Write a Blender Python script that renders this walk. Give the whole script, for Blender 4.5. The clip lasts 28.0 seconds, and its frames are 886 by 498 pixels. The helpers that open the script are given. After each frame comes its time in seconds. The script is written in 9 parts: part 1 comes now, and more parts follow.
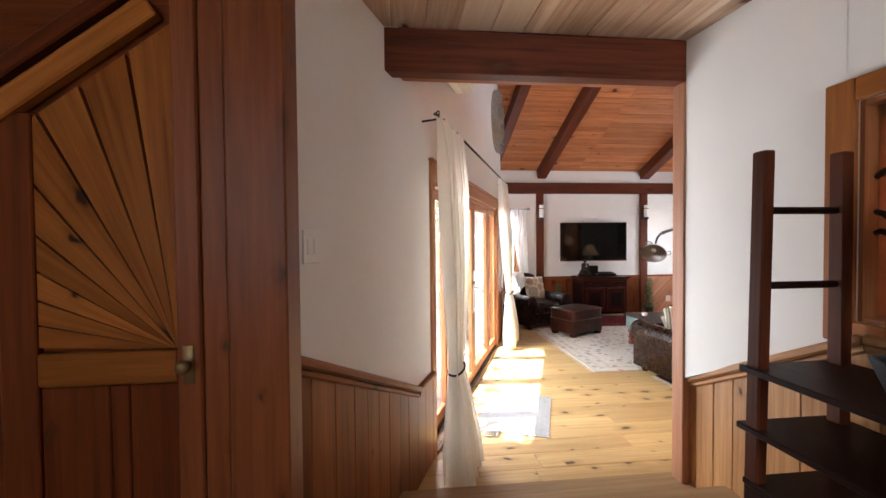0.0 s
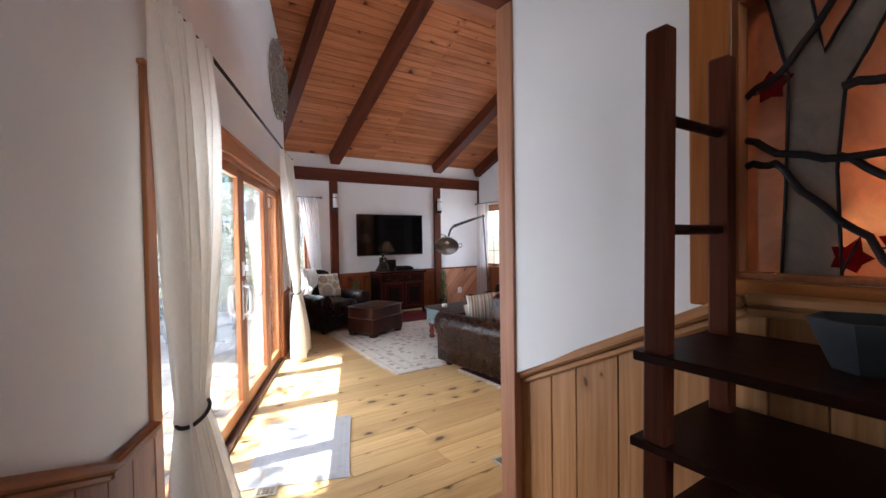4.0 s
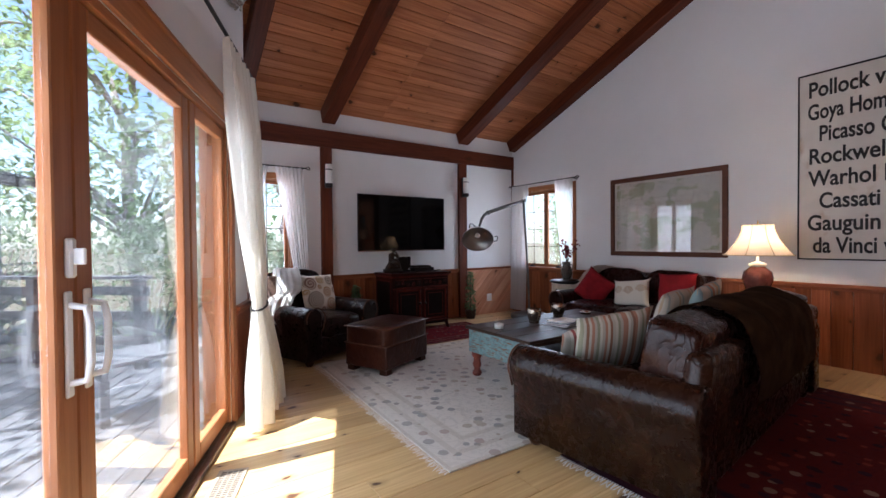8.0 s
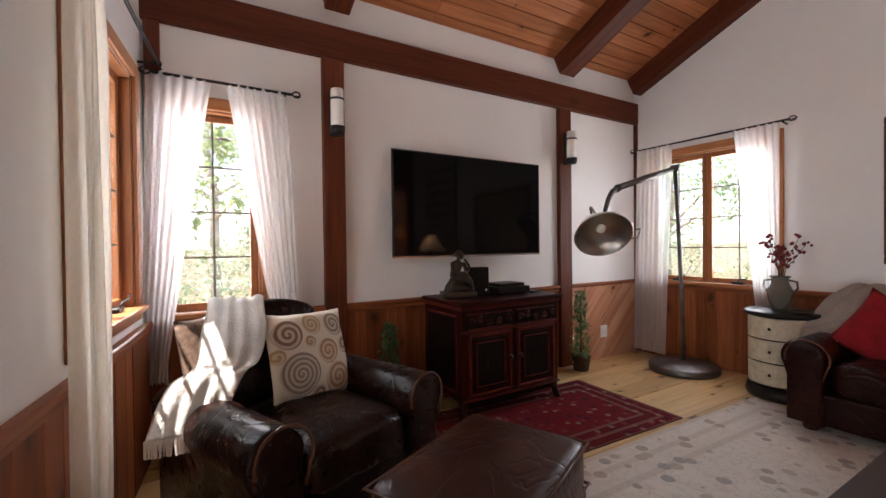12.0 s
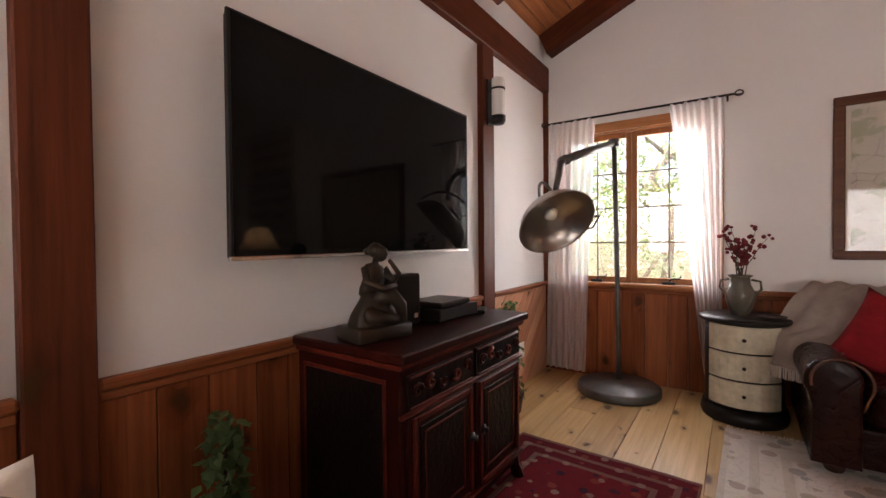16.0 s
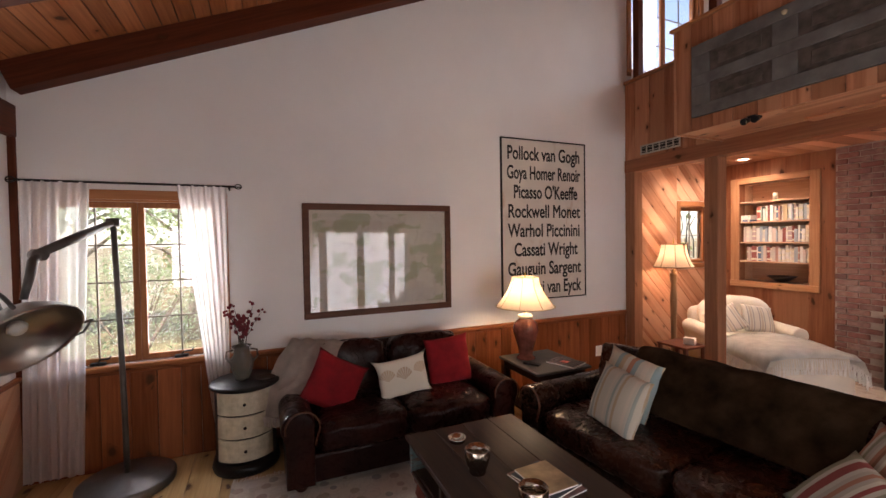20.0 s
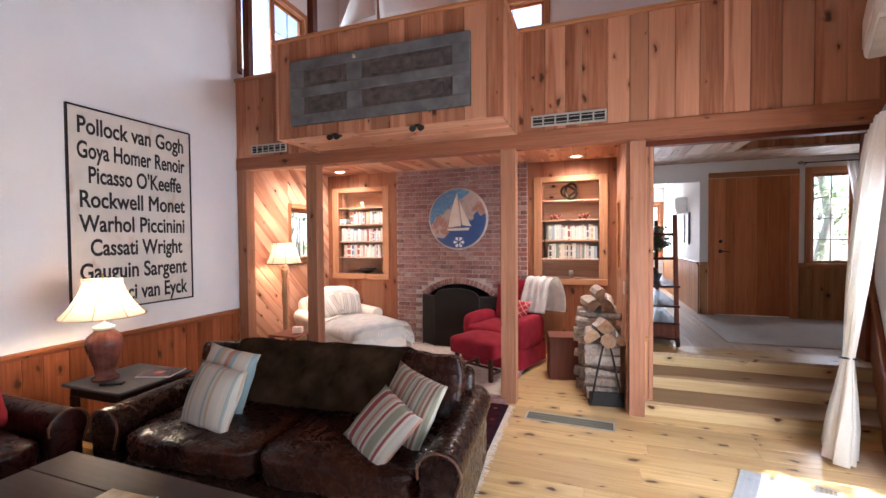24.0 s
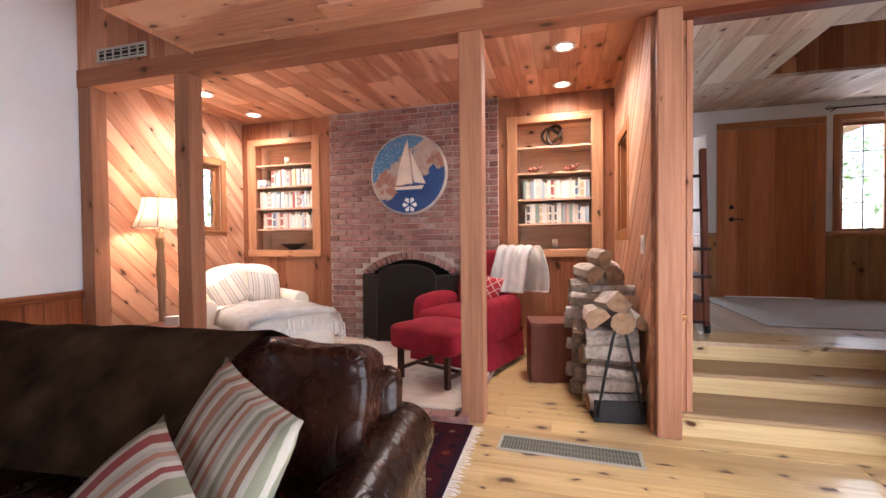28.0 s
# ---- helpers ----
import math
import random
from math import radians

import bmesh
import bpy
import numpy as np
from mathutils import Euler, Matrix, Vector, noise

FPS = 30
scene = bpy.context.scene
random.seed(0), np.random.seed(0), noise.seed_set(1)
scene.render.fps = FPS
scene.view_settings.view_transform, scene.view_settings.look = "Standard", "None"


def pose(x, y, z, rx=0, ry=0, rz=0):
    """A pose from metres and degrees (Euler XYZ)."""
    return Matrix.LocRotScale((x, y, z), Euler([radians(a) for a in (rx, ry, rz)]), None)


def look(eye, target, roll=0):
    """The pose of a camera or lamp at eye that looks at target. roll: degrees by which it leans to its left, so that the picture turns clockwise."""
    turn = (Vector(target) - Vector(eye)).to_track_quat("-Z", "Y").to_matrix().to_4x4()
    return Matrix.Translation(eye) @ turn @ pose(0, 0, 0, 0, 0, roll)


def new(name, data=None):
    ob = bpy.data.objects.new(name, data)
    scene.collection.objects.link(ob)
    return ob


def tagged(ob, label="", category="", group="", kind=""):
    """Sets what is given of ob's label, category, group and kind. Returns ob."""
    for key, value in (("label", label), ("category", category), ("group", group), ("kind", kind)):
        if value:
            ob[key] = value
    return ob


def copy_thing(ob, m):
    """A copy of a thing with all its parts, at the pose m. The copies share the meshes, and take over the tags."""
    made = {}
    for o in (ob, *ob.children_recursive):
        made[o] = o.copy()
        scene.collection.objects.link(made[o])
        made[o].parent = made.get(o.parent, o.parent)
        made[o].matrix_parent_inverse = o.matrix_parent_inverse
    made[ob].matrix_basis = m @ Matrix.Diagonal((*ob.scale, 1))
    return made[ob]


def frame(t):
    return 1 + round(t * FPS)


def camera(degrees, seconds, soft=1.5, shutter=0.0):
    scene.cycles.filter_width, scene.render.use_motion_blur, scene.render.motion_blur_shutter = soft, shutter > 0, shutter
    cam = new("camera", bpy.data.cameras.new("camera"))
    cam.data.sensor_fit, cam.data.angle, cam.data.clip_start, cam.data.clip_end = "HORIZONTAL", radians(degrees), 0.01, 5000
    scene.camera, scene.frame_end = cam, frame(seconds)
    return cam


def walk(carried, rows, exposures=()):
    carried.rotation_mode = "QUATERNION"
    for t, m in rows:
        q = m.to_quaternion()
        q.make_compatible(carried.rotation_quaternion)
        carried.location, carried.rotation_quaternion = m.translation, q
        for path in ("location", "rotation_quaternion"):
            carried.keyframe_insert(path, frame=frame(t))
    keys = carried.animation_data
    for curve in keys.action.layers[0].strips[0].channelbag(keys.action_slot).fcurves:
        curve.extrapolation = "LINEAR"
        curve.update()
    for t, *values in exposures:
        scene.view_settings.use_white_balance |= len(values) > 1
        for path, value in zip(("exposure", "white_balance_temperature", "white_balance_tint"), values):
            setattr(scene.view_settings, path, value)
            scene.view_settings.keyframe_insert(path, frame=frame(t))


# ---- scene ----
cam = camera(92.9, 28.0)
PATH = [
    (0, (0.258, 0.266, 1.635), (0.475, 2.254, 1.587), -0.5),
    (0.5, (0.289, 0.249, 1.594), (0.784, 2.186, 1.543), -0.5),
    (1, (0.276, 0.252, 1.567), (1.048, 2.096, 1.513), -0.4),
    (1.5, (0.254, 0.288, 1.536), (1.241, 2.027, 1.485), -0.4),
    (2, (0.277, 0.392, 1.498), (1.364, 2.07, 1.446), -0.6),
    (2.5, (0.345, 0.552, 1.485), (1.446, 2.22, 1.437), -0.7),
    (3, (0.436, 0.717, 1.473), (1.538, 2.385, 1.426), -0.8),
    (3.5, (0.5, 0.904, 1.448), (1.603, 2.572, 1.403), -0.9),
    (5.5, (0.834, 1.873, 1.421), (1.948, 3.533, 1.379), -0.7),
    (6, (0.929, 2.138, 1.404), (2.045, 3.798, 1.363), -0.5),
    (6.5, (1.021, 2.392, 1.352), (2.139, 4.05, 1.308), -0.4),
    (7, (1.106, 2.639, 1.302), (2.223, 4.298, 1.265), -0.5),
    (7.5, (1.214, 2.904, 1.254), (2.331, 4.563, 1.221), -0.4),
    (8, (1.323, 3.244, 1.257), (2.451, 4.896, 1.226), -0.5),
    (8.5, (1.451, 3.598, 1.267), (2.583, 5.247, 1.235), -0.5),
    (9, (1.615, 3.928, 1.28), (2.747, 5.576, 1.243), -0.5),
    (9.5, (1.752, 4.301, 1.279), (2.901, 5.938, 1.248), -0.4),
    (10, (1.888, 4.642, 1.259), (3.038, 6.278, 1.233), -0.4),
    (10.5, (2.036, 4.94, 1.277), (3.184, 6.577, 1.245), -0.5),
    (11, (2.183, 5.261, 1.287), (3.306, 6.916, 1.254), -0.5),
    (11.5, (2.292, 5.6, 1.259), (3.361, 7.29, 1.234), -0.6),
    (12, (2.379, 5.915, 1.237), (3.406, 7.631, 1.215), -0.7),
    (12.5, (2.49, 6.227, 1.233), (3.487, 7.96, 1.214), -0.6),
    (14.5, (2.776, 7.283, 1.168), (3.837, 8.978, 1.151), -0.6),
    (15, (2.836, 7.397, 1.162), (4.054, 8.982, 1.136), -0.5),
    (15.5, (2.922, 7.437, 1.185), (4.36, 8.826, 1.151), -0.4),
    (16, (2.94, 7.445, 1.193), (4.582, 8.587, 1.158), -0.5),
    (16.5, (2.929, 7.441, 1.206), (4.719, 8.333, 1.167), -0.5),
    (17, (2.908, 7.428, 1.239), (4.806, 8.056, 1.194), -0.5),
    (17.5, (2.87, 7.4, 1.276), (4.835, 7.768, 1.233), -0.6),
    (18, (2.86, 7.343, 1.367), (4.856, 7.453, 1.32), -0.7),
    (18.5, (2.82, 7.299, 1.472), (4.814, 7.159, 1.425), -0.9),
    (19, (2.78, 7.278, 1.583), (4.749, 6.931, 1.533), -0.8),
    (19.5, (2.737, 7.243, 1.686), (4.656, 6.682, 1.638), -0.8),
    (20, (2.695, 7.235, 1.776), (4.536, 6.454, 1.73), -0.9),
    (20.5, (2.656, 7.259, 1.843), (4.387, 6.258, 1.795), -0.8),
    (21, (2.589, 7.262, 1.887), (4.192, 6.068, 1.833), -0.8),
    (21.5, (2.528, 7.251, 1.909), (4.002, 5.9, 1.849), -0.7),
    (22, (2.507, 7.237, 1.911), (3.839, 5.746, 1.848), -0.8),
    (22.5, (2.527, 7.229, 1.891), (3.691, 5.604, 1.828), -0.7),
    (24.5, (2.454, 7.031, 1.631), (3.041, 5.119, 1.585), -0.5),
    (25, (2.448, 6.899, 1.573), (3.0, 4.977, 1.527), -0.6),
    (25.5, (2.466, 6.761, 1.497), (3.012, 4.838, 1.455), -0.7),
    (26, (2.532, 6.583, 1.432), (3.075, 4.659, 1.388), -0.7),
    (26.5, (2.584, 6.379, 1.366), (3.126, 4.454, 1.318), -0.6),
    (27, (2.607, 6.116, 1.307), (3.151, 4.192, 1.26), -0.6),
    (27.5, (2.658, 5.872, 1.264), (3.2, 3.947, 1.215), -0.6),
    (28, (2.729, 5.612, 1.225), (3.272, 3.687, 1.183), -0.6),
]
EXPOSURES = [(0.0, 3.00, 6200, 10), (2.0, 2.85, 5900, 10), (3.5, 2.50, 5700, 11), (6.0, 2.10, 5550, 12), (8.0, 1.85, 5450, 13), (10.0, 2.00, 5700, 13), (11.0, 2.20, 6500, 15), (12.0, 2.30, 6500, 15), (15.0, 2.30, 6600, 15), (16.0, 2.30, 7100, 19), (18.0, 2.30, 7100, 20), (20.0, 1.95, 6800, 20), (22.5, 2.80, 6200, 18), (25.0, 2.77, 5350, 11), (28.0, 2.88, 5700, 14)]
walk(cam, [(t, look(eye, target, roll)) for t, eye, target, roll in PATH], EXPOSURES)

# ---- light ----
world = bpy.data.worlds.new("sky")
scene.world = world
world.use_nodes = True
wt = world.node_tree
sky = wt.nodes.new("ShaderNodeTexSky")
sky.sky_type, sky.sun_disc = "NISHITA", False
SUN_EL, SUN_AZ = 66.0, 276.0  # degrees above the horizon; compass bearing from +y towards +x
sky.sun_elevation, sky.sun_rotation = radians(SUN_EL), radians(SUN_AZ)
wt.links.new(sky.outputs[0], wt.nodes["Background"].inputs[0])
wt.nodes["Background"].inputs[1].default_value = 0.15


def lamp(name, kind, m, energy, color=(1, 1, 1), **more):
    d = bpy.data.lights.new(name, kind)
    d.energy, d.color = energy, color
    ob = new(name, d)
    ob.matrix_world = m
    return d


sun_dir = Vector((math.sin(radians(SUN_AZ)) * math.cos(radians(SUN_EL)), math.cos(radians(SUN_AZ)) * math.cos(radians(SUN_EL)), math.sin(radians(SUN_EL))))
sun = lamp("sun", "SUN", look(sun_dir * 30, (0, 0, 0)), 5.0, (1.0, 0.95, 0.87))
sun.angle = radians(0.6)


# ---- materials ----
def mat(name, color=(0.5, 0.5, 0.5), rough=0.6, metal=0.0, **more):
    m = bpy.data.materials.new(name)
    m.use_nodes = True
    b = m.node_tree.nodes["Principled BSDF"]
    b.inputs["Base Color"].default_value = (*color, 1)
    b.inputs["Roughness"].default_value = rough
    b.inputs["Metallic"].default_value = metal
    for k, v in more.items():
        b.inputs[k.replace("_", " ").title().replace("Ior", "IOR")].default_value = v
    return m


class N:
    """Short names for the nodes of one material."""

    def __init__(self, m):
        self.t = m.node_tree
        self.b = self.t.nodes["Principled BSDF"]

    def node(self, kind, **sets):
        n = self.t.nodes.new("ShaderNode" + kind)
        for k, v in sets.items():
            if k == "operation":
                n.operation = v
            elif k == "blend_type":
                n.blend_type = v
            elif k == "data_type":
                n.data_type = v
            elif k == "feature":
                n.feature = v
            elif k == "wave_type":
                n.wave_type = v
            elif k == "bands_direction":
                n.bands_direction = v
            elif k == "rings_direction":
                n.rings_direction = v
            elif k == "dims":
                n.noise_dimensions = v
        return n

    def put(self, sock, v):
        if isinstance(v, bpy.types.NodeSocket):
            self.t.links.new(v, sock)
        else:
            sock.default_value = v

    def math(self, op, a, b=0.0, clamp=False):
        n = self.node("Math", operation=op)
        n.use_clamp = clamp
        self.put(n.inputs[0], a)
        self.put(n.inputs[1], b)
        return n.outputs[0]

    def coords(self, scale=(1, 1, 1), spread=0.0, kind="Object"):
        tc = self.node("TexCoord")
        v = tc.outputs[kind]
        if spread:
            oi = self.node("ObjectInfo")
            a = self.node("VectorMath", operation="MULTIPLY_ADD")
            self.put(a.inputs[0], oi.outputs["Random"])
            a.inputs[1].default_value = (spread, spread * 0.73, spread * 1.31)
            self.put(a.inputs[2], v)
            v = a.outputs[0]
        mp = self.node("Mapping")
        self.put(mp.inputs[0], v)
        mp.inputs[3].default_value = scale
        return mp.outputs[0]

    def noise(self, vec, scale, detail=3.0, rough=0.55, distortion=0.0):
        n = self.node("TexNoise")
        self.put(n.inputs["Vector"], vec)
        n.inputs["Scale"].default_value, n.inputs["Detail"].default_value = scale, detail
        n.inputs["Roughness"].default_value, n.inputs["Distortion"].default_value = rough, distortion
        return n.outputs[0]

    def ramp(self, fac, stops):
        n = self.node("ValToRGB")
        while len(n.color_ramp.elements) < len(stops):
            n.color_ramp.elements.new(0.5)
        for e, (p, c) in zip(n.color_ramp.elements, stops):
            e.position = p
            e.color = (*c, 1) if isinstance(c, tuple) else (c, c, c, 1)
        self.put(n.inputs[0], fac)
        return n.outputs[0]

    def mix(self, fac, a, b, blend="MIX"):
        n = self.node("Mix", data_type="RGBA", blend_type=blend)
        self.put(n.inputs[0], fac)
        for sock, v in ((n.inputs[6], a), (n.inputs[7], b)):
            self.put(sock, (*v, 1) if isinstance(v, tuple) else v)
        return n.outputs[2]

    def bump(self, height, strength=0.3, dist=0.01):
        n = self.node("Bump")
        self.put(n.inputs["Height"], height)
        n.inputs["Strength"].default_value, n.inputs["Distance"].default_value = strength, dist
        self.t.links.new(n.outputs[0], self.b.inputs["Normal"])

    def color(self, v):
        self.put(self.b.inputs["Base Color"], v)

    def rough(self, v):
        self.put(self.b.inputs["Roughness"], v)

    def random(self):
        return self.node("ObjectInfo").outputs["Random"]

    def island(self):
        return self.node("NewGeometry").outputs["Random Per Island"]


def wood(name, dark, light, axis="x", rough=0.4, knots=0.0, vary=0.35, knot_col=(0.07, 0.026, 0.010), fine=1.0, islands=False, coat=0.0, thin=None, spec=0.16, sap=0.0):
    """Boards: streaky grain along one local axis, boards that differ, knots."""
    m = mat(name, light, rough, specular_ior_level=spec)
    n = N(m)
    k = "xyz".index(axis)
    if islands:
        r = n.island()
        tc = n.node("TexCoord").outputs["Object"]
        a = n.node("VectorMath", operation="MULTIPLY_ADD")
        n.put(a.inputs[0], r)
        a.inputs[1].default_value = (31.0, 23.0, 41.0)
        n.put(a.inputs[2], tc)
        base = a.outputs[0]
    else:
        r = n.random()
        base = n.coords((1, 1, 1), 37.0)

    def scaled(along, across):
        mp = n.node("Mapping")
        n.put(mp.inputs[0], base)
        s = [across] * 3
        s[k] = along
        mp.inputs[3].default_value = s
        return mp.outputs[0]

    warp = n.noise(scaled(0.5, 2.0), 2.0, 2.0)
    streak = n.noise(scaled(0.7 * fine, 16 * fine), 3.0, 5.0, 0.6, 0.4)
    broad = n.noise(scaled(0.25, 5), 2.2, 2.0, 0.5, 0.8)
    col = n.ramp(n.math("ADD", n.math("MULTIPLY", streak, 0.62), n.math("MULTIPLY", broad, 0.38)), [(0.32, dark), (0.66, light)])
    if sap:
        pale = n.ramp(n.noise(scaled(0.16, 1.7), 2.0, 2.0, 0.45, 0.6), [(0.50, 0.0), (0.55, sap)])
        col = n.mix(pale, col, tuple(min(0.85, v * f) for v, f in zip(light, (1.22, 1.42, 1.55))))
    tone = n.math("MULTIPLY_ADD", r, vary)
    n.t.nodes[-1].inputs[2].default_value = 1 - vary * 0.5
    bright = n.node("Mix", data_type="RGBA", blend_type="MULTIPLY")
    bright.inputs[0].default_value = 1.0
    n.put(bright.inputs[6], col)
    comb = n.node("CombineXYZ")
    n.put(comb.inputs[0], tone)
    n.put(comb.inputs[1], n.math("POWER", tone, 1.15))
    n.put(comb.inputs[2], n.math("POWER", tone, 1.3))
    n.put(bright.inputs[7], comb.outputs[0])
    col = bright.outputs[2]
    if knots:
        v = n.node("TexVoronoi")
        v.voronoi_dimensions = "2D"
        xyz = n.node("SeparateXYZ")
        n.put(xyz.inputs[0], base)
        flat = "xyz".index({"x": "z", "y": "z", "z": "y"}[axis] if thin is None else thin)
        other = 3 - k - flat
        uv = n.node("CombineXYZ")
        wob = n.noise(base, 9.0, 2.0)
        n.put(uv.inputs[0], n.math("ADD", n.math("MULTIPLY", xyz.outputs[k], 3.1), n.math("MULTIPLY", wob, 0.25)))
        n.put(uv.inputs[1], n.math("ADD", n.math("MULTIPLY", n.math("ADD", xyz.outputs[other], xyz.outputs[flat]), 6.0), n.math("MULTIPLY", wob, 0.45)))
        n.put(v.inputs["Vector"], uv.outputs[0])
        v.inputs["Scale"].default_value = 1.0
        sep = n.node("SeparateColor")
        n.put(sep.inputs[0], v.outputs["Color"])
        has = n.math("LESS_THAN", sep.outputs[0], knots)
        size = n.math("MULTIPLY_ADD", n.math("POWER", sep.outputs[1], 2.0), 0.16)
        n.t.nodes[-1].inputs[2].default_value = 0.035
        near = n.math("DIVIDE", v.outputs["Distance"], size)
        core = n.ramp(near, [(0.45, 1.0), (1.0, 0.0)])
        ring = n.ramp(near, [(0.3, 0.6), (1.0, 0.0)])
        n.t.nodes[-1].color_ramp.elements[1].position = 1.0
        halo = n.ramp(n.math("MULTIPLY", near, 0.4), [(0.3, 0.45), (1.0, 0.0)])
        col = n.mix(n.math("MULTIPLY", halo, has), col, tuple(c * 0.55 for c in dark))
        col = n.mix(n.math("MULTIPLY", core, has), col, knot_col)
    n.color(col)
    n.rough(n.math("ADD", rough - 0.1, n.math("MULTIPLY", streak, 0.2)))
    n.bump(streak, 0.18, 0.004)
    if coat:
        n.b.inputs["Coat Weight"].default_value, n.b.inputs["Coat Roughness"].default_value = coat, 0.12
    return m


def plain(name, color, rough=0.6, metal=0.0, vary=0.12, scale=6.0, bump=0.1, bscale=60.0, spec=0.3):
    """Painted, cast or cloth surfaces: cloudy tone and fine relief."""
    m = mat(name, color, rough, metal, specular_ior_level=spec)
    n = N(m)
    c = n.coords((1, 1, 1), 11.0)
    big = n.noise(c, scale, 4.0)
    col = n.ramp(big, [(0.3, tuple(v * (1 - vary) for v in color)), (0.7, tuple(min(1, v * (1 + vary)) for v in color))])
    n.color(col)
    small = n.noise(c, bscale, 3.0)
    n.rough(n.math("ADD", rough - 0.06, n.math("MULTIPLY", small, 0.12)))
    n.bump(small, bump, 0.004)
    return m


PLASTER = plain("wall_plaster", (0.80, 0.785, 0.765), 0.85, vary=0.03, scale=1.5, bump=0.12, bscale=45)
FLOOR_PINE = wood("floor_pine", (0.43, 0.265, 0.100), (0.63, 0.435, 0.205), "x", 0.34, knots=0.58, vary=0.26, coat=0.22, spec=0.3)
CEIL_PINE = wood("ceiling_pine", (0.29, 0.090, 0.033), (0.54, 0.215, 0.088), "x", 0.5, knots=0.3, vary=0.35, islands=True)
CEDAR_CEIL = wood("alcove_ceiling_pine", (0.34, 0.13, 0.065), (0.60, 0.29, 0.165), "y", 0.45, knots=0.32, vary=0.4, islands=True, sap=0.75)
PANEL_Z = wood("panel_pine_z", (0.16, 0.040, 0.014), (0.32, 0.105, 0.040), "z", 0.42, knots=0.4, vary=0.5)
PANEL_X = wood("panel_pine_x", (0.17, 0.046, 0.017), (0.33, 0.115, 0.046), "x", 0.42, knots=0.3, vary=0.4)
CEDAR_Z = wood("plank_cedar_z", (0.24, 0.085, 0.040), (0.46, 0.195, 0.100), "z", 0.45, knots=0.3, vary=0.6, sap=0.5)
CEDAR_X = wood("plank_cedar_x", (0.36, 0.150, 0.078), (0.58, 0.285, 0.165), "x", 0.45, knots=0.3, vary=0.4, sap=0.6)
BEAM_X = wood("beam_wood_x", (0.055, 0.012, 0.005), (0.135, 0.033, 0.013), "x", 0.5, knots=0.1, vary=0.1)
BEAM_Y = wood("beam_wood_y", (0.055, 0.012, 0.005), (0.135, 0.033, 0.013), "y", 0.5, knots=0.1, vary=0.1)
BEAM_Z = wood("beam_wood_z", (0.066, 0.016, 0.007), (0.155, 0.040, 0.017), "z", 0.5, knots=0.1, vary=0.1)
TIMBER_X = wood("timber_x", (0.21, 0.075, 0.036), (0.34, 0.135, 0.066), "x", 0.5, knots=0.4, vary=0.15)
TIMBER_Z = wood("timber_z", (0.25, 0.105, 0.055), (0.40, 0.19, 0.105), "z", 0.5, knots=0.3, vary=0.15)
TRIM = wood("trim_fir_x", (0.33, 0.125, 0.048), (0.48, 0.215, 0.092), "x", 0.36, vary=0.15)
TRIM_Z = wood("trim_fir_z", (0.26, 0.092, 0.034), (0.40, 0.170, 0.070), "z", 0.36, vary=0.15)
TRIM_Y = wood("trim_fir_y", (0.33, 0.125, 0.048), (0.48, 0.215, 0.092), "y", 0.36, vary=0.15)
DOOR_FIR = wood("door_fir_z", (0.40, 0.125, 0.046), (0.58, 0.225, 0.090), "z", 0.38, vary=0.35)
DECK = wood("deck_board", (0.10, 0.102, 0.105), (0.20, 0.20, 0.205), "x", 0.8, vary=0.25)
IRON = plain("black_iron", (0.03, 0.028, 0.027), 0.5, 0.6)
WHITE_PLASTIC = plain("white_plastic", (0.8, 0.79, 0.76), 0.35, vary=0.03, bump=0.02)
BRASS = mat("brass", (0.55, 0.38, 0.14), 0.35, 1.0)
CHROME = mat("brushed_chrome", (0.62, 0.60, 0.57), 0.25, 1.0)


def glass_mat(base=0.14):
    m = mat("window_glass", (1, 1, 1), 0.0)
    n = N(m)
    n.b.inputs["Transmission Weight"].default_value, n.b.inputs["IOR"].default_value = 1.0, 1.02
    n.b.inputs["Specular IOR Level"].default_value = 0.5
    g = n.node("BsdfGlossy")
    g.inputs["Roughness"].default_value = 0.02
    tr = n.node("BsdfTransparent")
    fr = n.node("LayerWeight")
    fr.inputs[0].default_value = 0.5
    mx = n.node("MixShader")
    n.put(mx.inputs[0], n.math("ADD", n.math("MULTIPLY", n.math("POWER", fr.outputs["Facing"], 2.6), 0.7), base))
    n.put(mx.inputs[1], tr.outputs[0])
    n.put(mx.inputs[2], g.outputs[0])
    n.put(n.t.nodes["Material Output"].inputs[0], mx.outputs[0])
    return m


GLASS = glass_mat()


def curtain_mat(name, tint, open_):
    m = mat(name, tint, 0.9)
    n = N(m)
    tr = n.node("BsdfTranslucent")
    tr.inputs[0].default_value = (*[min(1.0, c * 1.05) for c in tint], 1)
    tp = n.node("BsdfTransparent")
    mx = n.node("MixShader")
    mx.inputs[0].default_value = 0.62
    n.put(mx.inputs[1], n.b.outputs[0])
    n.put(mx.inputs[2], tr.outputs[0])
    mx2 = n.node("MixShader")
    weave = n.noise(n.coords((1, 1, 0.25)), 160.0, 2.0)
    n.put(mx2.inputs[0], n.math("MULTIPLY_ADD", weave, 0.14))
    n.t.nodes[-1].inputs[2].default_value = open_
    n.put(mx2.inputs[1], mx.outputs[0])
    n.put(mx2.inputs[2], tp.outputs[0])
    n.bump(weave, 0.06, 0.001)
    n.put(n.t.nodes["Material Output"].inputs[0], mx2.outputs[0])
    return m


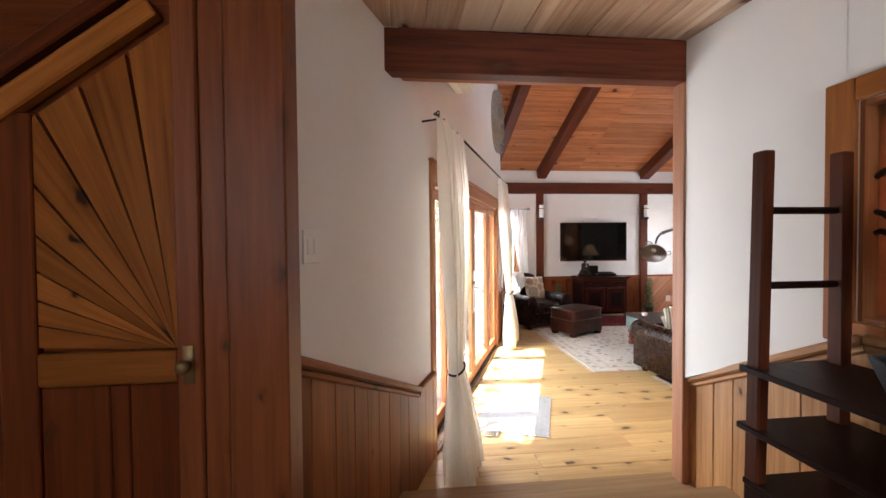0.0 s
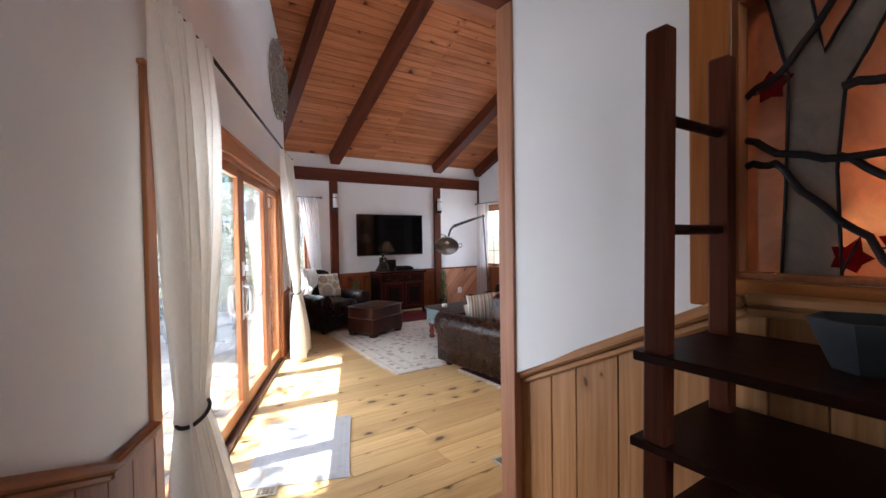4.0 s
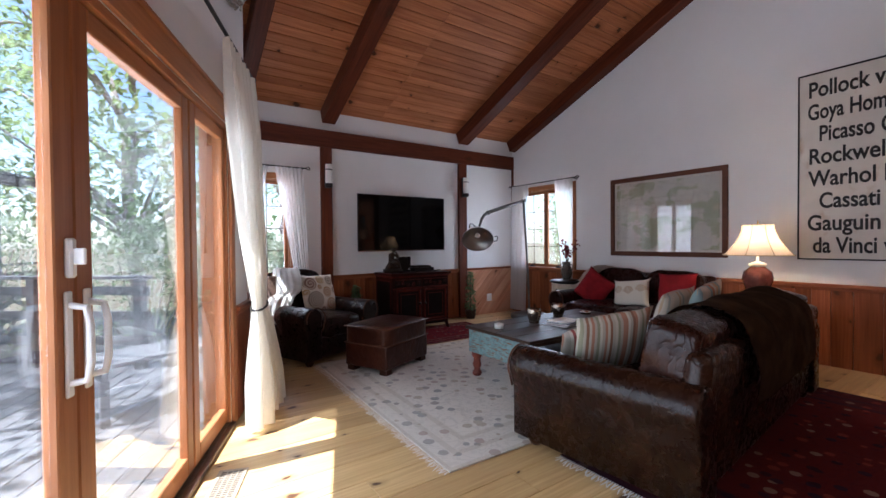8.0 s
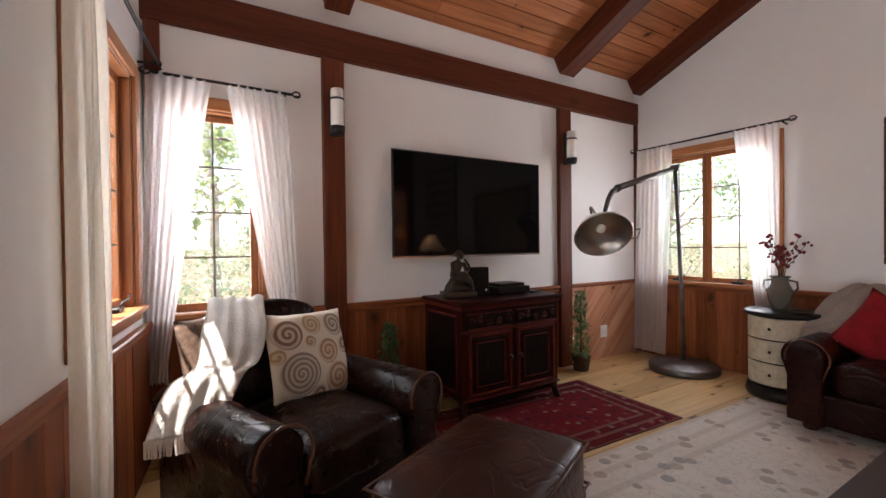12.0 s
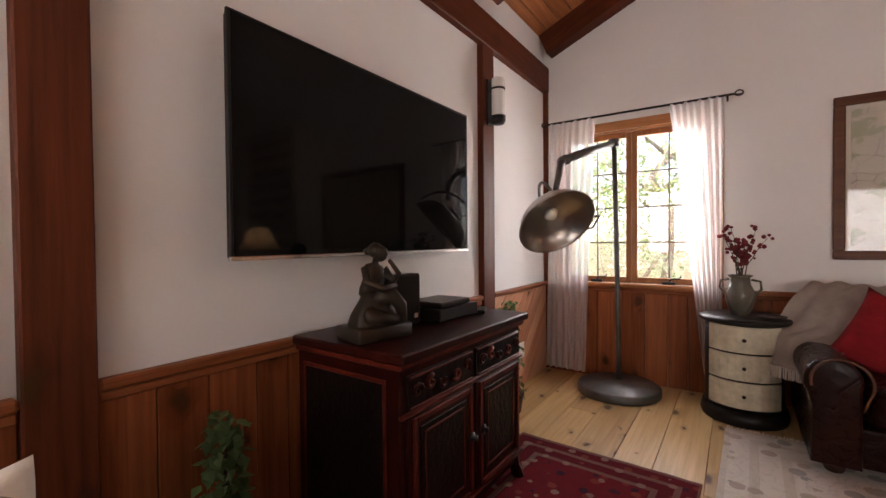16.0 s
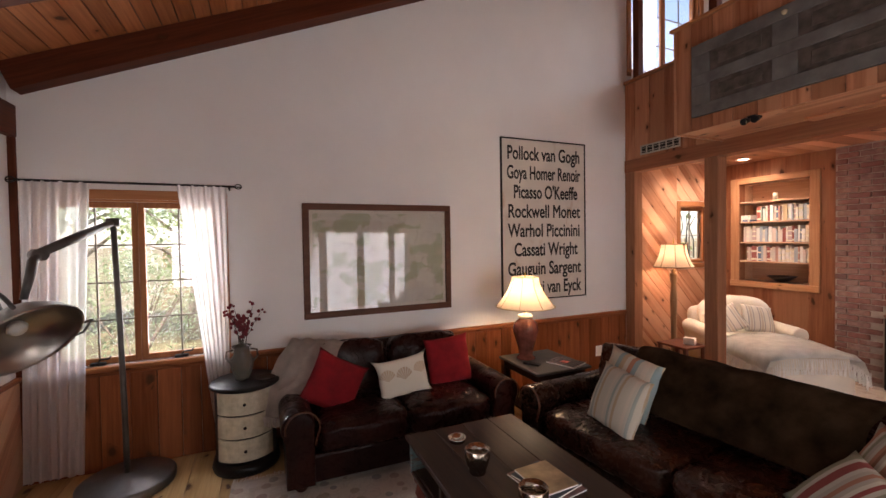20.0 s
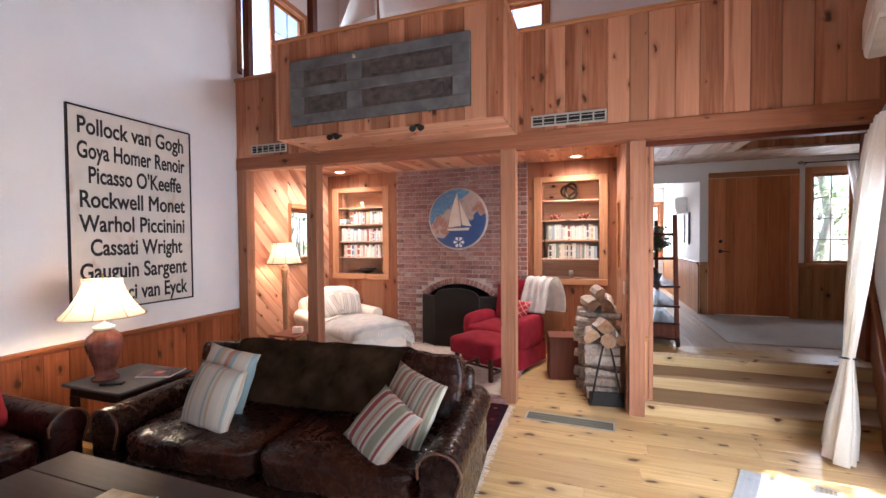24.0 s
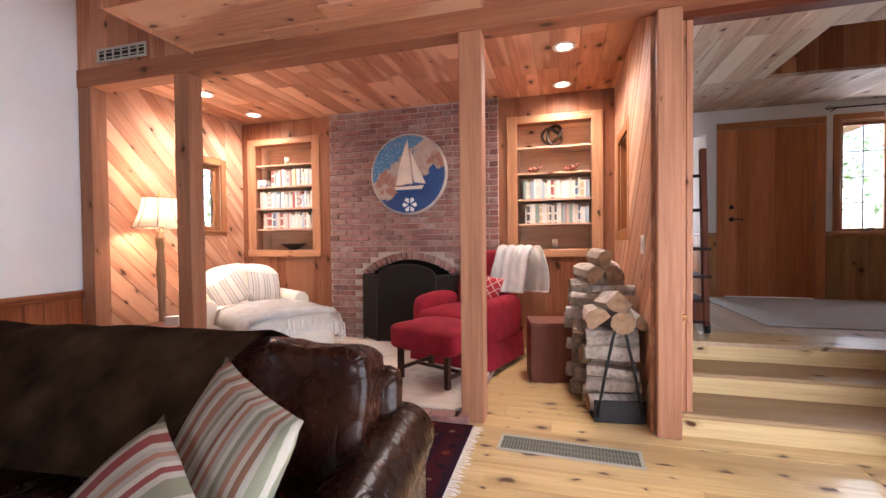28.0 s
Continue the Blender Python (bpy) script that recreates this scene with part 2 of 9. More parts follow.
SHEER = curtain_mat("sheer_voile", (0.94, 0.94, 0.93), 0.36)
DRAPE = curtain_mat("sheer_cotton", (0.91, 0.88, 0.80), 0.10)


# ---- building helpers ----
def add_box(bm, x0, x1, y0, y1, z0, z1, bevel=0.0, m=None):
    r = bmesh.ops.create_cube(bm, size=1.0)
    v = r["verts"]
    bmesh.ops.scale(bm, vec=(x1 - x0, y1 - y0, z1 - z0), verts=v)
    bmesh.ops.translate(bm, vec=((x0 + x1) / 2, (y0 + y1) / 2, (z0 + z1) / 2), verts=v)
    if bevel:
        e = list({e for q in v for e in q.link_edges})
        r = bmesh.ops.bevel(bm, geom=e, offset=min(bevel, 0.45 * min(x1 - x0, y1 - y0, z1 - z0)), segments=2 if bevel > 0.012 else 1, affect="EDGES", profile=0.5)
        v = list({q for f in r["faces"] for q in f.verts} | {q for q in v if q.is_valid})
    if m is not None:
        bmesh.ops.transform(bm, matrix=m, verts=v)
    return v


def part(name, bm, material, parent=None, label="", m=None, smooth=False):
    me = bpy.data.meshes.new(name)
    bm.normal_update()
    bm.to_mesh(me)
    bm.free()
    me.materials.append(material)
    if smooth:
        me.shade_smooth()
    ob = new(name, me)
    ob.parent = parent
    if m is not None:
        ob.matrix_basis = m
    if label:
        ob["label"] = label
    return ob


def block(name, material, parent, x0, x1, y0, y1, z0, z1, bevel=0.004, label="", m=None):
    """A board or block as a part: its own origin at its middle, so that its grain is its own."""
    bm = bmesh.new()
    add_box(bm, -(x1 - x0) / 2, (x1 - x0) / 2, -(y1 - y0) / 2, (y1 - y0) / 2, -(z1 - z0) / 2, (z1 - z0) / 2, bevel)
    at = pose((x0 + x1) / 2, (y0 + y1) / 2, (z0 + z1) / 2)
    return part(name, bm, material, parent, label, at if m is None else m @ at)


def thing(name, label, category, m=None, group="", kind=""):
    ob = new(name)
    ob.empty_display_size = 0.1
    if m is not None:
        ob.matrix_basis = m
    return tagged(ob, label, category, group, kind)


def structure(name, label, m=None):
    return thing(name, label, "", m, kind="structure")


def lathe(bm, prof, seg=24, m=None):
    """A turned body from (radius, height) pairs."""
    rings = []
    for r, z in prof:
        if r < 1e-5:
            rings.append([bm.verts.new((0, 0, z))])
        else:
            rings.append([bm.verts.new((r * math.cos(2 * math.pi * k / seg), r * math.sin(2 * math.pi * k / seg), z)) for k in range(seg)])
    for a, b in zip(rings, rings[1:]):
        for k in range(seg):
            q = [a[k % len(a)], a[(k + 1) % len(a)], b[(k + 1) % len(b)], b[k % len(b)]]
            q = list(dict.fromkeys(q))
            if len(q) > 2:
                bm.faces.new(q)
    vs = [v for r in rings for v in r]
    if m is not None:
        bmesh.ops.transform(bm, matrix=m, verts=vs)
    return vs


def tube(bm, pts, radius, seg=10, cap=True):
    """A round bar along points; radius may be a list."""
    pts = [Vector(p) for p in pts]
    rs = radius if isinstance(radius, (list, tuple)) else [radius] * len(pts)
    rings, up = [], None
    for k, p in enumerate(pts):
        d = (pts[min(k + 1, len(pts) - 1)] - pts[max(k - 1, 0)]).normalized()
        if up is None:
            up = d.orthogonal().normalized()
        up = (up - d * up.dot(d)).normalized()
        side = d.cross(up)
        rings.append([bm.verts.new(p + rs[k] * (math.cos(a) * up + math.sin(a) * side)) for a in (2 * math.pi * j / seg for j in range(seg))])
    for a, b in zip(rings, rings[1:]):
        for j in range(seg):
            bm.faces.new((a[j], a[(j + 1) % seg], b[(j + 1) % seg], b[j]))
    if cap:
        bm.faces.new(rings[0][::-1])
        bm.faces.new(rings[-1])


def turned(name, prof, material, parent, m=None, seg=24, label="", smooth=True):
    bm = bmesh.new()
    lathe(bm, prof, seg)
    return part(name, bm, material, parent, label, m, smooth)


def bar(name, pts, radius, material, parent, label="", m=None, seg=10):
    bm = bmesh.new()
    tube(bm, pts, radius, seg)
    return part(name, bm, material, parent, label, m, True)


def pillow_bm(w, h, d, n=14, sag=0.06, pinch=1.0):
    """A stuffed cushion standing in x-z, w wide, h high, d thick."""
    bm = bmesh.new()
    grid = {}
    for side in (1, -1):
        for i in range(n + 1):
            for j in range(n + 1):
                u, v = 2 * i / n - 1, 2 * j / n - 1
                edge = i in (0, n) or j in (0, n)
                if edge and side < 0:
                    grid[side, i, j] = grid[1, i, j]
                    continue
                f = max(0.0, (1 - u * u) * (1 - v * v)) ** 0.42
                pull = 1 - sag * (1 - abs(u) ** 3) * abs(v) ** 6 * pinch
                pull2 = 1 - sag * (1 - abs(v) ** 3) * abs(u) ** 6 * pinch
                grid[side, i, j] = bm.verts.new((u * w / 2 * pull2, side * d / 2 * f, v * h / 2 * pull))
    for side in (1, -1):
        for i in range(n):
            for j in range(n):
                q = [grid[side, i, j], grid[side, i + 1, j], grid[side, i + 1, j + 1], grid[side, i, j + 1]]
                bm.faces.new(q if side < 0 else q[::-1])
    return bm


def rough_up(bm, amount, scale, seed=0.0):
    for v in bm.verts:
        v.co += noise.noise_vector(v.co * scale + Vector((seed, seed * 1.7, seed * 0.3))) * amount

# ---- the plan ----
EAST, NORTH, ALC = 6.80, 8.93, 0.85  # room faces of the east and north walls and of the fireplace wall
HALL_Z, HALL_X, DOOR_Y = 0.43, 2.03, -0.80
RAIL = 0.815
WEST_AZ = 21.67  # the sliding-door wall stands askew
WA = Vector((0.36, 3.0, 0))
WB0, WB1 = Vector((1.93, 6.95, 0)), Vector((2.15, 8.93, 0))
M_WA = pose(WA.x, WA.y, 0, 0, 0, 90 - WEST_AZ)  # local x runs north along that wall, local y points outside
AZ_B = math.degrees(math.atan2(WB1.x - WB0.x, WB1.y - WB0.y))
M_WB = pose(WB0.x, WB0.y, 0, 0, 0, 90 - AZ_B)
LEN_B = (WB1 - WB0).length


def roof_z(y):
    return 3.06 + 0.425 * (NORTH - y)


def west_x(y):
    """The room face of the west walls at a given y."""
    if y > WB0.y:
        return WB0.x + (y - WB0.y) * (WB1.x - WB0.x) / (WB1.y - WB0.y)
    return WA.x + (y - WA.y) * math.tan(radians(WEST_AZ))


def wall(name, m, x0, x1, z0, z1, thick, holes, material, label, under_roof=False, flip=1):
    """A wall with real openings. Local x along it, room face at y = 0, body towards +y."""
    bm = bmesh.new()
    xs = sorted({x0, x1, *[h[0] for h in holes], *[h[1] for h in holes]})
    for a, b in zip(xs, xs[1:]):
        mid, lo = (a + b) / 2, z0
        for h in sorted((h for h in holes if h[0] < mid < h[1]), key=lambda h: h[2]):
            if h[2] > lo:
                add_box(bm, a, b, 0, thick * flip, lo, h[2])
            lo = h[3]
        if lo < z1:
            add_box(bm, a, b, 0, thick * flip, lo, z1)
    bmesh.ops.transform(bm, matrix=m, verts=bm.verts)
    if under_roof:
        bmesh.ops.bisect_plane(bm, geom=bm.verts[:] + bm.edges[:] + bm.faces[:], plane_co=(0, NORTH, 3.16), plane_no=(0, 0.425, 1), clear_outer=True)
    bmesh.ops.recalc_face_normals(bm, faces=bm.faces)
    ob = part(name, bm, material)
    return tagged(ob, label, kind="structure")


M_N = pose(0, NORTH, 0)  # north wall: local x east, body to +y
TURN_E = pose(EAST, 6.2, 0, 0, 0, 1.0) @ pose(-EAST, -6.2, 0)  # the east wall stands one degree askew
M_E = TURN_E @ pose(EAST, 0, 0, 0, 0, -90)  # local x runs south (x = -y), body to +x
EAST_S = EAST + 0.057  # its face at the alcove beam
M_S = pose(0, DOOR_Y, 0, 0, 0, 180)  # entrance wall: local x runs west, body to -y
M_ALC = pose(0, ALC, 0, 0, 0, 180)

# openings: along, along, low, high
WIN_N = (2.235, 2.78, 0.835, 2.095)
WIN_E = (-8.755, -7.595, 0.825, 2.13)
WIN_B = (0.86, 1.72, 0.93, 2.14)
WIN_H = (0.61, 1.15, 1.27, 2.66)
WIN_AE = (-1.82, -1.23, 1.38, 2.19)
WIN_L = (-2.75, -1.40, 3.95, 5.25)
SLIDE = (0.45, 3.735, 0.03, 2.08)
wall_n = wall("wall_north", M_N, 1.9, 6.95, -0.1, 3.4, 0.15, [WIN_N], PLASTER, "white plaster wall with dark posts behind the television", True)
wall_e = wall("wall_east", M_E, -9.08, 1.2, -0.1, 7.2, 0.15, [WIN_E, WIN_AE, WIN_L], PLASTER, "tall white plaster gable wall with a window", True)
wall_wa = wall("wall_west", M_WA, -1.40, 4.25, -0.1, 7.0, 0.16, [SLIDE], PLASTER, "white plaster wall around the sliding glass doors", True)
wall_wb = wall("wall_northwest", M_WB, 0, LEN_B + 0.05, -0.1, 4.2, 0.16, [WIN_B], PLASTER, "short white plaster wall with a casement window", True)
DOOR = (-0.66, 0.38, HALL_Z, 2.66)
wall_s = wall("wall_entrance", M_S, -0.86, 2.2, HALL_Z - 0.1, 3.1, 0.15, [DOOR, WIN_H], PLASTER, "white plaster wall with the entrance door")
GLASS_H = (-1.71, -1.14, 1.30, 2.15)
wall_h = wall("wall_hall_east", pose(HALL_X, 0, 0, 0, 0, -90), -2.72, 4.6, -0.1, 2.92, 0.14, [GLASS_H], PLASTER, "white hall wall with a stained glass opening")
wall_cw = wall("wall_corridor_west", pose(0.86, 0, 0, 0, 0, 90), -4.6, DOOR_Y, HALL_Z - 0.1, 3.1, 0.12, [], PLASTER, "white plaster corridor wall")
wall_ce = wall("wall_corridor_end", pose(0, -4.6, 0, 0, 0, 180), -2.2, -0.6, HALL_Z - 0.1, 3.1, 0.12, [(-1.85, -0.95, 1.2, 2.5)], PLASTER, "white plaster wall with a bright window at the corridor's end")
wall_ch = wall("wall_corridor_header", M_S, -HALL_X, -0.86, 2.60, 3.1, 0.15, [], PLASTER, "white plaster lintel over the corridor opening")
wall_hw = wall("wall_hall_west", pose(-1.75, 0, 0, 0, 0, 90), DOOR_Y - 0.15, 1.8, HALL_Z - 0.1, 5.0, 0.12, [], PLASTER, "white plaster hall wall")
wall_a = wall("wall_fireplace", M_ALC, -6.95, -2.06, -0.1, 3.0, 0.12, [(-6.66, -5.80, 1.12, 2.50), (-3.20, -2.42, 1.12, 2.50), (-5.12, -3.92, 0.0, 1.08)], CEDAR_Z, "pine boarded wall with brick chimney and bookcases")
wall_l = wall("wall_loft_back", pose(0, 0.4, 0, 0, 0, 180), -6.95, 2.0, 2.9, 7.3, 0.12, [(-5.2, -3.2, 4.2, 5.4)], PLASTER, "white plaster wall at the back of the loft", True)
wall_lw = wall("wall_loft_west", M_WA, -2.98, -1.40, 2.95, 7.0, 0.16, [], PLASTER, "white plaster wall of the loft", True)

# ---- floors ----
floor = structure("floor", "wide knotty pine floorboards with a satin finish")
block("subfloor", TRIM, floor, -0.4, 6.95, 0.6, 9.1, -0.22, -0.13, 0)
rng = random.Random(5)
y, row = ALC - 0.05, 0
while y < NORTH:
    w = rng.uniform(0.17, 0.24)
    y1 = min(y + w, NORTH + 0.02)
    xa = west_x((y + y1) / 2) - 0.1 if y > 2.6 else HALL_X + 0.05
    x, first = xa, True
    while x < EAST:
        ln = rng.uniform(1.6, 3.6) if not first else rng.uniform(0.9, 3.0)
        x1 = min(x + ln, EAST + 0.10)
        if EAST - x1 < 0.5:
            x1 = EAST + 0.10
        bm = bmesh.new()
        L, W = x1 - x - 0.002, y1 - y - 0.003
        add_box(bm, -L / 2, L / 2, -W / 2, W / 2, -0.015, 0.0, 0.002)
        part("plank", bm, FLOOR_PINE, floor, "", pose((x + x1) / 2, (y + y1) / 2, rng.uniform(-0.0008, 0.0)))
        x, first = x1, False
    y, row = y1, row + 1

hall_floor = structure("hall_floor", "grey-brown boarded hall floor above three wide steps")
HALLWOOD = wood("hall_board", (0.32, 0.215, 0.13), (0.50, 0.36, 0.23), "y", 0.6, knots=0.1, vary=0.2)
block("slab", HALLWOOD, hall_floor, -1.9, HALL_X, -4.7, 1.90, HALL_Z - 0.3, HALL_Z - 0.03, 0)
x = -1.9
while x < HALL_X - 0.01:
    x1 = min(x + rng.uniform(0.13, 0.18), HALL_X)
    block("plank", HALLWOOD, hall_floor, x, x1 - 0.001, -4.6, 1.99, HALL_Z - 0.03, HALL_Z, 0.0006)
    x = x1
TREAD = wood("tread_board", (0.28, 0.17, 0.085), (0.42, 0.28, 0.15), "x", 0.45, knots=0.12, vary=0.2)
RISER = wood("riser_pine", (0.44, 0.29, 0.125), (0.62, 0.455, 0.235), "x", 0.4, knots=0.45, vary=0.2, thin="y")
steps = structure("steps", "three wide pine steps with pale risers")
for k, (ya, yb) in enumerate(((2.34, 2.74), (1.98, 2.34), (1.60, 1.98))):
    zt = HALL_Z * (k + 1) / 3
    xw = west_x(yb) - 0.12
    block("riser", RISER, steps, xw, HALL_X, yb - 0.03, yb - 0.01, zt - HALL_Z / 3, zt - 0.025, 0.002)
    block("tread" if k < 2 else "nosing", TREAD if k < 2 else FLOOR_PINE, steps, xw, HALL_X, ya - 0.02, yb + (0.005), zt - 0.028, zt + (0.001 if k == 2 else 0), 0.008)

# ---- roof, ceilings, beams ----
ceiling = bmesh.new()
sl = math.atan(0.425)
yy = NORTH + 0.15
while yy > 0.35:
    w = 0.125
    y1 = yy - w * math.cos(sl)
    for xa, xb in ((-2.0, 1.4), (1.4, 4.1), (4.1, 6.95)):
        v = add_box(ceiling, xa + 0.001, xb - 0.001, -w / 2 + 0.003, w / 2 - 0.003, 0, 0.02, 0.004)
        bmesh.ops.transform(ceiling, matrix=Matrix.Translation((0, (yy + y1) / 2, roof_z((yy + y1) / 2))) @ Matrix.Rotation(-sl, 4, "X"), verts=v)
    yy = y1
EAVE = dict(plane_co=(WA.x - 0.42, WA.y, 0), plane_no=(-math.cos(radians(WEST_AZ)), math.sin(radians(WEST_AZ)), 0), clear_outer=True)
bmesh.ops.bisect_plane(ceiling, geom=ceiling.verts[:] + ceiling.edges[:] + ceiling.faces[:], **EAVE)
ceiling = tagged(part("ceiling", ceiling, CEIL_PINE), "sloping ceiling of tongue-and-groove pine boards", kind="structure")
roof = bmesh.new()
v = add_box(roof, -2.3, 7.2, -5.2, 5.4, 0.03, 0.2)
bmesh.ops.transform(roof, matrix=Matrix.Translation((0, 4.2, roof_z(4.2))) @ Matrix.Rotation(-sl, 4, "X"), verts=v)
bmesh.ops.bisect_plane(roof, geom=roof.verts[:] + roof.edges[:] + roof.faces[:], **EAVE)
bmesh.ops.holes_fill(roof, edges=[e for e in roof.edges if e.is_boundary], sides=8)
ROOFING = plain("roof_shingle", (0.09, 0.085, 0.08), 0.9)
roof = tagged(part("roof", roof, ROOFING), "dark shingled shed roof", kind="structure")

for x0, x1 in ((2.12, 2.28), (3.20, 3.38), (5.48, 5.68), (6.62, 6.795)):
    rf = structure("rafter", "dark-stained exposed timber rafter")
    bm = bmesh.new()
    ln = (NORTH - 0.4) / math.cos(sl)
    add_box(bm, -(x1 - x0) / 2, (x1 - x0) / 2, -ln / 2, ln / 2, -0.20, 0.0, 0.006)
    part("timber", bm, BEAM_Y, rf, "", pose((x0 + x1) / 2, (NORTH + 0.4) / 2, roof_z((NORTH + 0.4) / 2) + 0.002, -math.degrees(sl)))
tie = structure("tie_beam", "dark-stained horizontal wall beam")
block("timber", BEAM_X, tie, 2.12, EAST - 0.002, NORTH - 0.05, NORTH + 0.02, 2.57, 2.80, 0.006)
for x0, x1 in ((3.19, 3.345), (5.51, 5.675), (6.735, 6.795), (2.16, 2.24)):
    ps = structure("wall_post", "dark-stained timber wall post")
    block("timber", BEAM_Z, ps, x0, x1, NORTH - 0.045, NORTH + 0.02, 0.0, 2.57, 0.006)

header = structure("header_beam", "long rough-sawn timber beam on posts")
block("timber", TIMBER_X, header, 0.1, EAST_S - 0.002, 2.71, 2.875, 2.60, 2.76, 0.006)
for x0, x1 in ((2.032, 2.17), (3.23, 3.385), (5.625, 5.775), (6.70, 6.85)):
    ps = structure("post", "rough-sawn square timber post under the beam")
    yn = 2.80 if x0 < 2.1 else 2.87
    block("timber", TIMBER_Z, ps, x0, x1, yn - 0.14, yn, 0.0, 2.60, 0.006)
jamb_post = structure("hall_jamb_post", "rough-sawn timber at the end of the hall wall")
block("timber", TIMBER_Z, jamb_post, 1.952, 1.992, 2.60, 2.705, 0.0, 2.553, 0.006)
bm = bmesh.new()
lo_w = [bm.verts.new(q) for q in ((2.029, 1.76, 1.215), (1.963, 2.60, 0.79), (2.029, 2.60, 0.79))]
hi_w = [bm.verts.new((v.co.x, v.co.y - (0.002 if v.co.y > 2 else 0), 2.788)) for v in lo_w]
for k in range(3):
    bm.faces.new((lo_w[k], lo_w[(k + 1) % 3], hi_w[(k + 1) % 3], hi_w[k]))
bm.faces.new(lo_w[::-1])
bm.faces.new(hi_w)
bmesh.ops.recalc_face_normals(bm, faces=bm.faces)
part("plaster_end", bm, PLASTER, jamb_post)
block("timber", TIMBER_Z, jamb_post, 1.9925, 2.031, 2.601, 2.705, 0.0, 2.553, 0.004)
hall_beam = structure("hall_beam", "dark rough-sawn timber beam across the hall")
block("timber", BEAM_X, hall_beam, 0.12, 2.025, 2.60, 2.708, 2.555, 2.79, 0.006)

# pine boarding above the beam, and the loft
loft_front = structure("loft_parapet", "vertical pine boarding in front of the loft")
x = 0.15
while x < EAST_S - 0.01:
    x1 = min(x + rng.uniform(0.15, 0.24), EAST_S - 0.003)
    block("plank", CEDAR_Z, loft_front, x, x1 - 0.003, 2.80, 2.86 + rng.uniform(0, 0.003), 2.76, 3.74, 0.003)
    x = x1
block("cap", TRIM, loft_front, 0.15, EAST_S - 0.003, 2.76, 2.89, 3.74, 3.78, 0.005)
loft_floor = structure("loft_floor", "boarded loft floor")
block("slab", TRIM, loft_floor, 0.82, EAST + 0.09, 0.4, 2.80, 2.84, 2.98, 0)

alc_ceil = bmesh.new()
x = HALL_X + 0.14
while x < EAST + 0.09:
    x1 = min(x + rng.uniform(0.16, 0.25), EAST + 0.09)
    yb = ALC - 0.02
    for ya, yc in ((yb, yb + rng.uniform(0.6, 1.4)),):
        add_box(alc_ceil, x, x1 - 0.003, ya, yc - 0.001, 2.80, 2.83, 0.003)
        add_box(alc_ceil, x, x1 - 0.003, yc, 2.71, 2.80, 2.83, 0.003)
    x = x1
tagged(part("alcove_ceiling", alc_ceil, CEDAR_CEIL), "knotty pine boards over the fireplace alcove", kind="structure")
WEATHERED = wood("weathered_pine", (0.38, 0.235, 0.150), (0.60, 0.44, 0.32), "y", 0.6, knots=0.3, vary=0.3, islands=True, sap=0.5)
hall_ceil = bmesh.new()
OPEN_X, OPEN_Y0, OPEN_Y1 = 0.79, 0.70, 1.765  # the stair opening


def hall_ceiling_z(y):
    return 2.79 + max(0.0, OPEN_Y0 - max(y, -0.95)) * 0.075


x = -1.8
while x < HALL_X:
    x1 = min(x + 0.185, HALL_X)
    if x < OPEN_X < x1:
        x1 = OPEN_X
    runs = [(-0.95, OPEN_Y0)]
    if x >= 0.7:
        runs.append((-4.6, -0.95))
    if x >= OPEN_X:
        runs.append((OPEN_Y0, OPEN_Y1))
    if x > -0.3:
        runs.append((OPEN_Y1, 2.6))
    for y0, y1 in runs:
        bm = bmesh.new()
        add_box(bm, x, x1 - 0.003, y0, y1 - 0.001, 0.0, 0.03, 0.002)
        for v in bm.verts:
            v.co.z += hall_ceiling_z(v.co.y)
        me = bpy.data.meshes.new("board")
        bm.to_mesh(me)
        bm.free()
        hall_ceil.from_mesh(me)
        bpy.data.meshes.remove(me)
    x = x1
tagged(part("hall_ceiling", hall_ceil, WEATHERED), "pale weathered pine boards over the hall", kind="structure")
hallroof = structure("hall_loft_floor", "boarded floor above the hall")
block("slab", TRIM, hallroof, -1.9, 2.03, -4.75, OPEN_Y0 - 0.03, 2.96, 3.05, 0)
block("slab", TRIM, hallroof, OPEN_X + 0.03, 2.03, OPEN_Y0 - 0.03, 2.5, 2.94, 3.05, 0)
block("slab", TRIM, hallroof, -0.3, OPEN_X + 0.03, OPEN_Y1 + 0.03, 2.5, 2.94, 3.05, 0)
stair_side = structure("stairwell_side", "upright pine boarding around the stair opening")
g = random.Random(61)
x = -1.8
while x < OPEN_X:
    x1 = min(x + g.uniform(0.13, 0.2), OPEN_X)
    block("board", CEDAR_Z, stair_side, x, x1 - 0.002, OPEN_Y0 - 0.028, OPEN_Y0 - 0.002, 2.825, 3.9, 0.002)
    x = x1
y = OPEN_Y0
while y < 2.5:
    y1 = min(y + g.uniform(0.13, 0.2), 2.5)
    block("board", CEDAR_Z, stair_side, OPEN_X + 0.002, OPEN_X + 0.028, y, y1 - 0.002, 2.825, 3.9, 0.002)
    y = y1
block("stair_ceiling", CEDAR_X, stair_side, -2.0, OPEN_X + 0.028, 0.60, 2.80, 3.90, 3.96, 0.004)

# ---- windows, doors, trim ----
MUNTIN = plain("bronze_grille", (0.20, 0.165, 0.13), 0.5)
LEAD = plain("lead_came", (0.03, 0.03, 0.032), 0.5, 0.4)


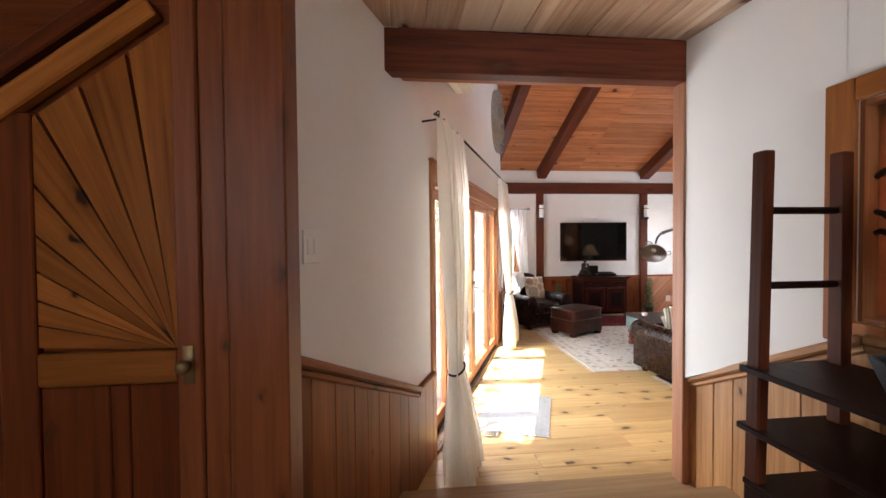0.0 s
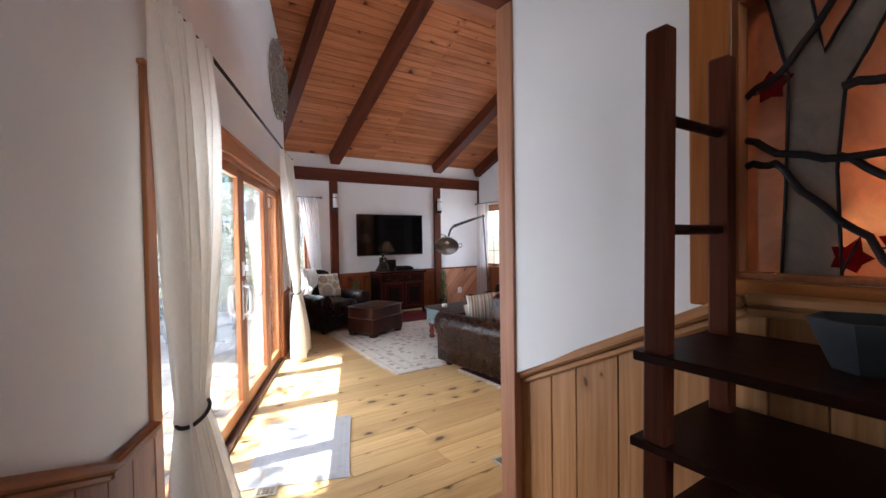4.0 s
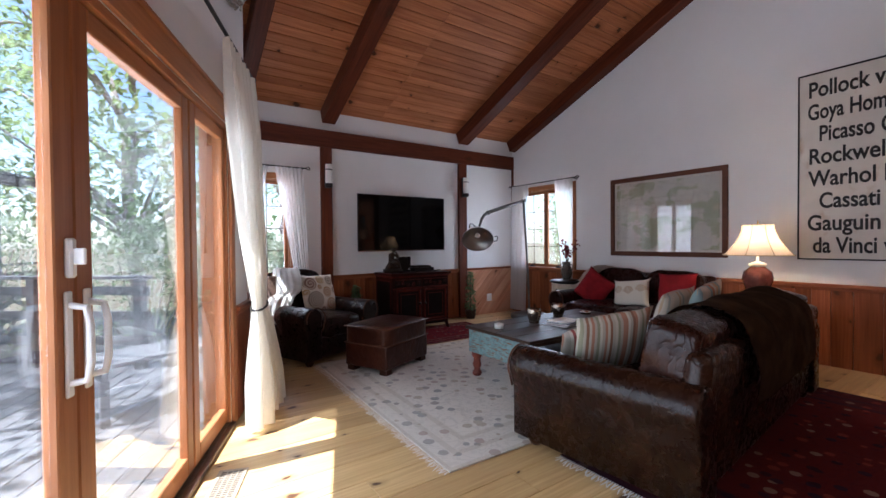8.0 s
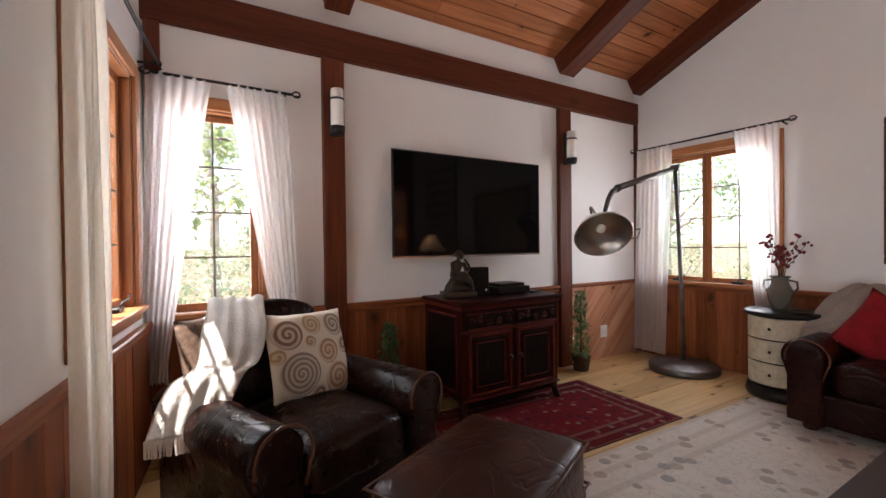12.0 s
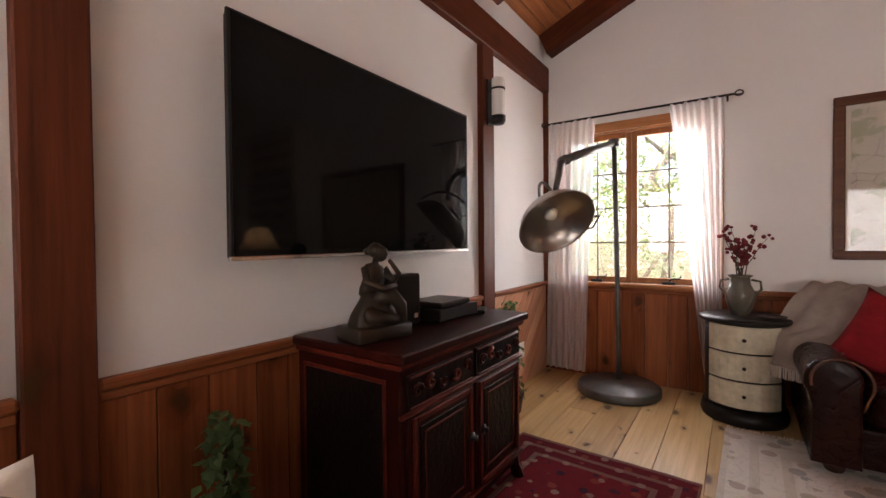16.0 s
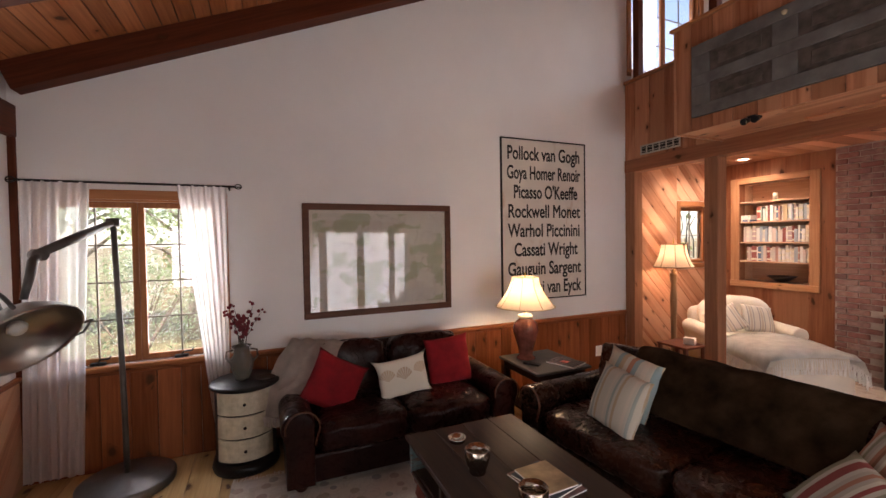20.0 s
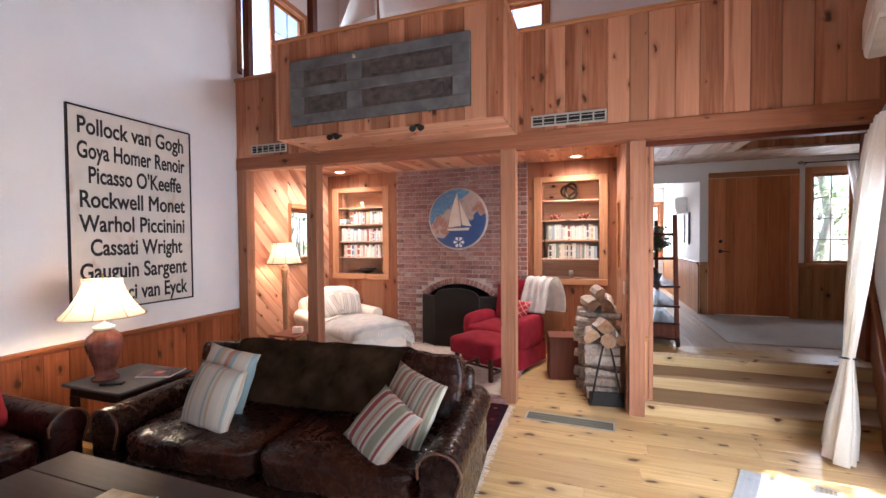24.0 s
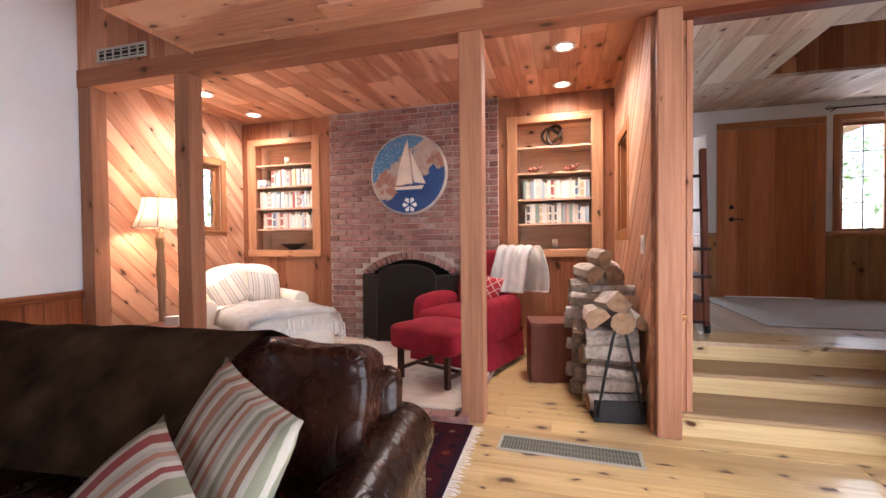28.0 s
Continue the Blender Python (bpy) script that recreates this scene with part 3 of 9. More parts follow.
def window(name, m, hole, label, sashes=1, cols=2, rows=4, casing=0.075, crank=True, depth=0.14):
    """A casement window set in a wall's opening; local y points outside."""
    t = structure(name, label, m)
    a, b, lo, hi = hole
    c = casing
    block("casing", TRIM_Z, t, a - c, a, -0.022, 0.0, lo - c, hi + c, 0.004)
    block("casing", TRIM_Z, t, b, b + c, -0.022, 0.0, lo - c, hi + c, 0.004)
    block("casing", TRIM, t, a, b, -0.022, 0.0, hi, hi + c, 0.004)
    block("sill", TRIM, t, a - c, b + c, -0.05, depth, lo - 0.03, lo, 0.006)
    block("apron", TRIM, t, a, b, -0.02, 0.0, lo - c, lo - 0.031, 0.004)
    for x0, x1 in ((a, a + 0.015), (b - 0.015, b)):
        block("jamb", TRIM_Z, t, x0, x1, 0.001, depth, lo, hi, 0.002)
    block("jamb", TRIM, t, a + 0.015, b - 0.015, 0.001, depth, hi - 0.015, hi, 0.002)
    w = (b - a - 0.03) / sashes
    for k in range(sashes):
        x0, x1 = a + 0.015 + k * w, a + 0.015 + (k + 1) * w
        s = block("sash", TRIM_Z, t, x0 + 0.001, x0 + 0.045, 0.05, 0.085, lo + 0.001, hi - 0.016, 0.004)
        for q in ((x1 - 0.045, x1 - 0.001, lo + 0.001, hi - 0.016), (x0 + 0.045, x1 - 0.045, lo + 0.001, lo + 0.05), (x0 + 0.045, x1 - 0.045, hi - 0.062, hi - 0.016)):
            block("sash", TRIM_Z, t, q[0], q[1], 0.05, 0.085, q[2], q[3], 0.004)
        g0, g1, h0, h1 = x0 + 0.045, x1 - 0.045, lo + 0.05, hi - 0.062
        p = block("pane", GLASS, t, g0, g1, 0.064, 0.069, h0, h1, 0)
        p.visible_shadow = False
        for i in range(1, cols):
            xm = g0 + (g1 - g0) * i / cols
            block("muntin", MUNTIN, t, xm - 0.006, xm + 0.006, 0.058, 0.076, h0, h1, 0.002)
        for j in range(1, rows):
            zm = h0 + (h1 - h0) * j / rows
            block("muntin", MUNTIN, t, g0, g1, 0.0585, 0.0755, zm - 0.006, zm + 0.006, 0.002)
        if crank:
            bm = bmesh.new()
            xm = (g0 + g1) / 2
            add_box(bm, xm - 0.05, xm + 0.05, 0.005, 0.045, lo + 0.001, lo + 0.025, 0.006)
            tube(bm, [(xm, 0.02, lo + 0.02), (xm + 0.02, 0.0, lo + 0.05), (xm + 0.08, -0.005, lo + 0.055), (xm + 0.09, -0.006, lo + 0.075)], 0.006, 8)
            part("crank", bm, IRON, t, "dark bronze window crank")
    return t


window("window_1", M_N, WIN_N, "casement window with small panes in a fir frame")
window("window_2", M_E, WIN_E, "pair of casement windows with small panes", sashes=2, cols=2)
window("window_3", M_WB, WIN_B, "casement window beside the sliding doors", sashes=2, cols=2)
window("window_4", M_S, WIN_H, "casement window beside the entrance door")
window("window_5", M_E, WIN_AE, "small square window beside the fireplace", rows=2, crank=False)
window("window_6", M_E, WIN_L, "loft window high in the gable", sashes=2, rows=3, crank=False)
window("window_7", pose(0, -4.6, 0, 0, 0, 180), (-1.85, -0.95, 1.2, 2.5), "bright window at the corridor's end", crank=False)
window("window_8", pose(0, 0.4, 0, 0, 0, 180), (-5.2, -3.2, 4.2, 5.4), "loft window in the back wall", sashes=2, rows=3, crank=False)
# leaf-like lead pattern of the small alcove window
leads = thing("lead_branches", "dark leaded branches across the small alcove window", "window decoration", M_E)
for k in range(5):
    x0 = -1.76 + 0.105 * k
    bar("branch", [(x0, 0.055, 1.45), (x0 + 0.05 * math.sin(k * 2.1), 0.055, 1.7), (x0 + 0.1 * math.sin(k * 1.3 + 1), 0.055, 1.9), (x0 + 0.05, 0.055, 2.07)], 0.006, LEAD, leads)

# sliding doors
sl_t = structure("door_1", "fir-framed sliding glass doors to the deck", M_WA)
a, b, lo, hi = SLIDE
block("casing", TRIM_Z, sl_t, a - 0.085, a, -0.022, 0.0, 0.001, hi + 0.12, 0.004)
block("casing", TRIM_Z, sl_t, b, b + 0.085, -0.022, 0.0, 0.001, hi + 0.12, 0.004)
block("casing", TRIM, sl_t, a, b, -0.022, 0.0, hi, hi + 0.12, 0.004)
block("casing_cap", TRIM, sl_t, a - 0.1, b + 0.1, -0.034, 0.0, hi + 0.121, hi + 0.145, 0.004)
block("jamb", TRIM_Z, sl_t, a, a + 0.03, 0.001, 0.17, lo, hi, 0.003)
block("jamb", TRIM_Z, sl_t, b - 0.02, b, 0.001, 0.17, lo, hi, 0.003)
block("jamb", TRIM, sl_t, a + 0.03, b - 0.03, 0.001, 0.17, hi - 0.04, hi, 0.003)
SILLM = plain("bronze_track", (0.16, 0.10, 0.07), 0.4, 0.5)
block("track", SILLM, sl_t, a, b, -0.03, 0.17, 0.002, 0.03, 0.003)
for yt in (0.035, 0.065, 0.115):
    block("track_rib", SILLM, sl_t, a, b, yt - 0.004, yt + 0.004, 0.03, 0.04, 0)
for x0, x1, sa, sb, yo in ((0.485, 1.20, 0.09, 0.11, 0.10), (1.08, 2.105, 0.15, 0.092, 0.045), (2.110, 3.085, 0.088, 0.082, 0.045), (3.09, 3.715, 0.085, 0.04, 0.04)):
    dr = thing("sliding_panel", "", "", None)
    dr.parent = sl_t
    bm = bmesh.new()
    z0, z1 = 0.045, hi - 0.045
    add_box(bm, x0, x0 + sa, yo - 0.022, yo + 0.022, z0, z1, 0.005)
    add_box(bm, x1 - sb, x1, yo - 0.022, yo + 0.022, z0, z1, 0.005)
    fr = part("panel_frame", bm, TRIM_Z, sl_t)
    bm = bmesh.new()
    add_box(bm, x0 + sa, x1 - sb, yo - 0.022, yo + 0.022, z0, z0 + 0.10, 0.005)
    add_box(bm, x0 + sa, x1 - sb, yo - 0.022, yo + 0.022, z1 - 0.075, z1, 0.005)
    part("rail", bm, TRIM, fr)
    g = block("pane", GLASS, fr, x0 + sa, x1 - sb, yo - 0.003, yo + 0.003, z0 + 0.10, z1 - 0.075, 0)
    g.visible_shadow = False
    bpy.data.objects.remove(dr)
for xs, side in ((2.058, -1), (2.152, 1)):
    bm = bmesh.new()
    tube(bm, [(xs, 0.022, 0.84), (xs, -0.03, 0.85), (xs, -0.04, 0.90), (xs, -0.04, 1.02), (xs, -0.03, 1.07), (xs, 0.022, 1.08)], 0.011, 10)
    add_box(bm, xs - 0.016, xs + 0.016, 0.012, 0.0225, 0.80, 1.12, 0.004)
    part("handle", bm, WHITE_PLASTIC, sl_t, "white pull handle")
bm = bmesh.new()
add_box(bm, 2.048, 2.078, 0.0, 0.0225, 1.16, 1.28, 0.006)
add_box(bm, 2.056, 2.070, -0.03, 0.01, 1.20, 1.25, 0.004)
part("latch", bm, WHITE_PLASTIC, sl_t, "white latch")
bm = bmesh.new()
add_box(bm, 1.14, 1.17, 0.012, 0.0225, 0.88, 1.06, 0.008)
part("finger_pull", bm, WHITE_PLASTIC, sl_t, "white recessed pull")

# entrance door
ent = structure("door_2", "closed entrance door of vertical fir boards", M_S @ pose(-0.14, 0, 0))
for k in range(7):
    x0, x1 = -0.50 + k * 1.0 / 7, -0.50 + (k + 1) * 1.0 / 7
    block("board", DOOR_FIR, ent, x0 + 0.0005, x1 - 0.0005, 0.02, 0.065, HALL_Z + 0.01, 2.635, 0.002)
for x0, x1 in ((-0.60, -0.505), (0.505, 0.60)):
    block("casing", DOOR_FIR, ent, x0, x1, -0.022, 0.06, HALL_Z, 2.635, 0.004)
block("casing", TRIM, ent, -0.60, 0.60, -0.022, 0.06, 2.64, 2.725, 0.004)
for zz, r in ((1.62, 0.028), (1.46, 0.03)):
    bm = bmesh.new()
    lathe(bm, [(0, 0), (r, 0), (r, 0.01), (r * 0.6, 0.025), (0, 0.027)], 16, pose(-0.42, 0.02, zz, 90))
    if zz < 1.5:
        tube(bm, [(-0.42, 0.0, zz), (-0.42, -0.04, zz), (-0.36, -0.05, zz), (-0.30, -0.045, zz - 0.01)], 0.009, 8)
    part("handle" if zz < 1.5 else "deadbolt", bm, IRON, ent, "black iron lever" if zz < 1.5 else "black deadbolt", None, True)

# closet door under the stair, boards set as a fan
CLOS_Y = 1.65
KNOTTY = wood("closet_pine", (0.15, 0.040, 0.007), (0.31, 0.105, 0.020), "x", 0.42, knots=0.6, vary=0.6, knot_col=(0.020, 0.005, 0.002), thin="y", spec=0.08)
DARKP = wood("closet_dark_z", (0.060, 0.012, 0.003), (0.13, 0.030, 0.008), "z", 0.42, knots=0.3, vary=0.3, spec=0.08)
DARKPX = wood("closet_dark_x", (0.060, 0.012, 0.003), (0.13, 0.030, 0.008), "x", 0.42, thin="y", knots=0.3, vary=0.3, spec=0.08)
M_C = pose(0, CLOS_Y, 0)
wall_c = wall("wall_closet", M_C, -1.75, -0.09, HALL_Z - 0.1, 3.6, 0.1, [], DARKPX, "dark stained boarding of the closet under the stair")
clos = structure("door_3", "knotty pine closet door with boards set like sun rays", M_C)


def clip(bm, planes):
    for co, no in planes:
        bmesh.ops.bisect_plane(bm, geom=bm.verts[:] + bm.edges[:] + bm.faces[:], plane_co=co, plane_no=no, clear_outer=True)
        bmesh.ops.holes_fill(bm, edges=[e for e in bm.edges if e.is_boundary], sides=12)


def slope_top(x):
    return 2.03 + (x + 0.786) * 0.75


for k in range(9):
    a0, a1 = 90 + k * 10 - 2, 90 + (k + 1) * 10 - 2
    bm = bmesh.new()
    pts = [(0, 0)] + [(1.6 * math.cos(radians(q)), 1.6 * math.sin(radians(q))) for q in (a0 + 0.4, a1 - 0.4)]
    lo_f = bm.faces.new([bm.verts.new((x, 0, z)) for x, z in pts])
    r = bmesh.ops.extrude_face_region(bm, geom=[lo_f])
    bmesh.ops.translate(bm, vec=(0, 0.02, 0), verts=[v for v in r["geom"] if isinstance(v, bmesh.types.BMVert)])
    o = Vector((-0.412, -0.02, 1.305))
    bmesh.ops.translate(bm, vec=o, verts=bm.verts)
    clip(bm, [((-0.80, 0, 0), (-1, 0, 0)), ((0, 0, 1.31), (0, 0, -1)), ((-0.786, 0, 2.012), (-0.75, 0, 1)), ((-0.411, 0, 0), (1, 0, 0))])
    ang = radians((a0 + a1) / 2)
    bmesh.ops.recalc_face_normals(bm, faces=bm.faces)
    back = pose(o.x, o.y, o.z, 0, -math.degrees(ang), 0)
    bmesh.ops.transform(bm, matrix=back.inverted(), verts=bm.verts)
    part("ray_board", bm, KNOTTY, clos, "", back)
for x0, x1 in ((-0.80, -0.612), (-0.609, -0.556), (-0.553, -0.412)):
    block("lower_board", DARKP, clos, x0, x1, -0.018, 0, HALL_Z + 0.01, 1.20, 0.004)
block("mid_rail", KNOTTY, clos, -0.80, -0.411, -0.03, 0, 1.205, 1.304, 0.004)
block("stile", DARKP, clos, -0.90, -0.80, -0.03, 0, HALL_Z + 0.01, slope_top(-0.85) + 0.03, 0.004)
for x0, x1 in ((-0.410, -0.337), (-0.332, -0.256)):
    block("jamb", wood("jamb_pine_z", (0.13, 0.032, 0.010), (0.24, 0.068, 0.021), "z", 0.42, knots=0.25, vary=0.2), clos, x0, x1, -0.035, 0, HALL_Z, 3.3, 0.006)
for k, (dz, w) in enumerate(((0.06, 0.07), (0.17, 0.05))):
    bm = bmesh.new()
    add_box(bm, -0.5, 0.5, -0.045 + 0.01 * k, 0.0, -w / 2, w / 2, 0.006)
    part("slanted_trim", bm, DARKPX if k else KNOTTY, clos, "", pose(-0.86, 0, slope_top(-0.86) + dz, 0, -36.9, 0) @ pose(0, -0.003 - 0.002 * k, 0))
bm = bmesh.new()
lathe(bm, [(0, 0), (0.012, 0), (0.010, 0.02), (0.019, 0.03), (0.021, 0.042), (0.015, 0.052), (0, 0.054)], 16, pose(-0.376, -0.035, 1.262, 90))
add_box(bm, -0.392, -0.358, -0.04, -0.034, 1.20, 1.32, 0.004)
part("knob", bm, plain("dull_brass", (0.2, 0.13, 0.06), 0.45, 0.8), clos, "worn brass door knob", None, True)
cpost = structure("closet_post", "knotty pine corner post beside the closet")
block("timber", wood("closet_post_z", (0.12, 0.030, 0.009), (0.22, 0.062, 0.019), "z", 0.42, knots=0.7, vary=0.2), cpost, -0.252, -0.075, 1.59, 1.76, HALL_Z, 3.4, 0.006)


# ---- wainscot ----
def wainscot(name, m, x0, x1, z0, z1, label, material=None, rail=True, w=(0.13, 0.2), top=None, seed=1, mrail=None):
    """Upright boards with a cap rail, on the room side of a wall (local -y)."""
    t = structure(name, label, m)
    g = random.Random(seed)
    x = x0
    while x < x1 - 0.01:
        xe = min(x + g.uniform(*w), x1)
        if x1 - xe < 0.06:
            xe = x1
        ze = z1 if top is None else (top(x) + top(xe)) / 2
        bd = block("board", material or PANEL_Z, t, x + 0.0015, xe - 0.0015, -0.02 - g.uniform(0, 0.002), 0.0, z0, ze, 0.003)
        if top is not None:
            for v in bd.data.vertices:
                if v.co.z > 0:
                    v.co.z += top((x + xe) / 2 + v.co.x) - ze
        x = xe
    if rail and top is None:
        block("chair_rail", mrail or PANEL_X, t, x0, x1, -0.045, 0.0, z1 + 0.001, z1 + 0.035, 0.008)
        block("rail_moulding", mrail or PANEL_X, t, x0, x1, -0.032, 0.0, z1 - 0.03, z1, 0.006)
    return t


R = RAIL - 0.035
wainscot("wainscot_north", M_N, 2.25, 3.188, 0.0, R, "stained pine wainscot boards under a chair rail", seed=2)
wainscot("wainscot_north", M_N, 3.347, 5.508, 0.0, R, "stained pine wainscot boards under a chair rail", seed=3)
wainscot("wainscot_east", M_E, -NORTH + 0.05, -2.875, 0.0, R, "stained pine wainscot boards under a chair rail", seed=4)
wainscot("wainscot_northwest", M_WB, 0.03, LEN_B - 0.05, 0.0, R, "stained pine wainscot boards under a chair rail", seed=5)
wainscot("wainscot_west", M_WA, 3.825, 4.22, 0.0, R, "stained pine wainscot boards under a chair rail", seed=6)


def hall_top(x):
    return 0.62 if x > 0.02 else 0.62 + (0.02 - x) * 0.427


HALLP = wood("hall_panel_z", (0.27, 0.118, 0.043), (0.46, 0.24, 0.10), "z", 0.42, knots=0.2, vary=0.3)
HALLR = wood("hall_panel_x", (0.27, 0.118, 0.043), (0.46, 0.24, 0.10), "x", 0.42, knots=0.2, vary=0.3)
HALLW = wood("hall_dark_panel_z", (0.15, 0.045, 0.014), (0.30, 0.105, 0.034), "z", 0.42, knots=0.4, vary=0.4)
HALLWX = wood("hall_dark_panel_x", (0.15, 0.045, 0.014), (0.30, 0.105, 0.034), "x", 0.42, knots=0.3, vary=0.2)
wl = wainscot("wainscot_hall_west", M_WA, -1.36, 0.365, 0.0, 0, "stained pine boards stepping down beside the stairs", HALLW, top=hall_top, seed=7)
for x0, x1 in ((-1.36, 0.02), (0.02, 0.365)):
    ln = math.hypot(x1 - x0, hall_top(x1) - hall_top(x0))
    an = math.degrees(math.atan2(hall_top(x1) - hall_top(x0), x1 - x0))
    bm = bmesh.new()
    add_box(bm, -ln / 2 - 0.01, ln / 2 + 0.01, -0.05, 0, 0.0, 0.04, 0.01)
    add_box(bm, -ln / 2, ln / 2, -0.034, 0, -0.03, 0.0, 0.008)
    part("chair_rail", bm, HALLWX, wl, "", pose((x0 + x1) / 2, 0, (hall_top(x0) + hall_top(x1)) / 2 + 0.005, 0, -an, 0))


def hall_top_e(x):  # local x = -y
    return 0.70 if x < -2.70 else 0.70 + min(0.52, (x + 2.70) * 0.50)


we = wainscot("wainscot_hall_east", pose(HALL_X, 0, 0, 0, 0, -90), -2.71, 4.5, 0.0, 0, "stained pine boards below a sloping chair rail", HALLP, top=hall_top_e, seed=8)
for x0, x1 in ((-2.71, -1.66), (-1.66, 4.5)):
    ln = math.hypot(x1 - x0, hall_top_e(x1) - hall_top_e(x0))
    an = math.degrees(math.atan2(hall_top_e(x1) - hall_top_e(x0), x1 - x0))
    bm = bmesh.new()
    add_box(bm, -ln / 2, ln / 2, -0.05, 0, 0.0, 0.04, 0.01)
    add_box(bm, -ln / 2, ln / 2, -0.034, 0, -0.03, 0.0, 0.008)
    part("chair_rail", bm, HALLR, we, "", pose((x0 + x1) / 2, 0, (hall_top_e(x0) + hall_top_e(x1)) / 2 + 0.005, 0, -an, 0))
wainscot("wainscot_entrance", M_S, 0.465, 1.75, HALL_Z, 1.25, "brown pine wainscot boards", HALLP, seed=9, mrail=HALLR)
wainscot("wainscot_entrance", M_S, -0.86, -0.745, HALL_Z, 1.25, "brown pine wainscot boards", HALLP, seed=10, mrail=HALLR)
wainscot("wainscot_corridor", pose(0.86, 0, 0, 0, 0, 90), -4.55, DOOR_Y, HALL_Z, 1.25, "brown pine wainscot boards", HALLP, seed=11, mrail=HALLR)


def diagonal(name, m, x0, x1, z0, z1, sign, label, seed, holes=(), w=0.14):
    """Boards laid at 45 degrees on the room side of a wall, cut to its edges and openings."""
    t = structure(name, label, m)
    g = random.Random(seed)
    span = (x1 - x0) + (z1 - z0)
    d = -span
    while d < span:
        ww = g.uniform(w * 0.85, w * 1.25)
        bm = bmesh.new()
        add_box(bm, -6, 6, -0.02 - g.uniform(0, 0.002), 0.0, d + 0.0015, d + ww - 0.0015, 0.003)
        back = pose((x0 + x1) / 2, 0, (z0 + z1) / 2, 0, sign * 45, 0)
        bmesh.ops.transform(bm, matrix=back, verts=bm.verts)
        clip(bm, [((x0, 0, 0), (-1, 0, 0)), ((x1, 0, 0), (1, 0, 0)), ((0, 0, z0), (0, 0, -1)), ((0, 0, z1), (0, 0, 1))])
        d += ww
        pieces = [bm]
        for a, b, lo, hi in holes:
            out = []
            for q in pieces:
                for planes in ([((a, 0, 0), (1, 0, 0))], [((b, 0, 0), (-1, 0, 0))], [((a, 0, 0), (-1, 0, 0)), ((b, 0, 0), (1, 0, 0)), ((0, 0, lo), (0, 0, 1))], [((a, 0, 0), (-1, 0, 0)), ((b, 0, 0), (1, 0, 0)), ((0, 0, hi), (0, 0, -1))]):
                    c = q.copy()
                    clip(c, planes)
                    out.append(c)
                q.free()
            pieces = out
        for q in pieces:
            if len(q.faces) > 3:
                bmesh.ops.recalc_face_normals(q, faces=q.faces)
                bmesh.ops.transform(q, matrix=back.inverted(), verts=q.verts)
                part("board", q, CEDAR_X, t, "", back)
            else:
                q.free()
    return t


dg = diagonal("wainscot_corner", M_N, 5.677, 6.733, 0.0, R, -1, "diagonal pine wainscot boards in the corner", 21)
block("chair_rail", PANEL_X, dg, 5.677, 6.733, -0.045, 0.0, R + 0.001, R + 0.035, 0.008)
diagonal("alcove_boarding_east", M_E, -2.71, -ALC, 0.0, 2.80, 1, "diagonal pine boarding beside the fireplace", 22, [(-1.90, -1.15, 1.30, 2.27)])
M_AW = pose(HALL_X + 0.14, 0, 0, 0, 0, 90)
diagonal("alcove_boarding_west", M_AW, ALC, 2.71, 0.0, 2.80, -1, "diagonal pine boarding beside the firewood", 23, [(1.05, 1.80, 1.21, 2.24)])

# stained glass between hall and alcove
sg = structure("stained_glass_window", "stained glass panel with tree trunk and red leaves in a wide fir frame", pose(HALL_X, 0, 0, 0, 0, -90))
a, b, lo, hi = GLASS_H
FRAME_S = wood("red_fir_z", (0.23, 0.075, 0.018), (0.38, 0.14, 0.038), "z", 0.36, knots=0.08, vary=0.12)
FRAME_SX = wood("red_fir_x", (0.23, 0.075, 0.018), (0.38, 0.14, 0.038), "x", 0.36, knots=0.08, vary=0.12)
FRAME_G = wood("honey_fir_z", (0.36, 0.16, 0.075), (0.54, 0.28, 0.145), "z", 0.36, knots=0.08, vary=0.12)
FRAME_GX = wood("honey_fir_x", (0.36, 0.16, 0.075), (0.54, 0.28, 0.145), "x", 0.36, knots=0.08, vary=0.12)
for yf in (-0.024, 0.14):
    for x0, x1, z0, z1, mm in ((a - 0.115, a, lo - 0.09, hi + 0.09, FRAME_S), (b, b + 0.115, lo - 0.09, hi + 0.09, FRAME_S), (a, b, hi, hi + 0.09, FRAME_SX), (a, b, lo - 0.09, lo, FRAME_SX)):
        block("frame_board", mm, sg, x0, x1, yf, yf + 0.024, z0, z1, 0.005)
for x0, x1, z0, z1 in ((a, a + 0.02, lo, hi), (b - 0.02, b, lo, hi), (a + 0.02, b - 0.02, lo, lo + 0.02), (a + 0.02, b - 0.02, hi - 0.02, hi)):
    block("frame_liner", TRIM_Z, sg, x0, x1, 0.0, 0.14, z0, z1, 0.002)


def stained(name, c, rough=0.15, clear=1.0):
    m = mat(name, c, rough)
    n = N(m)
    n.b.inputs["Transmission Weight"].default_value, n.b.inputs["IOR"].default_value = clear, 1.1
    v = n.noise(n.coords((1, 1, 1), 5.0), 9.0, 4.0, 0.6, 1.0)
    n.color(n.ramp(v, [(0.3, tuple(q * 0.6 for q in c)), (0.7, c)]))
    n.bump(v, 0.25, 0.01)
    return m


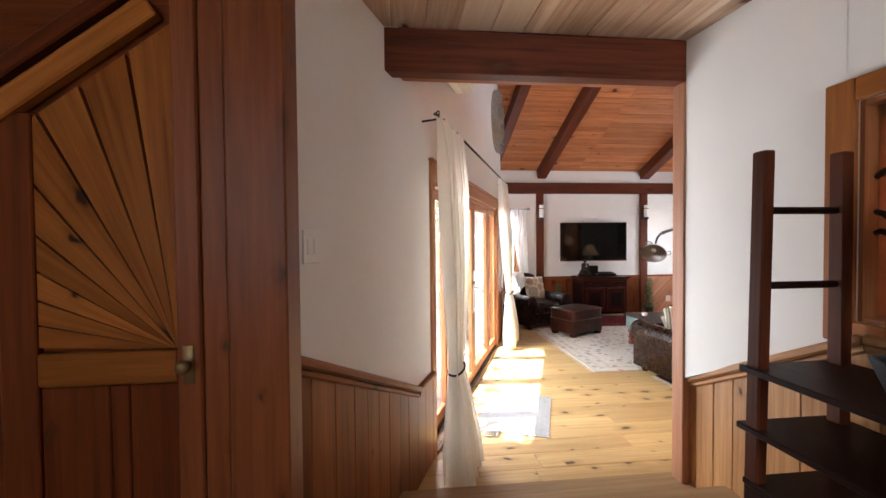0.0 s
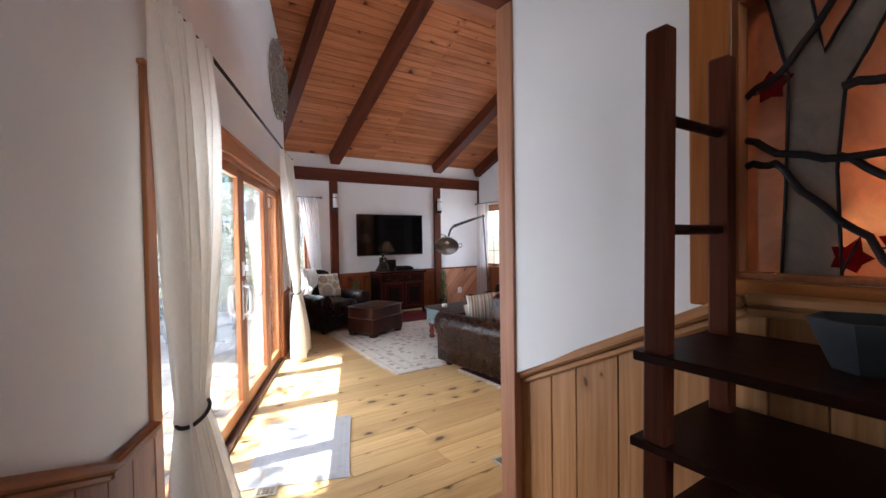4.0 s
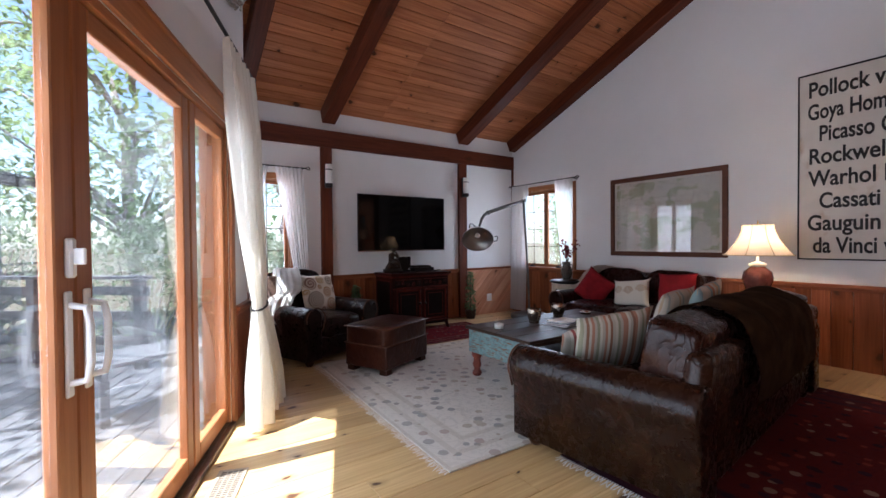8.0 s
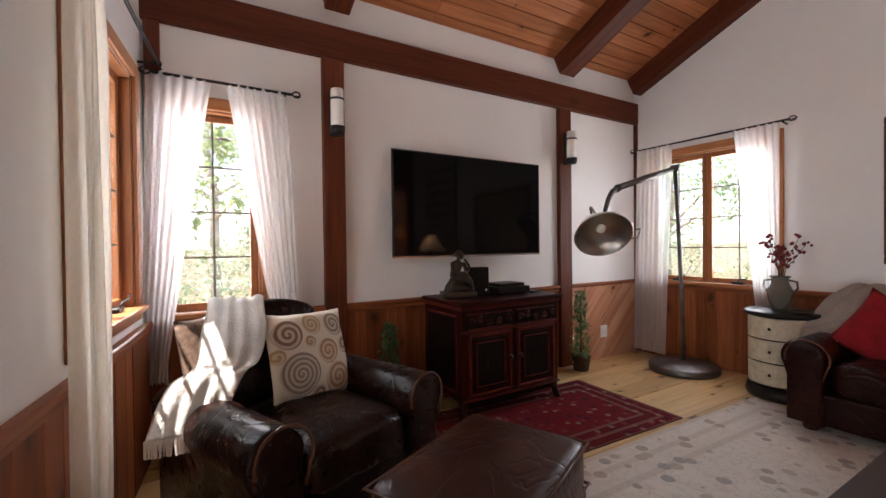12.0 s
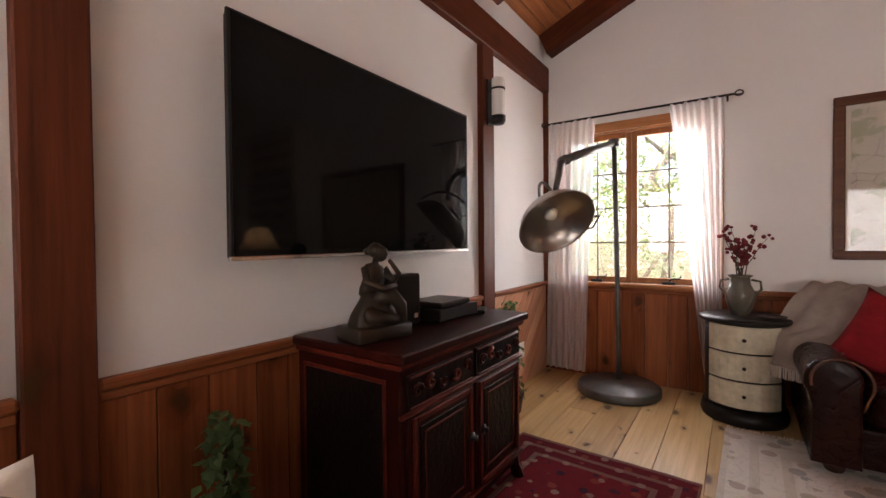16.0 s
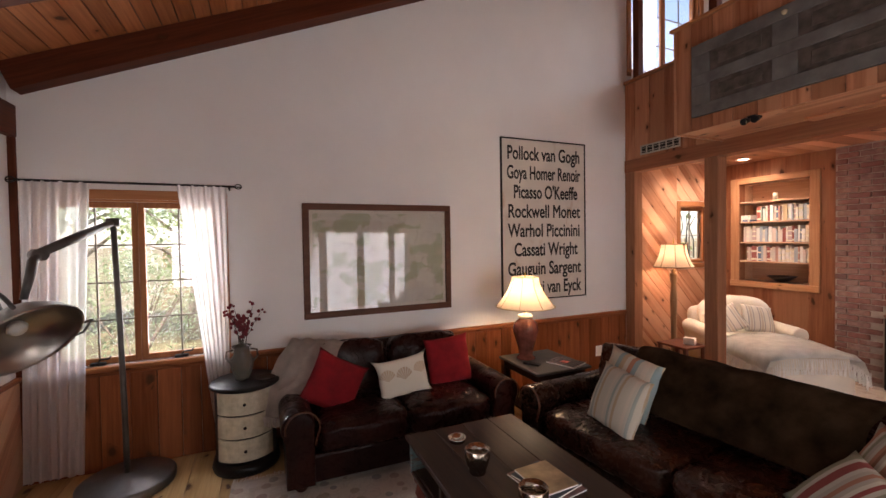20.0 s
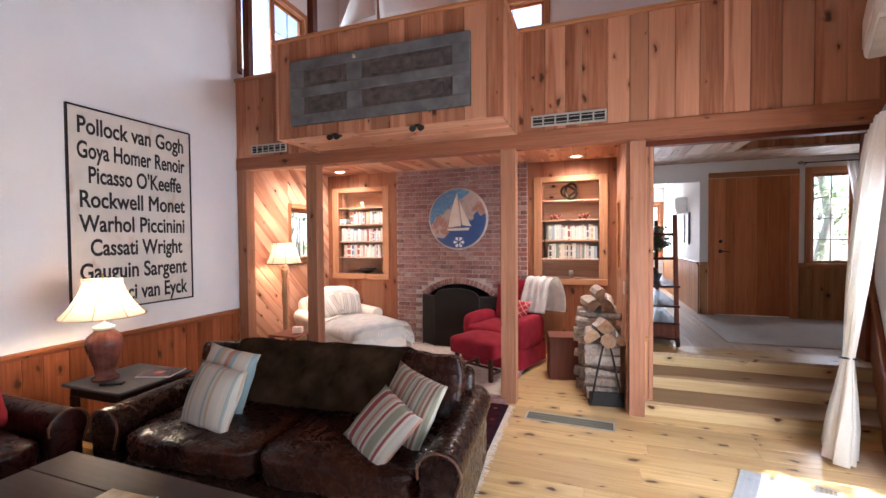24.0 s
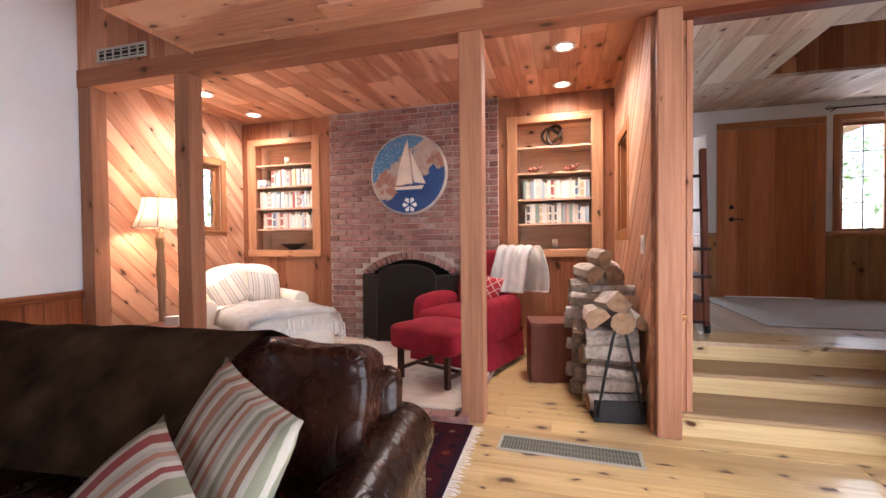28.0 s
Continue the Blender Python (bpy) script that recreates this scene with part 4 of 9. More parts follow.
SG_AMBER, SG_GREY, SG_RED = stained("amber_glass", (0.62, 0.36, 0.22), 0.4, 0.75), stained("grey_streaky_glass", (0.44, 0.41, 0.35), 0.5, 0.4), stained("ruby_glass", (0.34, 0.012, 0.02), 0.25, 0.5)
gx0, gx1, gz0, gz1 = a + 0.02, b - 0.02, lo + 0.02, hi - 0.02
bk = block("background_glass", SG_AMBER, sg, gx0, gx1, 0.062, 0.066, gz0, gz1, 0)
W, H = gx1 - gx0, gz1 - gz0


def gpt(u, v, y=0.05):
    return (gx0 + u * W, y, gz0 + v * H)


def glass_piece(name, pts, material, y=0.055):
    bm = bmesh.new()
    f = bm.faces.new([bm.verts.new(gpt(u, v, y)) for u, v in pts])
    r = bmesh.ops.extrude_face_region(bm, geom=[f])
    bmesh.ops.translate(bm, vec=(0, 0.004, 0), verts=[v for v in r["geom"] if isinstance(v, bmesh.types.BMVert)])
    bmesh.ops.recalc_face_normals(bm, faces=bm.faces)
    part(name, bm, material, sg)


glass_piece("trunk_glass", [(0.17, 0), (0.42, 0), (0.40, 0.35), (0.43, 0.62), (0.60, 0.85), (0.80, 1.0), (0.55, 1.0), (0.35, 0.75), (0.28, 1.0), (0.10, 1.0), (0.2, 0.7), (0.19, 0.35)], SG_GREY)
for pts, r in (([(0.0, 0.50), (0.2, 0.42), (0.5, 0.38), (0.8, 0.42), (1.0, 0.43)], 0.011), ([(0.42, 0.62), (0.65, 0.62), (0.85, 0.66), (1.0, 0.64)], 0.012), ([(0.0, 0.66), (0.2, 0.74), (0.42, 0.95), (0.46, 1.0)], 0.010), ([(0.40, 0.40), (0.62, 0.30), (0.85, 0.16), (1.0, 0.10)], 0.010), ([(0.14, 0.40), (0.30, 0.26), (0.52, 0.12), (0.62, 0.0)], 0.010), ([(0.6, 0.62), (0.75, 0.8), (0.92, 0.96), (1.0, 1.0)], 0.009), ([(0.0, 0.4), (0.15, 0.40)], 0.011), ([(0.17, 0), (0.19, 0.35), (0.2, 0.7), (0.10, 1.0)], 0.004), ([(0.42, 0), (0.40, 0.35), (0.43, 0.62), (0.60, 0.85), (0.80, 1.0)], 0.004), ([(0.28, 1.0), (0.35, 0.75), (0.55, 1.0)], 0.004)):
    smooth = []
    for k in range(len(pts) - 1):
        for s in range(4):
            q = s / 4
            smooth.append(gpt(pts[k][0] + (pts[k + 1][0] - pts[k][0]) * q, pts[k][1] + (pts[k + 1][1] - pts[k][1]) * q + 0.008 * math.sin(7 * (k + q)), 0.05))
    smooth.append(gpt(*pts[-1], 0.05))
    bar("lead_branch", smooth, r, LEAD, sg)
for pts in ([(0.17, 0), (0.19, 0.35), (0.2, 0.7), (0.10, 1.0)], [(0.42, 0), (0.40, 0.35), (0.43, 0.62), (0.60, 0.85), (0.80, 1.0)], [(0.28, 1.0), (0.35, 0.75), (0.55, 1.0)]):
    bar("lead_line", [gpt(u, v, 0.053) for u, v in pts], 0.004, LEAD, sg)
for u, v, s, rot in ((0.12, 0.68, 0.09, 20), (0.80, 0.66, 0.09, 60), (0.78, 0.27, 0.09, -30), (0.83, 0.20, 0.07, 80), (0.64, 0.10, 0.10, 10), (0.45, 0.06, 0.09, 70), (0.72, 0.05, 0.09, -60)):
    outline = []
    for k in range(10):
        q = radians(36 * k + rot)
        rr = s * (1.0 if k % 2 == 0 else 0.62) * (1.25 if k == 0 else 1)
        outline.append((u + rr * math.cos(q), v + rr * math.sin(q) * W / H))
    outline = [(min(max(x, 0.01), 0.99), min(max(z, 0.01), 0.99)) for x, z in outline]
    glass_piece("leaf_glass", outline, SG_RED, 0.048)
    bar("lead_vein", [gpt(u - s * 0.9 * math.cos(radians(rot)), v - s * 0.9 * math.sin(radians(rot)) * W / H, 0.046), gpt(u + s * math.cos(radians(rot)), v + s * math.sin(radians(rot)) * W / H, 0.046)], 0.003, LEAD, sg)

# ---- fireplace alcove ----
def brick_mat():
    m = mat("brick", (0.30, 0.10, 0.07), 0.85)
    n = N(m)
    r = n.random()
    c = n.coords((1, 1, 1), 19.0)
    v = n.noise(c, 14.0, 5.0, 0.65)
    col = n.ramp(r, [(0.0, (0.15, 0.070, 0.060)), (0.3, (0.27, 0.110, 0.085)), (0.6, (0.31, 0.145, 0.110)), (0.85, (0.24, 0.120, 0.105)), (1.0, (0.40, 0.25, 0.21))])
    dust = n.noise(c, 5.0, 3.0)
    col = n.mix(n.ramp(dust, [(0.45, 0.0), (0.75, 0.6)]), col, (0.44, 0.33, 0.29))
    n.color(n.mix(n.ramp(v, [(0.35, 0.5), (0.6, 0.0)]), col, (0.12, 0.05, 0.04)))
    n.bump(v, 0.6, 0.01)
    return m


BRICK = brick_mat()
MORTAR = plain("mortar", (0.40, 0.33, 0.28), 0.95, vary=0.2, scale=8, bump=0.5, bscale=80)
# black for the firebox soot, also for shade painted behind the wall grilles
SOOT_AND_SHADE = plain("soot_brick_and_shade", (0.02, 0.018, 0.016), 0.95, vary=0.4, bump=0.5)
fp = structure("fireplace", "brick chimney breast with an arched firebox", pose(0, ALC, 0))
FX0, FX1, ARX, ARW, ARZ, ARR = 3.41, 5.52, 4.46, 0.55, 0.144, 0.856


def in_arch(x, z, grow=0.0):
    d = abs(x - ARX)
    if d > ARW + grow:
        return False
    return z < ARZ or math.hypot(d, z - ARZ) < ARR + grow


mw = bmesh.new()
cells = 40
for k in range(cells):
    x0, x1 = FX0 + (FX1 - FX0) * k / cells, FX0 + (FX1 - FX0) * (k + 1) / cells
    xm = (x0 + x1) / 2
    d = abs(xm - ARX)
    z0 = ARZ + math.sqrt(ARR ** 2 - d ** 2) if d < ARW else 0.0
    add_box(mw, x0, x1, 0.0, 0.045, z0, 2.80)
part("mortar", mw, MORTAR, fp)
g = random.Random(3)
shared, rest, count = {}, bmesh.new(), 0
z, row = 0.005, 0
while z < 2.78:
    x = FX0 + (0.0 if row % 2 else -0.105)
    while x < FX1:
        xa, xb = max(x, FX0), min(x + 0.2, FX1)
        if xb - xa > 0.03 and not any(in_arch(q, z + 0.03, 0.09 if z > 0.76 else 0.0) for q in (xa + 0.01, (xa + xb) / 2, xb - 0.01)):
            w = round(xb - xa, 3)
            near = 0.9 < z + 0.03 < 2.3
            if near and count < 290:
                if w not in shared:
                    bm = bmesh.new()
                    add_box(bm, -w / 2, w / 2, 0, 0.03, 0, 0.058, 0.005)
                    shared[w] = bpy.data.meshes.new("brick")
                    bm.to_mesh(shared[w])
                    bm.free()
                    shared[w].materials.append(BRICK)
                ob = new("brick", shared[w])
                ob.parent = fp
                ob.matrix_basis = pose((xa + xb) / 2 + g.uniform(-0.002, 0.002), 0.025 + g.uniform(0, 0.005), z + g.uniform(-0.001, 0.001))
                count += 1
            else:
                bm = bmesh.new()
                add_box(bm, xa, xb, 0.025, 0.055 + g.uniform(0, 0.005), z, z + 0.058, 0.005)
                me = bpy.data.meshes.new("tmp")
                bm.to_mesh(me)
                bm.free()
                rest.from_mesh(me)
                bpy.data.meshes.remove(me)
        x += 0.21
    z, row = z + 0.068, row + 1


def brick_islands():
    m = BRICK.copy()
    for nd in list(m.node_tree.nodes):
        if nd.bl_idname == "ShaderNodeObjectInfo":
            geo = m.node_tree.nodes.new("ShaderNodeNewGeometry")
            for l in list(nd.outputs["Random"].links):
                m.node_tree.links.new(geo.outputs["Random Per Island"], l.to_socket)
    m.name = "brick_joined"
    return m


BRICK_J = brick_islands()
tagged(part("bricks", rest, BRICK_J, fp), "red bricks of the chimney", kind="stuff")
for k in range(19):
    q = radians(90 - 42 + 84 * (k + 0.5) / 19)
    bm = bmesh.new()
    add_box(bm, -0.029, 0.029, 0.02, 0.068, 0.0, 0.085, 0.005)
    part("arch_brick", bm, BRICK, fp, "", pose(ARX + ARR * math.cos(q), 0, ARZ + ARR * math.sin(q), 0, 90 - math.degrees(q), 0))
bm = bmesh.new()
add_box(bm, ARX - 0.66, ARX + 0.66, -0.62, -0.58, 0.0, 1.3)
add_box(bm, ARX - 0.66, ARX - 0.6, -0.58, -0.13, 0.0, 1.3)
add_box(bm, ARX + 0.6, ARX + 0.66, -0.58, -0.13, 0.0, 1.3)
add_box(bm, ARX - 0.66, ARX + 0.66, -0.62, -0.13, 1.3, 1.36)
add_box(bm, ARX - 0.66, ARX + 0.66, -0.62, 0.0, -0.05, 0.0)
part("firebox", bm, SOOT_AND_SHADE, fp, "soot-black firebox")
hearth = structure("hearth", "low brick hearth in front of the fireplace")
block("bed", MORTAR, hearth, 3.40, 6.2, ALC + 0.06, 2.92, 0.0, 0.035, 0)
for k in range(14):
    block("brick", BRICK, hearth, 3.40 + k * 0.2, 3.59 + k * 0.2, 2.83, 2.93, 0.0, 0.05, 0.005)
for k in range(10):
    block("brick", BRICK, hearth, 3.33, 3.43, 0.93 + k * 0.2, 1.12 + k * 0.2, 0.0, 0.05, 0.005)

# fire screen
MESHM = plain("screen_mesh", (0.016, 0.011, 0.008), 0.9, 0.0, bump=0.8, bscale=300)
fs = thing("fire_screen", "black three-fold mesh fire screen before the firebox", "fire screen", pose(4.43, 1.14, 0.05))
for x0, x1, rz, px in ((-0.35, 0.35, 0, 0), (0.004, 0.27, -28, 0.352), (-0.27, -0.004, 28, -0.352)):
    bm = bmesh.new()
    n = 12
    top = [(x0 + (x1 - x0) * k / n, 0.78 + (0.12 * math.sqrt(max(0, 1 - (2 * k / n - 1) ** 2)) if rz == 0 else 0)) for k in range(n + 1)]
    for (xa, za), (xb, zb) in zip(top, top[1:]):
        f = bm.faces.new([bm.verts.new(q) for q in ((xa, 0, 0.02), (xb, 0, 0.02), (xb, 0, zb), (xa, 0, za))])
    bmesh.ops.remove_doubles(bm, verts=bm.verts, dist=1e-4)
    bmesh.ops.solidify(bm, geom=bm.faces[:], thickness=0.006)
    pn = part("mesh_panel", bm, MESHM, fs, "", pose(px, 0, 0, 0, 0, rz))
    bm = bmesh.new()
    tube(bm, [(x0, 0, 0.0)] + [(x, 0, zz) for x, zz in top] + [(x1, 0, 0.0)], 0.011, 8)
    tube(bm, [(x0, 0, 0.03), (x1, 0, 0.03)], 0.009, 8)
    part("frame", bm, IRON, fs, "", pose(px, 0, 0, 0, 0, rz), True)

# medallion with a sail boat, hung on the bricks
md = thing("sailboat_medallion", "round enamelled plaque of a sailboat on the brick chimney", "wall decoration", pose(4.466, ALC + 0.06, 2.005, 0, 0, 180))
bm = bmesh.new()
lathe(bm, [(0, 0.03), (0.40, 0.028), (0.455, 0.035), (0.475, 0.02), (0.48, 0.0), (0, 0.0)], 48, pose(0, 0, 0, 90))


def medal_mat():
    m = mat("enamel_map", (0.5, 0.4, 0.3), 0.3)
    n = N(m)
    c = n.coords()
    v = n.noise(c, 5.0, 5.0, 0.6, 0.6)
    sep = n.node("SeparateXYZ")
    n.put(sep.inputs[0], c)
    x, z = sep.outputs[0], sep.outputs[2]
    wob = n.math("MULTIPLY", n.math("SUBTRACT", v, 0.5), 0.5)
    col = n.ramp(n.noise(c, 3.2, 4.0, 0.6, 0.8), [(0.36, (0.40, 0.27, 0.20)), (0.5, (0.46, 0.38, 0.31)), (0.56, (0.34, 0.15, 0.10)), (0.7, (0.42, 0.24, 0.17))])
    spots = n.node("TexVoronoi")
    n.put(spots.inputs["Vector"], c)
    spots.inputs["Scale"].default_value = 46.0
    mosaic = n.mix(n.math("LESS_THAN", spots.outputs["Distance"], 0.3), (0.07, 0.20, 0.36), (0.34, 0.44, 0.50))
    col = n.mix(n.math("GREATER_THAN", n.math("ADD", n.math("SUBTRACT", z, n.math("MULTIPLY", x, 0.75)), wob), 0.24), col, mosaic)
    col = n.mix(n.math("GREATER_THAN", n.math("ADD", n.math("SUBTRACT", n.math("MULTIPLY", x, 0.45), z), wob), 0.13), col, n.mix(v, (0.02, 0.045, 0.15), (0.04, 0.10, 0.26)))
    rr = n.math("SQRT", n.math("ADD", n.math("MULTIPLY", x, x), n.math("MULTIPLY", z, z)))
    n.color(n.mix(n.math("GREATER_THAN", rr, 0.452), col, n.mix(v, (0.30, 0.25, 0.21), (0.66, 0.62, 0.57))))
    return m


part("plate", bm, medal_mat(), md, "", None, True)
SAIL = plain("cream_enamel", (0.72, 0.64, 0.52), 0.4)
NAVY = plain("navy_enamel", (0.03, 0.08, 0.2), 0.4)


def flat(name, pts, y0, y1, material, parent, label=""):
    bm = bmesh.new()
    f = bm.faces.new([bm.verts.new((x, y0, zz)) for x, zz in pts])
    r = bmesh.ops.extrude_face_region(bm, geom=[f])
    bmesh.ops.translate(bm, vec=(0, y1 - y0, 0), verts=[v for v in r["geom"] if isinstance(v, bmesh.types.BMVert)])
    bmesh.ops.recalc_face_normals(bm, faces=bm.faces)
    return part(name, bm, material, parent, label)


flat("main_sail", [(0.0, 0.40), (0.02, 0.2), (0.06, -0.11), (-0.15, -0.13), (-0.10, 0.1), (-0.04, 0.3)], -0.045, -0.03, SAIL, md)
flat("jib_sail", [(0.03, 0.28), (0.12, 0.08), (0.22, -0.12), (0.08, -0.10)], -0.043, -0.03, SAIL, md)
flat("hull", [(-0.17, -0.15), (0.20, -0.14), (0.15, -0.20), (-0.12, -0.21)], -0.05, -0.03, SAIL, md)
flat("keel_stripe", [(-0.15, -0.185), (0.17, -0.18), (0.15, -0.205), (-0.12, -0.215)], -0.055, -0.048, NAVY, md)
for k in range(6):
    q = radians(60 * k)
    flat("flower_petal", [(0.02 + 0.02 * math.cos(q), -0.36 + 0.02 * math.sin(q)), (0.02 + 0.075 * math.cos(q - 0.35), -0.36 + 0.075 * math.sin(q - 0.35)), (0.02 + 0.09 * math.cos(q), -0.36 + 0.09 * math.sin(q)), (0.02 + 0.075 * math.cos(q + 0.35), -0.36 + 0.075 * math.sin(q + 0.35))], -0.043, -0.03, WHITE_PLASTIC, md)

# bookcases in the fireplace wall
SHELVES = (1.12, 1.40, 1.67, 1.96, 2.245)
NICHE = wood("niche_pine", (0.48, 0.28, 0.165), (0.66, 0.43, 0.28), "x", 0.45, knots=0.15, vary=0.2)
for lab, x0, x1 in (("left", 5.80, 6.66), ("right", 2.42, 3.20)):
    bc = structure("bookcase", "built-in pine bookcase with books on its shelves", pose(0, ALC, 0))
    for q in ((x0 - 0.115, x0, 1.03, 2.58), (x1, x1 + 0.115, 1.03, 2.58)):
        block("casing", FRAME_G, bc, q[0], q[1], 0.0, 0.025, q[2], q[3], 0.005)
    block("casing", FRAME_GX, bc, x0, x1, 0.0, 0.025, 2.50, 2.58, 0.005)
    block("casing", FRAME_GX, bc, x0 - 0.115, x1 + 0.115, 0.0, 0.04, 1.03, 1.115, 0.005)
    block("back", NICHE, bc, x0 - 0.02, x1 + 0.02, -0.32, -0.30, 1.09, 2.53, 0)
    for q in ((x0 - 0.02, x0), (x1, x1 + 0.02)):
        block("side", NICHE, bc, q[0], q[1], -0.30, -0.121, 1.09, 2.53, 0)
    block("top", NICHE, bc, x0, x1, -0.30, -0.121, 2.50, 2.53, 0)
    block("shelf", NICHE, bc, x0, x1, -0.30, 0.0, 1.09, 1.12, 0.003)
    for zz in SHELVES[1:]:
        block("shelf", NICHE, bc, x0 + 0.001, x1 - 0.001, -0.299, -0.01, zz - 0.022, zz, 0.003)


def book_mat():
    m = mat("book_cloth", (0.5, 0.4, 0.3), 0.55)
    n = N(m)
    r = n.random()
    col = n.ramp(r, [(0.0, (0.60, 0.55, 0.48)), (0.14, (0.72, 0.69, 0.63)), (0.24, (0.36, 0.10, 0.08)), (0.30, (0.52, 0.30, 0.24)), (0.37, (0.13, 0.19, 0.28)), (0.43, (0.38, 0.43, 0.47)), (0.50, (0.09, 0.075, 0.075)), (0.55, (0.62, 0.50, 0.42)), (0.62, (0.58, 0.45, 0.26)), (0.67, (0.76, 0.72, 0.66)), (0.80, (0.64, 0.63, 0.60)), (0.88, (0.28, 0.34, 0.28)), (0.92, (0.50, 0.37, 0.35)), (0.96, (0.68, 0.58, 0.48))])
    n.t.nodes[-1].color_ramp.interpolation = "CONSTANT"
    sep = n.node("SeparateXYZ")
    n.put(sep.inputs[0], n.coords())
    band = n.math("MULTIPLY", n.math("GREATER_THAN", n.math("SINE", n.math("MULTIPLY", sep.outputs[2], n.math("ADD", 40.0, n.math("MULTIPLY", r, 60.0)))), 0.75), n.math("GREATER_THAN", n.math("FRACT", n.math("MULTIPLY", r, 7.0)), 0.45))
    n.color(n.mix(band, col, (0.75, 0.68, 0.5)))
    return m


BOOK = book_mat()
book_meshes = {}


def book(x, y, z, w, h, d, tilt=0.0, flatlay=False):
    key = (round(w, 3), round(h, 2), round(d, 2))
    if key not in book_meshes:
        bm = bmesh.new()
        add_box(bm, -key[0] / 2, key[0] / 2, -key[2], 0, 0, key[1], 0.002)
        add_box(bm, -key[0] / 2 + 0.003, key[0] / 2 - 0.003, -key[2] - 0.001, -0.01, 0.003, key[1] - 0.003)
        book_meshes[key] = bpy.data.meshes.new("book")
        bm.to_mesh(book_meshes[key])
        bm.free()
        book_meshes[key].materials.append(BOOK)
    ob = new("book", book_meshes[key])
    ob.matrix_basis = pose(x, y, z, 0, tilt, 0) if not flatlay else pose(x, y, z, 0, 90, 0)
    return tagged(ob, "cloth or paper bound book standing on a bookcase shelf" if not flatlay else "book lying flat on a bookcase shelf", "book", "books in the bookcases")


g = random.Random(8)
for x0, x1, rows in ((5.81, 6.65, (1.40, 1.67, 1.96)), (2.43, 3.19, (1.40, 1.67))):
    for zz in rows:
        x = x0 + g.uniform(0.0, 0.02)
        stop = x1 - g.uniform(0.01, 0.04)
        while x < stop - 0.03:
            w = g.choice((0.018, 0.022, 0.027, 0.032, 0.038, 0.045))
            if zz == 1.96 and x > x0 + 0.62 and x < x1 - 0.2:
                for k in range(3):
                    book(x + 0.09, ALC - 0.03, zz + 0.015 + 0.031 * k, 0.03, 0.18, 0.15, 0, True)
                x += 0.2
                continue
            h = g.choice((0.17, 0.19, 0.20, 0.21, 0.22))
            book(x + w / 2, ALC - g.uniform(0.02, 0.05), zz + 0.001, w, h, g.choice((0.13, 0.15)), 0)
            x += w + 0.0015
BRONZE = plain("dark_bronze", (0.05, 0.035, 0.025), 0.45, 0.6, vary=0.3)
CANDLE = plain("cream_wax", (0.75, 0.66, 0.5), 0.6)
for x, zz in ((6.25, 2.246), (2.80, 1.121)):
    c = thing("candle", "short cream pillar candle on a shelf", "candle", pose(x, ALC - 0.1, zz))
    turned("wax", [(0, 0), (0.03, 0), (0.03, 0.10), (0.012, 0.103), (0, 0.098)], CANDLE, c)
    bar("wick", [(0, 0, 0.098), (0.002, 0, 0.112)], 0.002, IRON, c)
bowl = thing("bowl", "dark carved wooden bowl on the low shelf", "bowl", pose(6.18, ALC - 0.12, 1.121))
turned("body", [(0, 0), (0.06, 0.0), (0.07, 0.01), (0.13, 0.05), (0.17, 0.075), (0.16, 0.078), (0.11, 0.05), (0, 0.03)], BRONZE, bowl)
knot = thing("knot_sculpture", "dark knotted ring sculpture on the top shelf", "sculpture", pose(2.82, ALC - 0.1, 2.246))
bm = bmesh.new()
tube(bm, [((0.085 + 0.03 * math.cos(q * 3)) * math.cos(2 * q), 0.03 * math.sin(3 * q), 0.125 + (0.085 + 0.03 * math.cos(q * 3)) * math.sin(2 * q)) for q in (2 * math.pi * k / 60 for k in range(61))], 0.017, 8)
part("body", bm, BRONZE, knot, "", None, True)
for x in (2.62, 3.02):
    an = thing("carved_animal", "small carved reddish figurine on a shelf", "figurine", pose(x, ALC - 0.12, 1.961))
    bm = bmesh.new()
    for q, r in (((0, 0, 0.05), 0.035), ((0.05, 0, 0.045), 0.03), ((-0.05, 0, 0.06), 0.022), ((-0.07, 0, 0.08), 0.016)):
        bmesh.ops.create_icosphere(bm, subdivisions=2, radius=r, matrix=Matrix.Translation(q))
    for lx in (-0.03, 0.05):
        tube(bm, [(lx, 0.01, 0.04), (lx, 0.012, 0.0)], 0.01, 6)
        tube(bm, [(lx, -0.01, 0.04), (lx, -0.012, 0.0)], 0.01, 6)
    part("body", bm, plain("red_clay", (0.25, 0.08, 0.05), 0.6), an, "", None, True)

# ceiling spots in the alcove
GLOW = mat("lamp_glow", (1, 1, 1), 0.5)
GLOW.node_tree.nodes["Principled BSDF"].inputs["Emission Color"].default_value = (1.0, 0.82, 0.6, 1)
GLOW.node_tree.nodes["Principled BSDF"].inputs["Emission Strength"].default_value = 6.0
can = None
for x, y in ((2.70, 1.98), (2.72, 1.11), (6.40, 1.19), (6.38, 1.96)):
    if can is None:
        can = thing("recessed_light", "round white recessed ceiling light, lit", "ceiling light", pose(x, y, 2.80), "recessed lights in the alcove")
        turned("trim_ring", [(0.062, 0.0), (0.062, -0.004), (0.095, -0.006), (0.098, 0.0)], WHITE_PLASTIC, can, None, 28)
        turned("bulb", [(0, -0.003), (0.04, -0.003), (0.06, 0.0)], GLOW, can, None, 24, "glowing bulb")
    else:
        copy_thing(can, pose(x, y, 2.80))
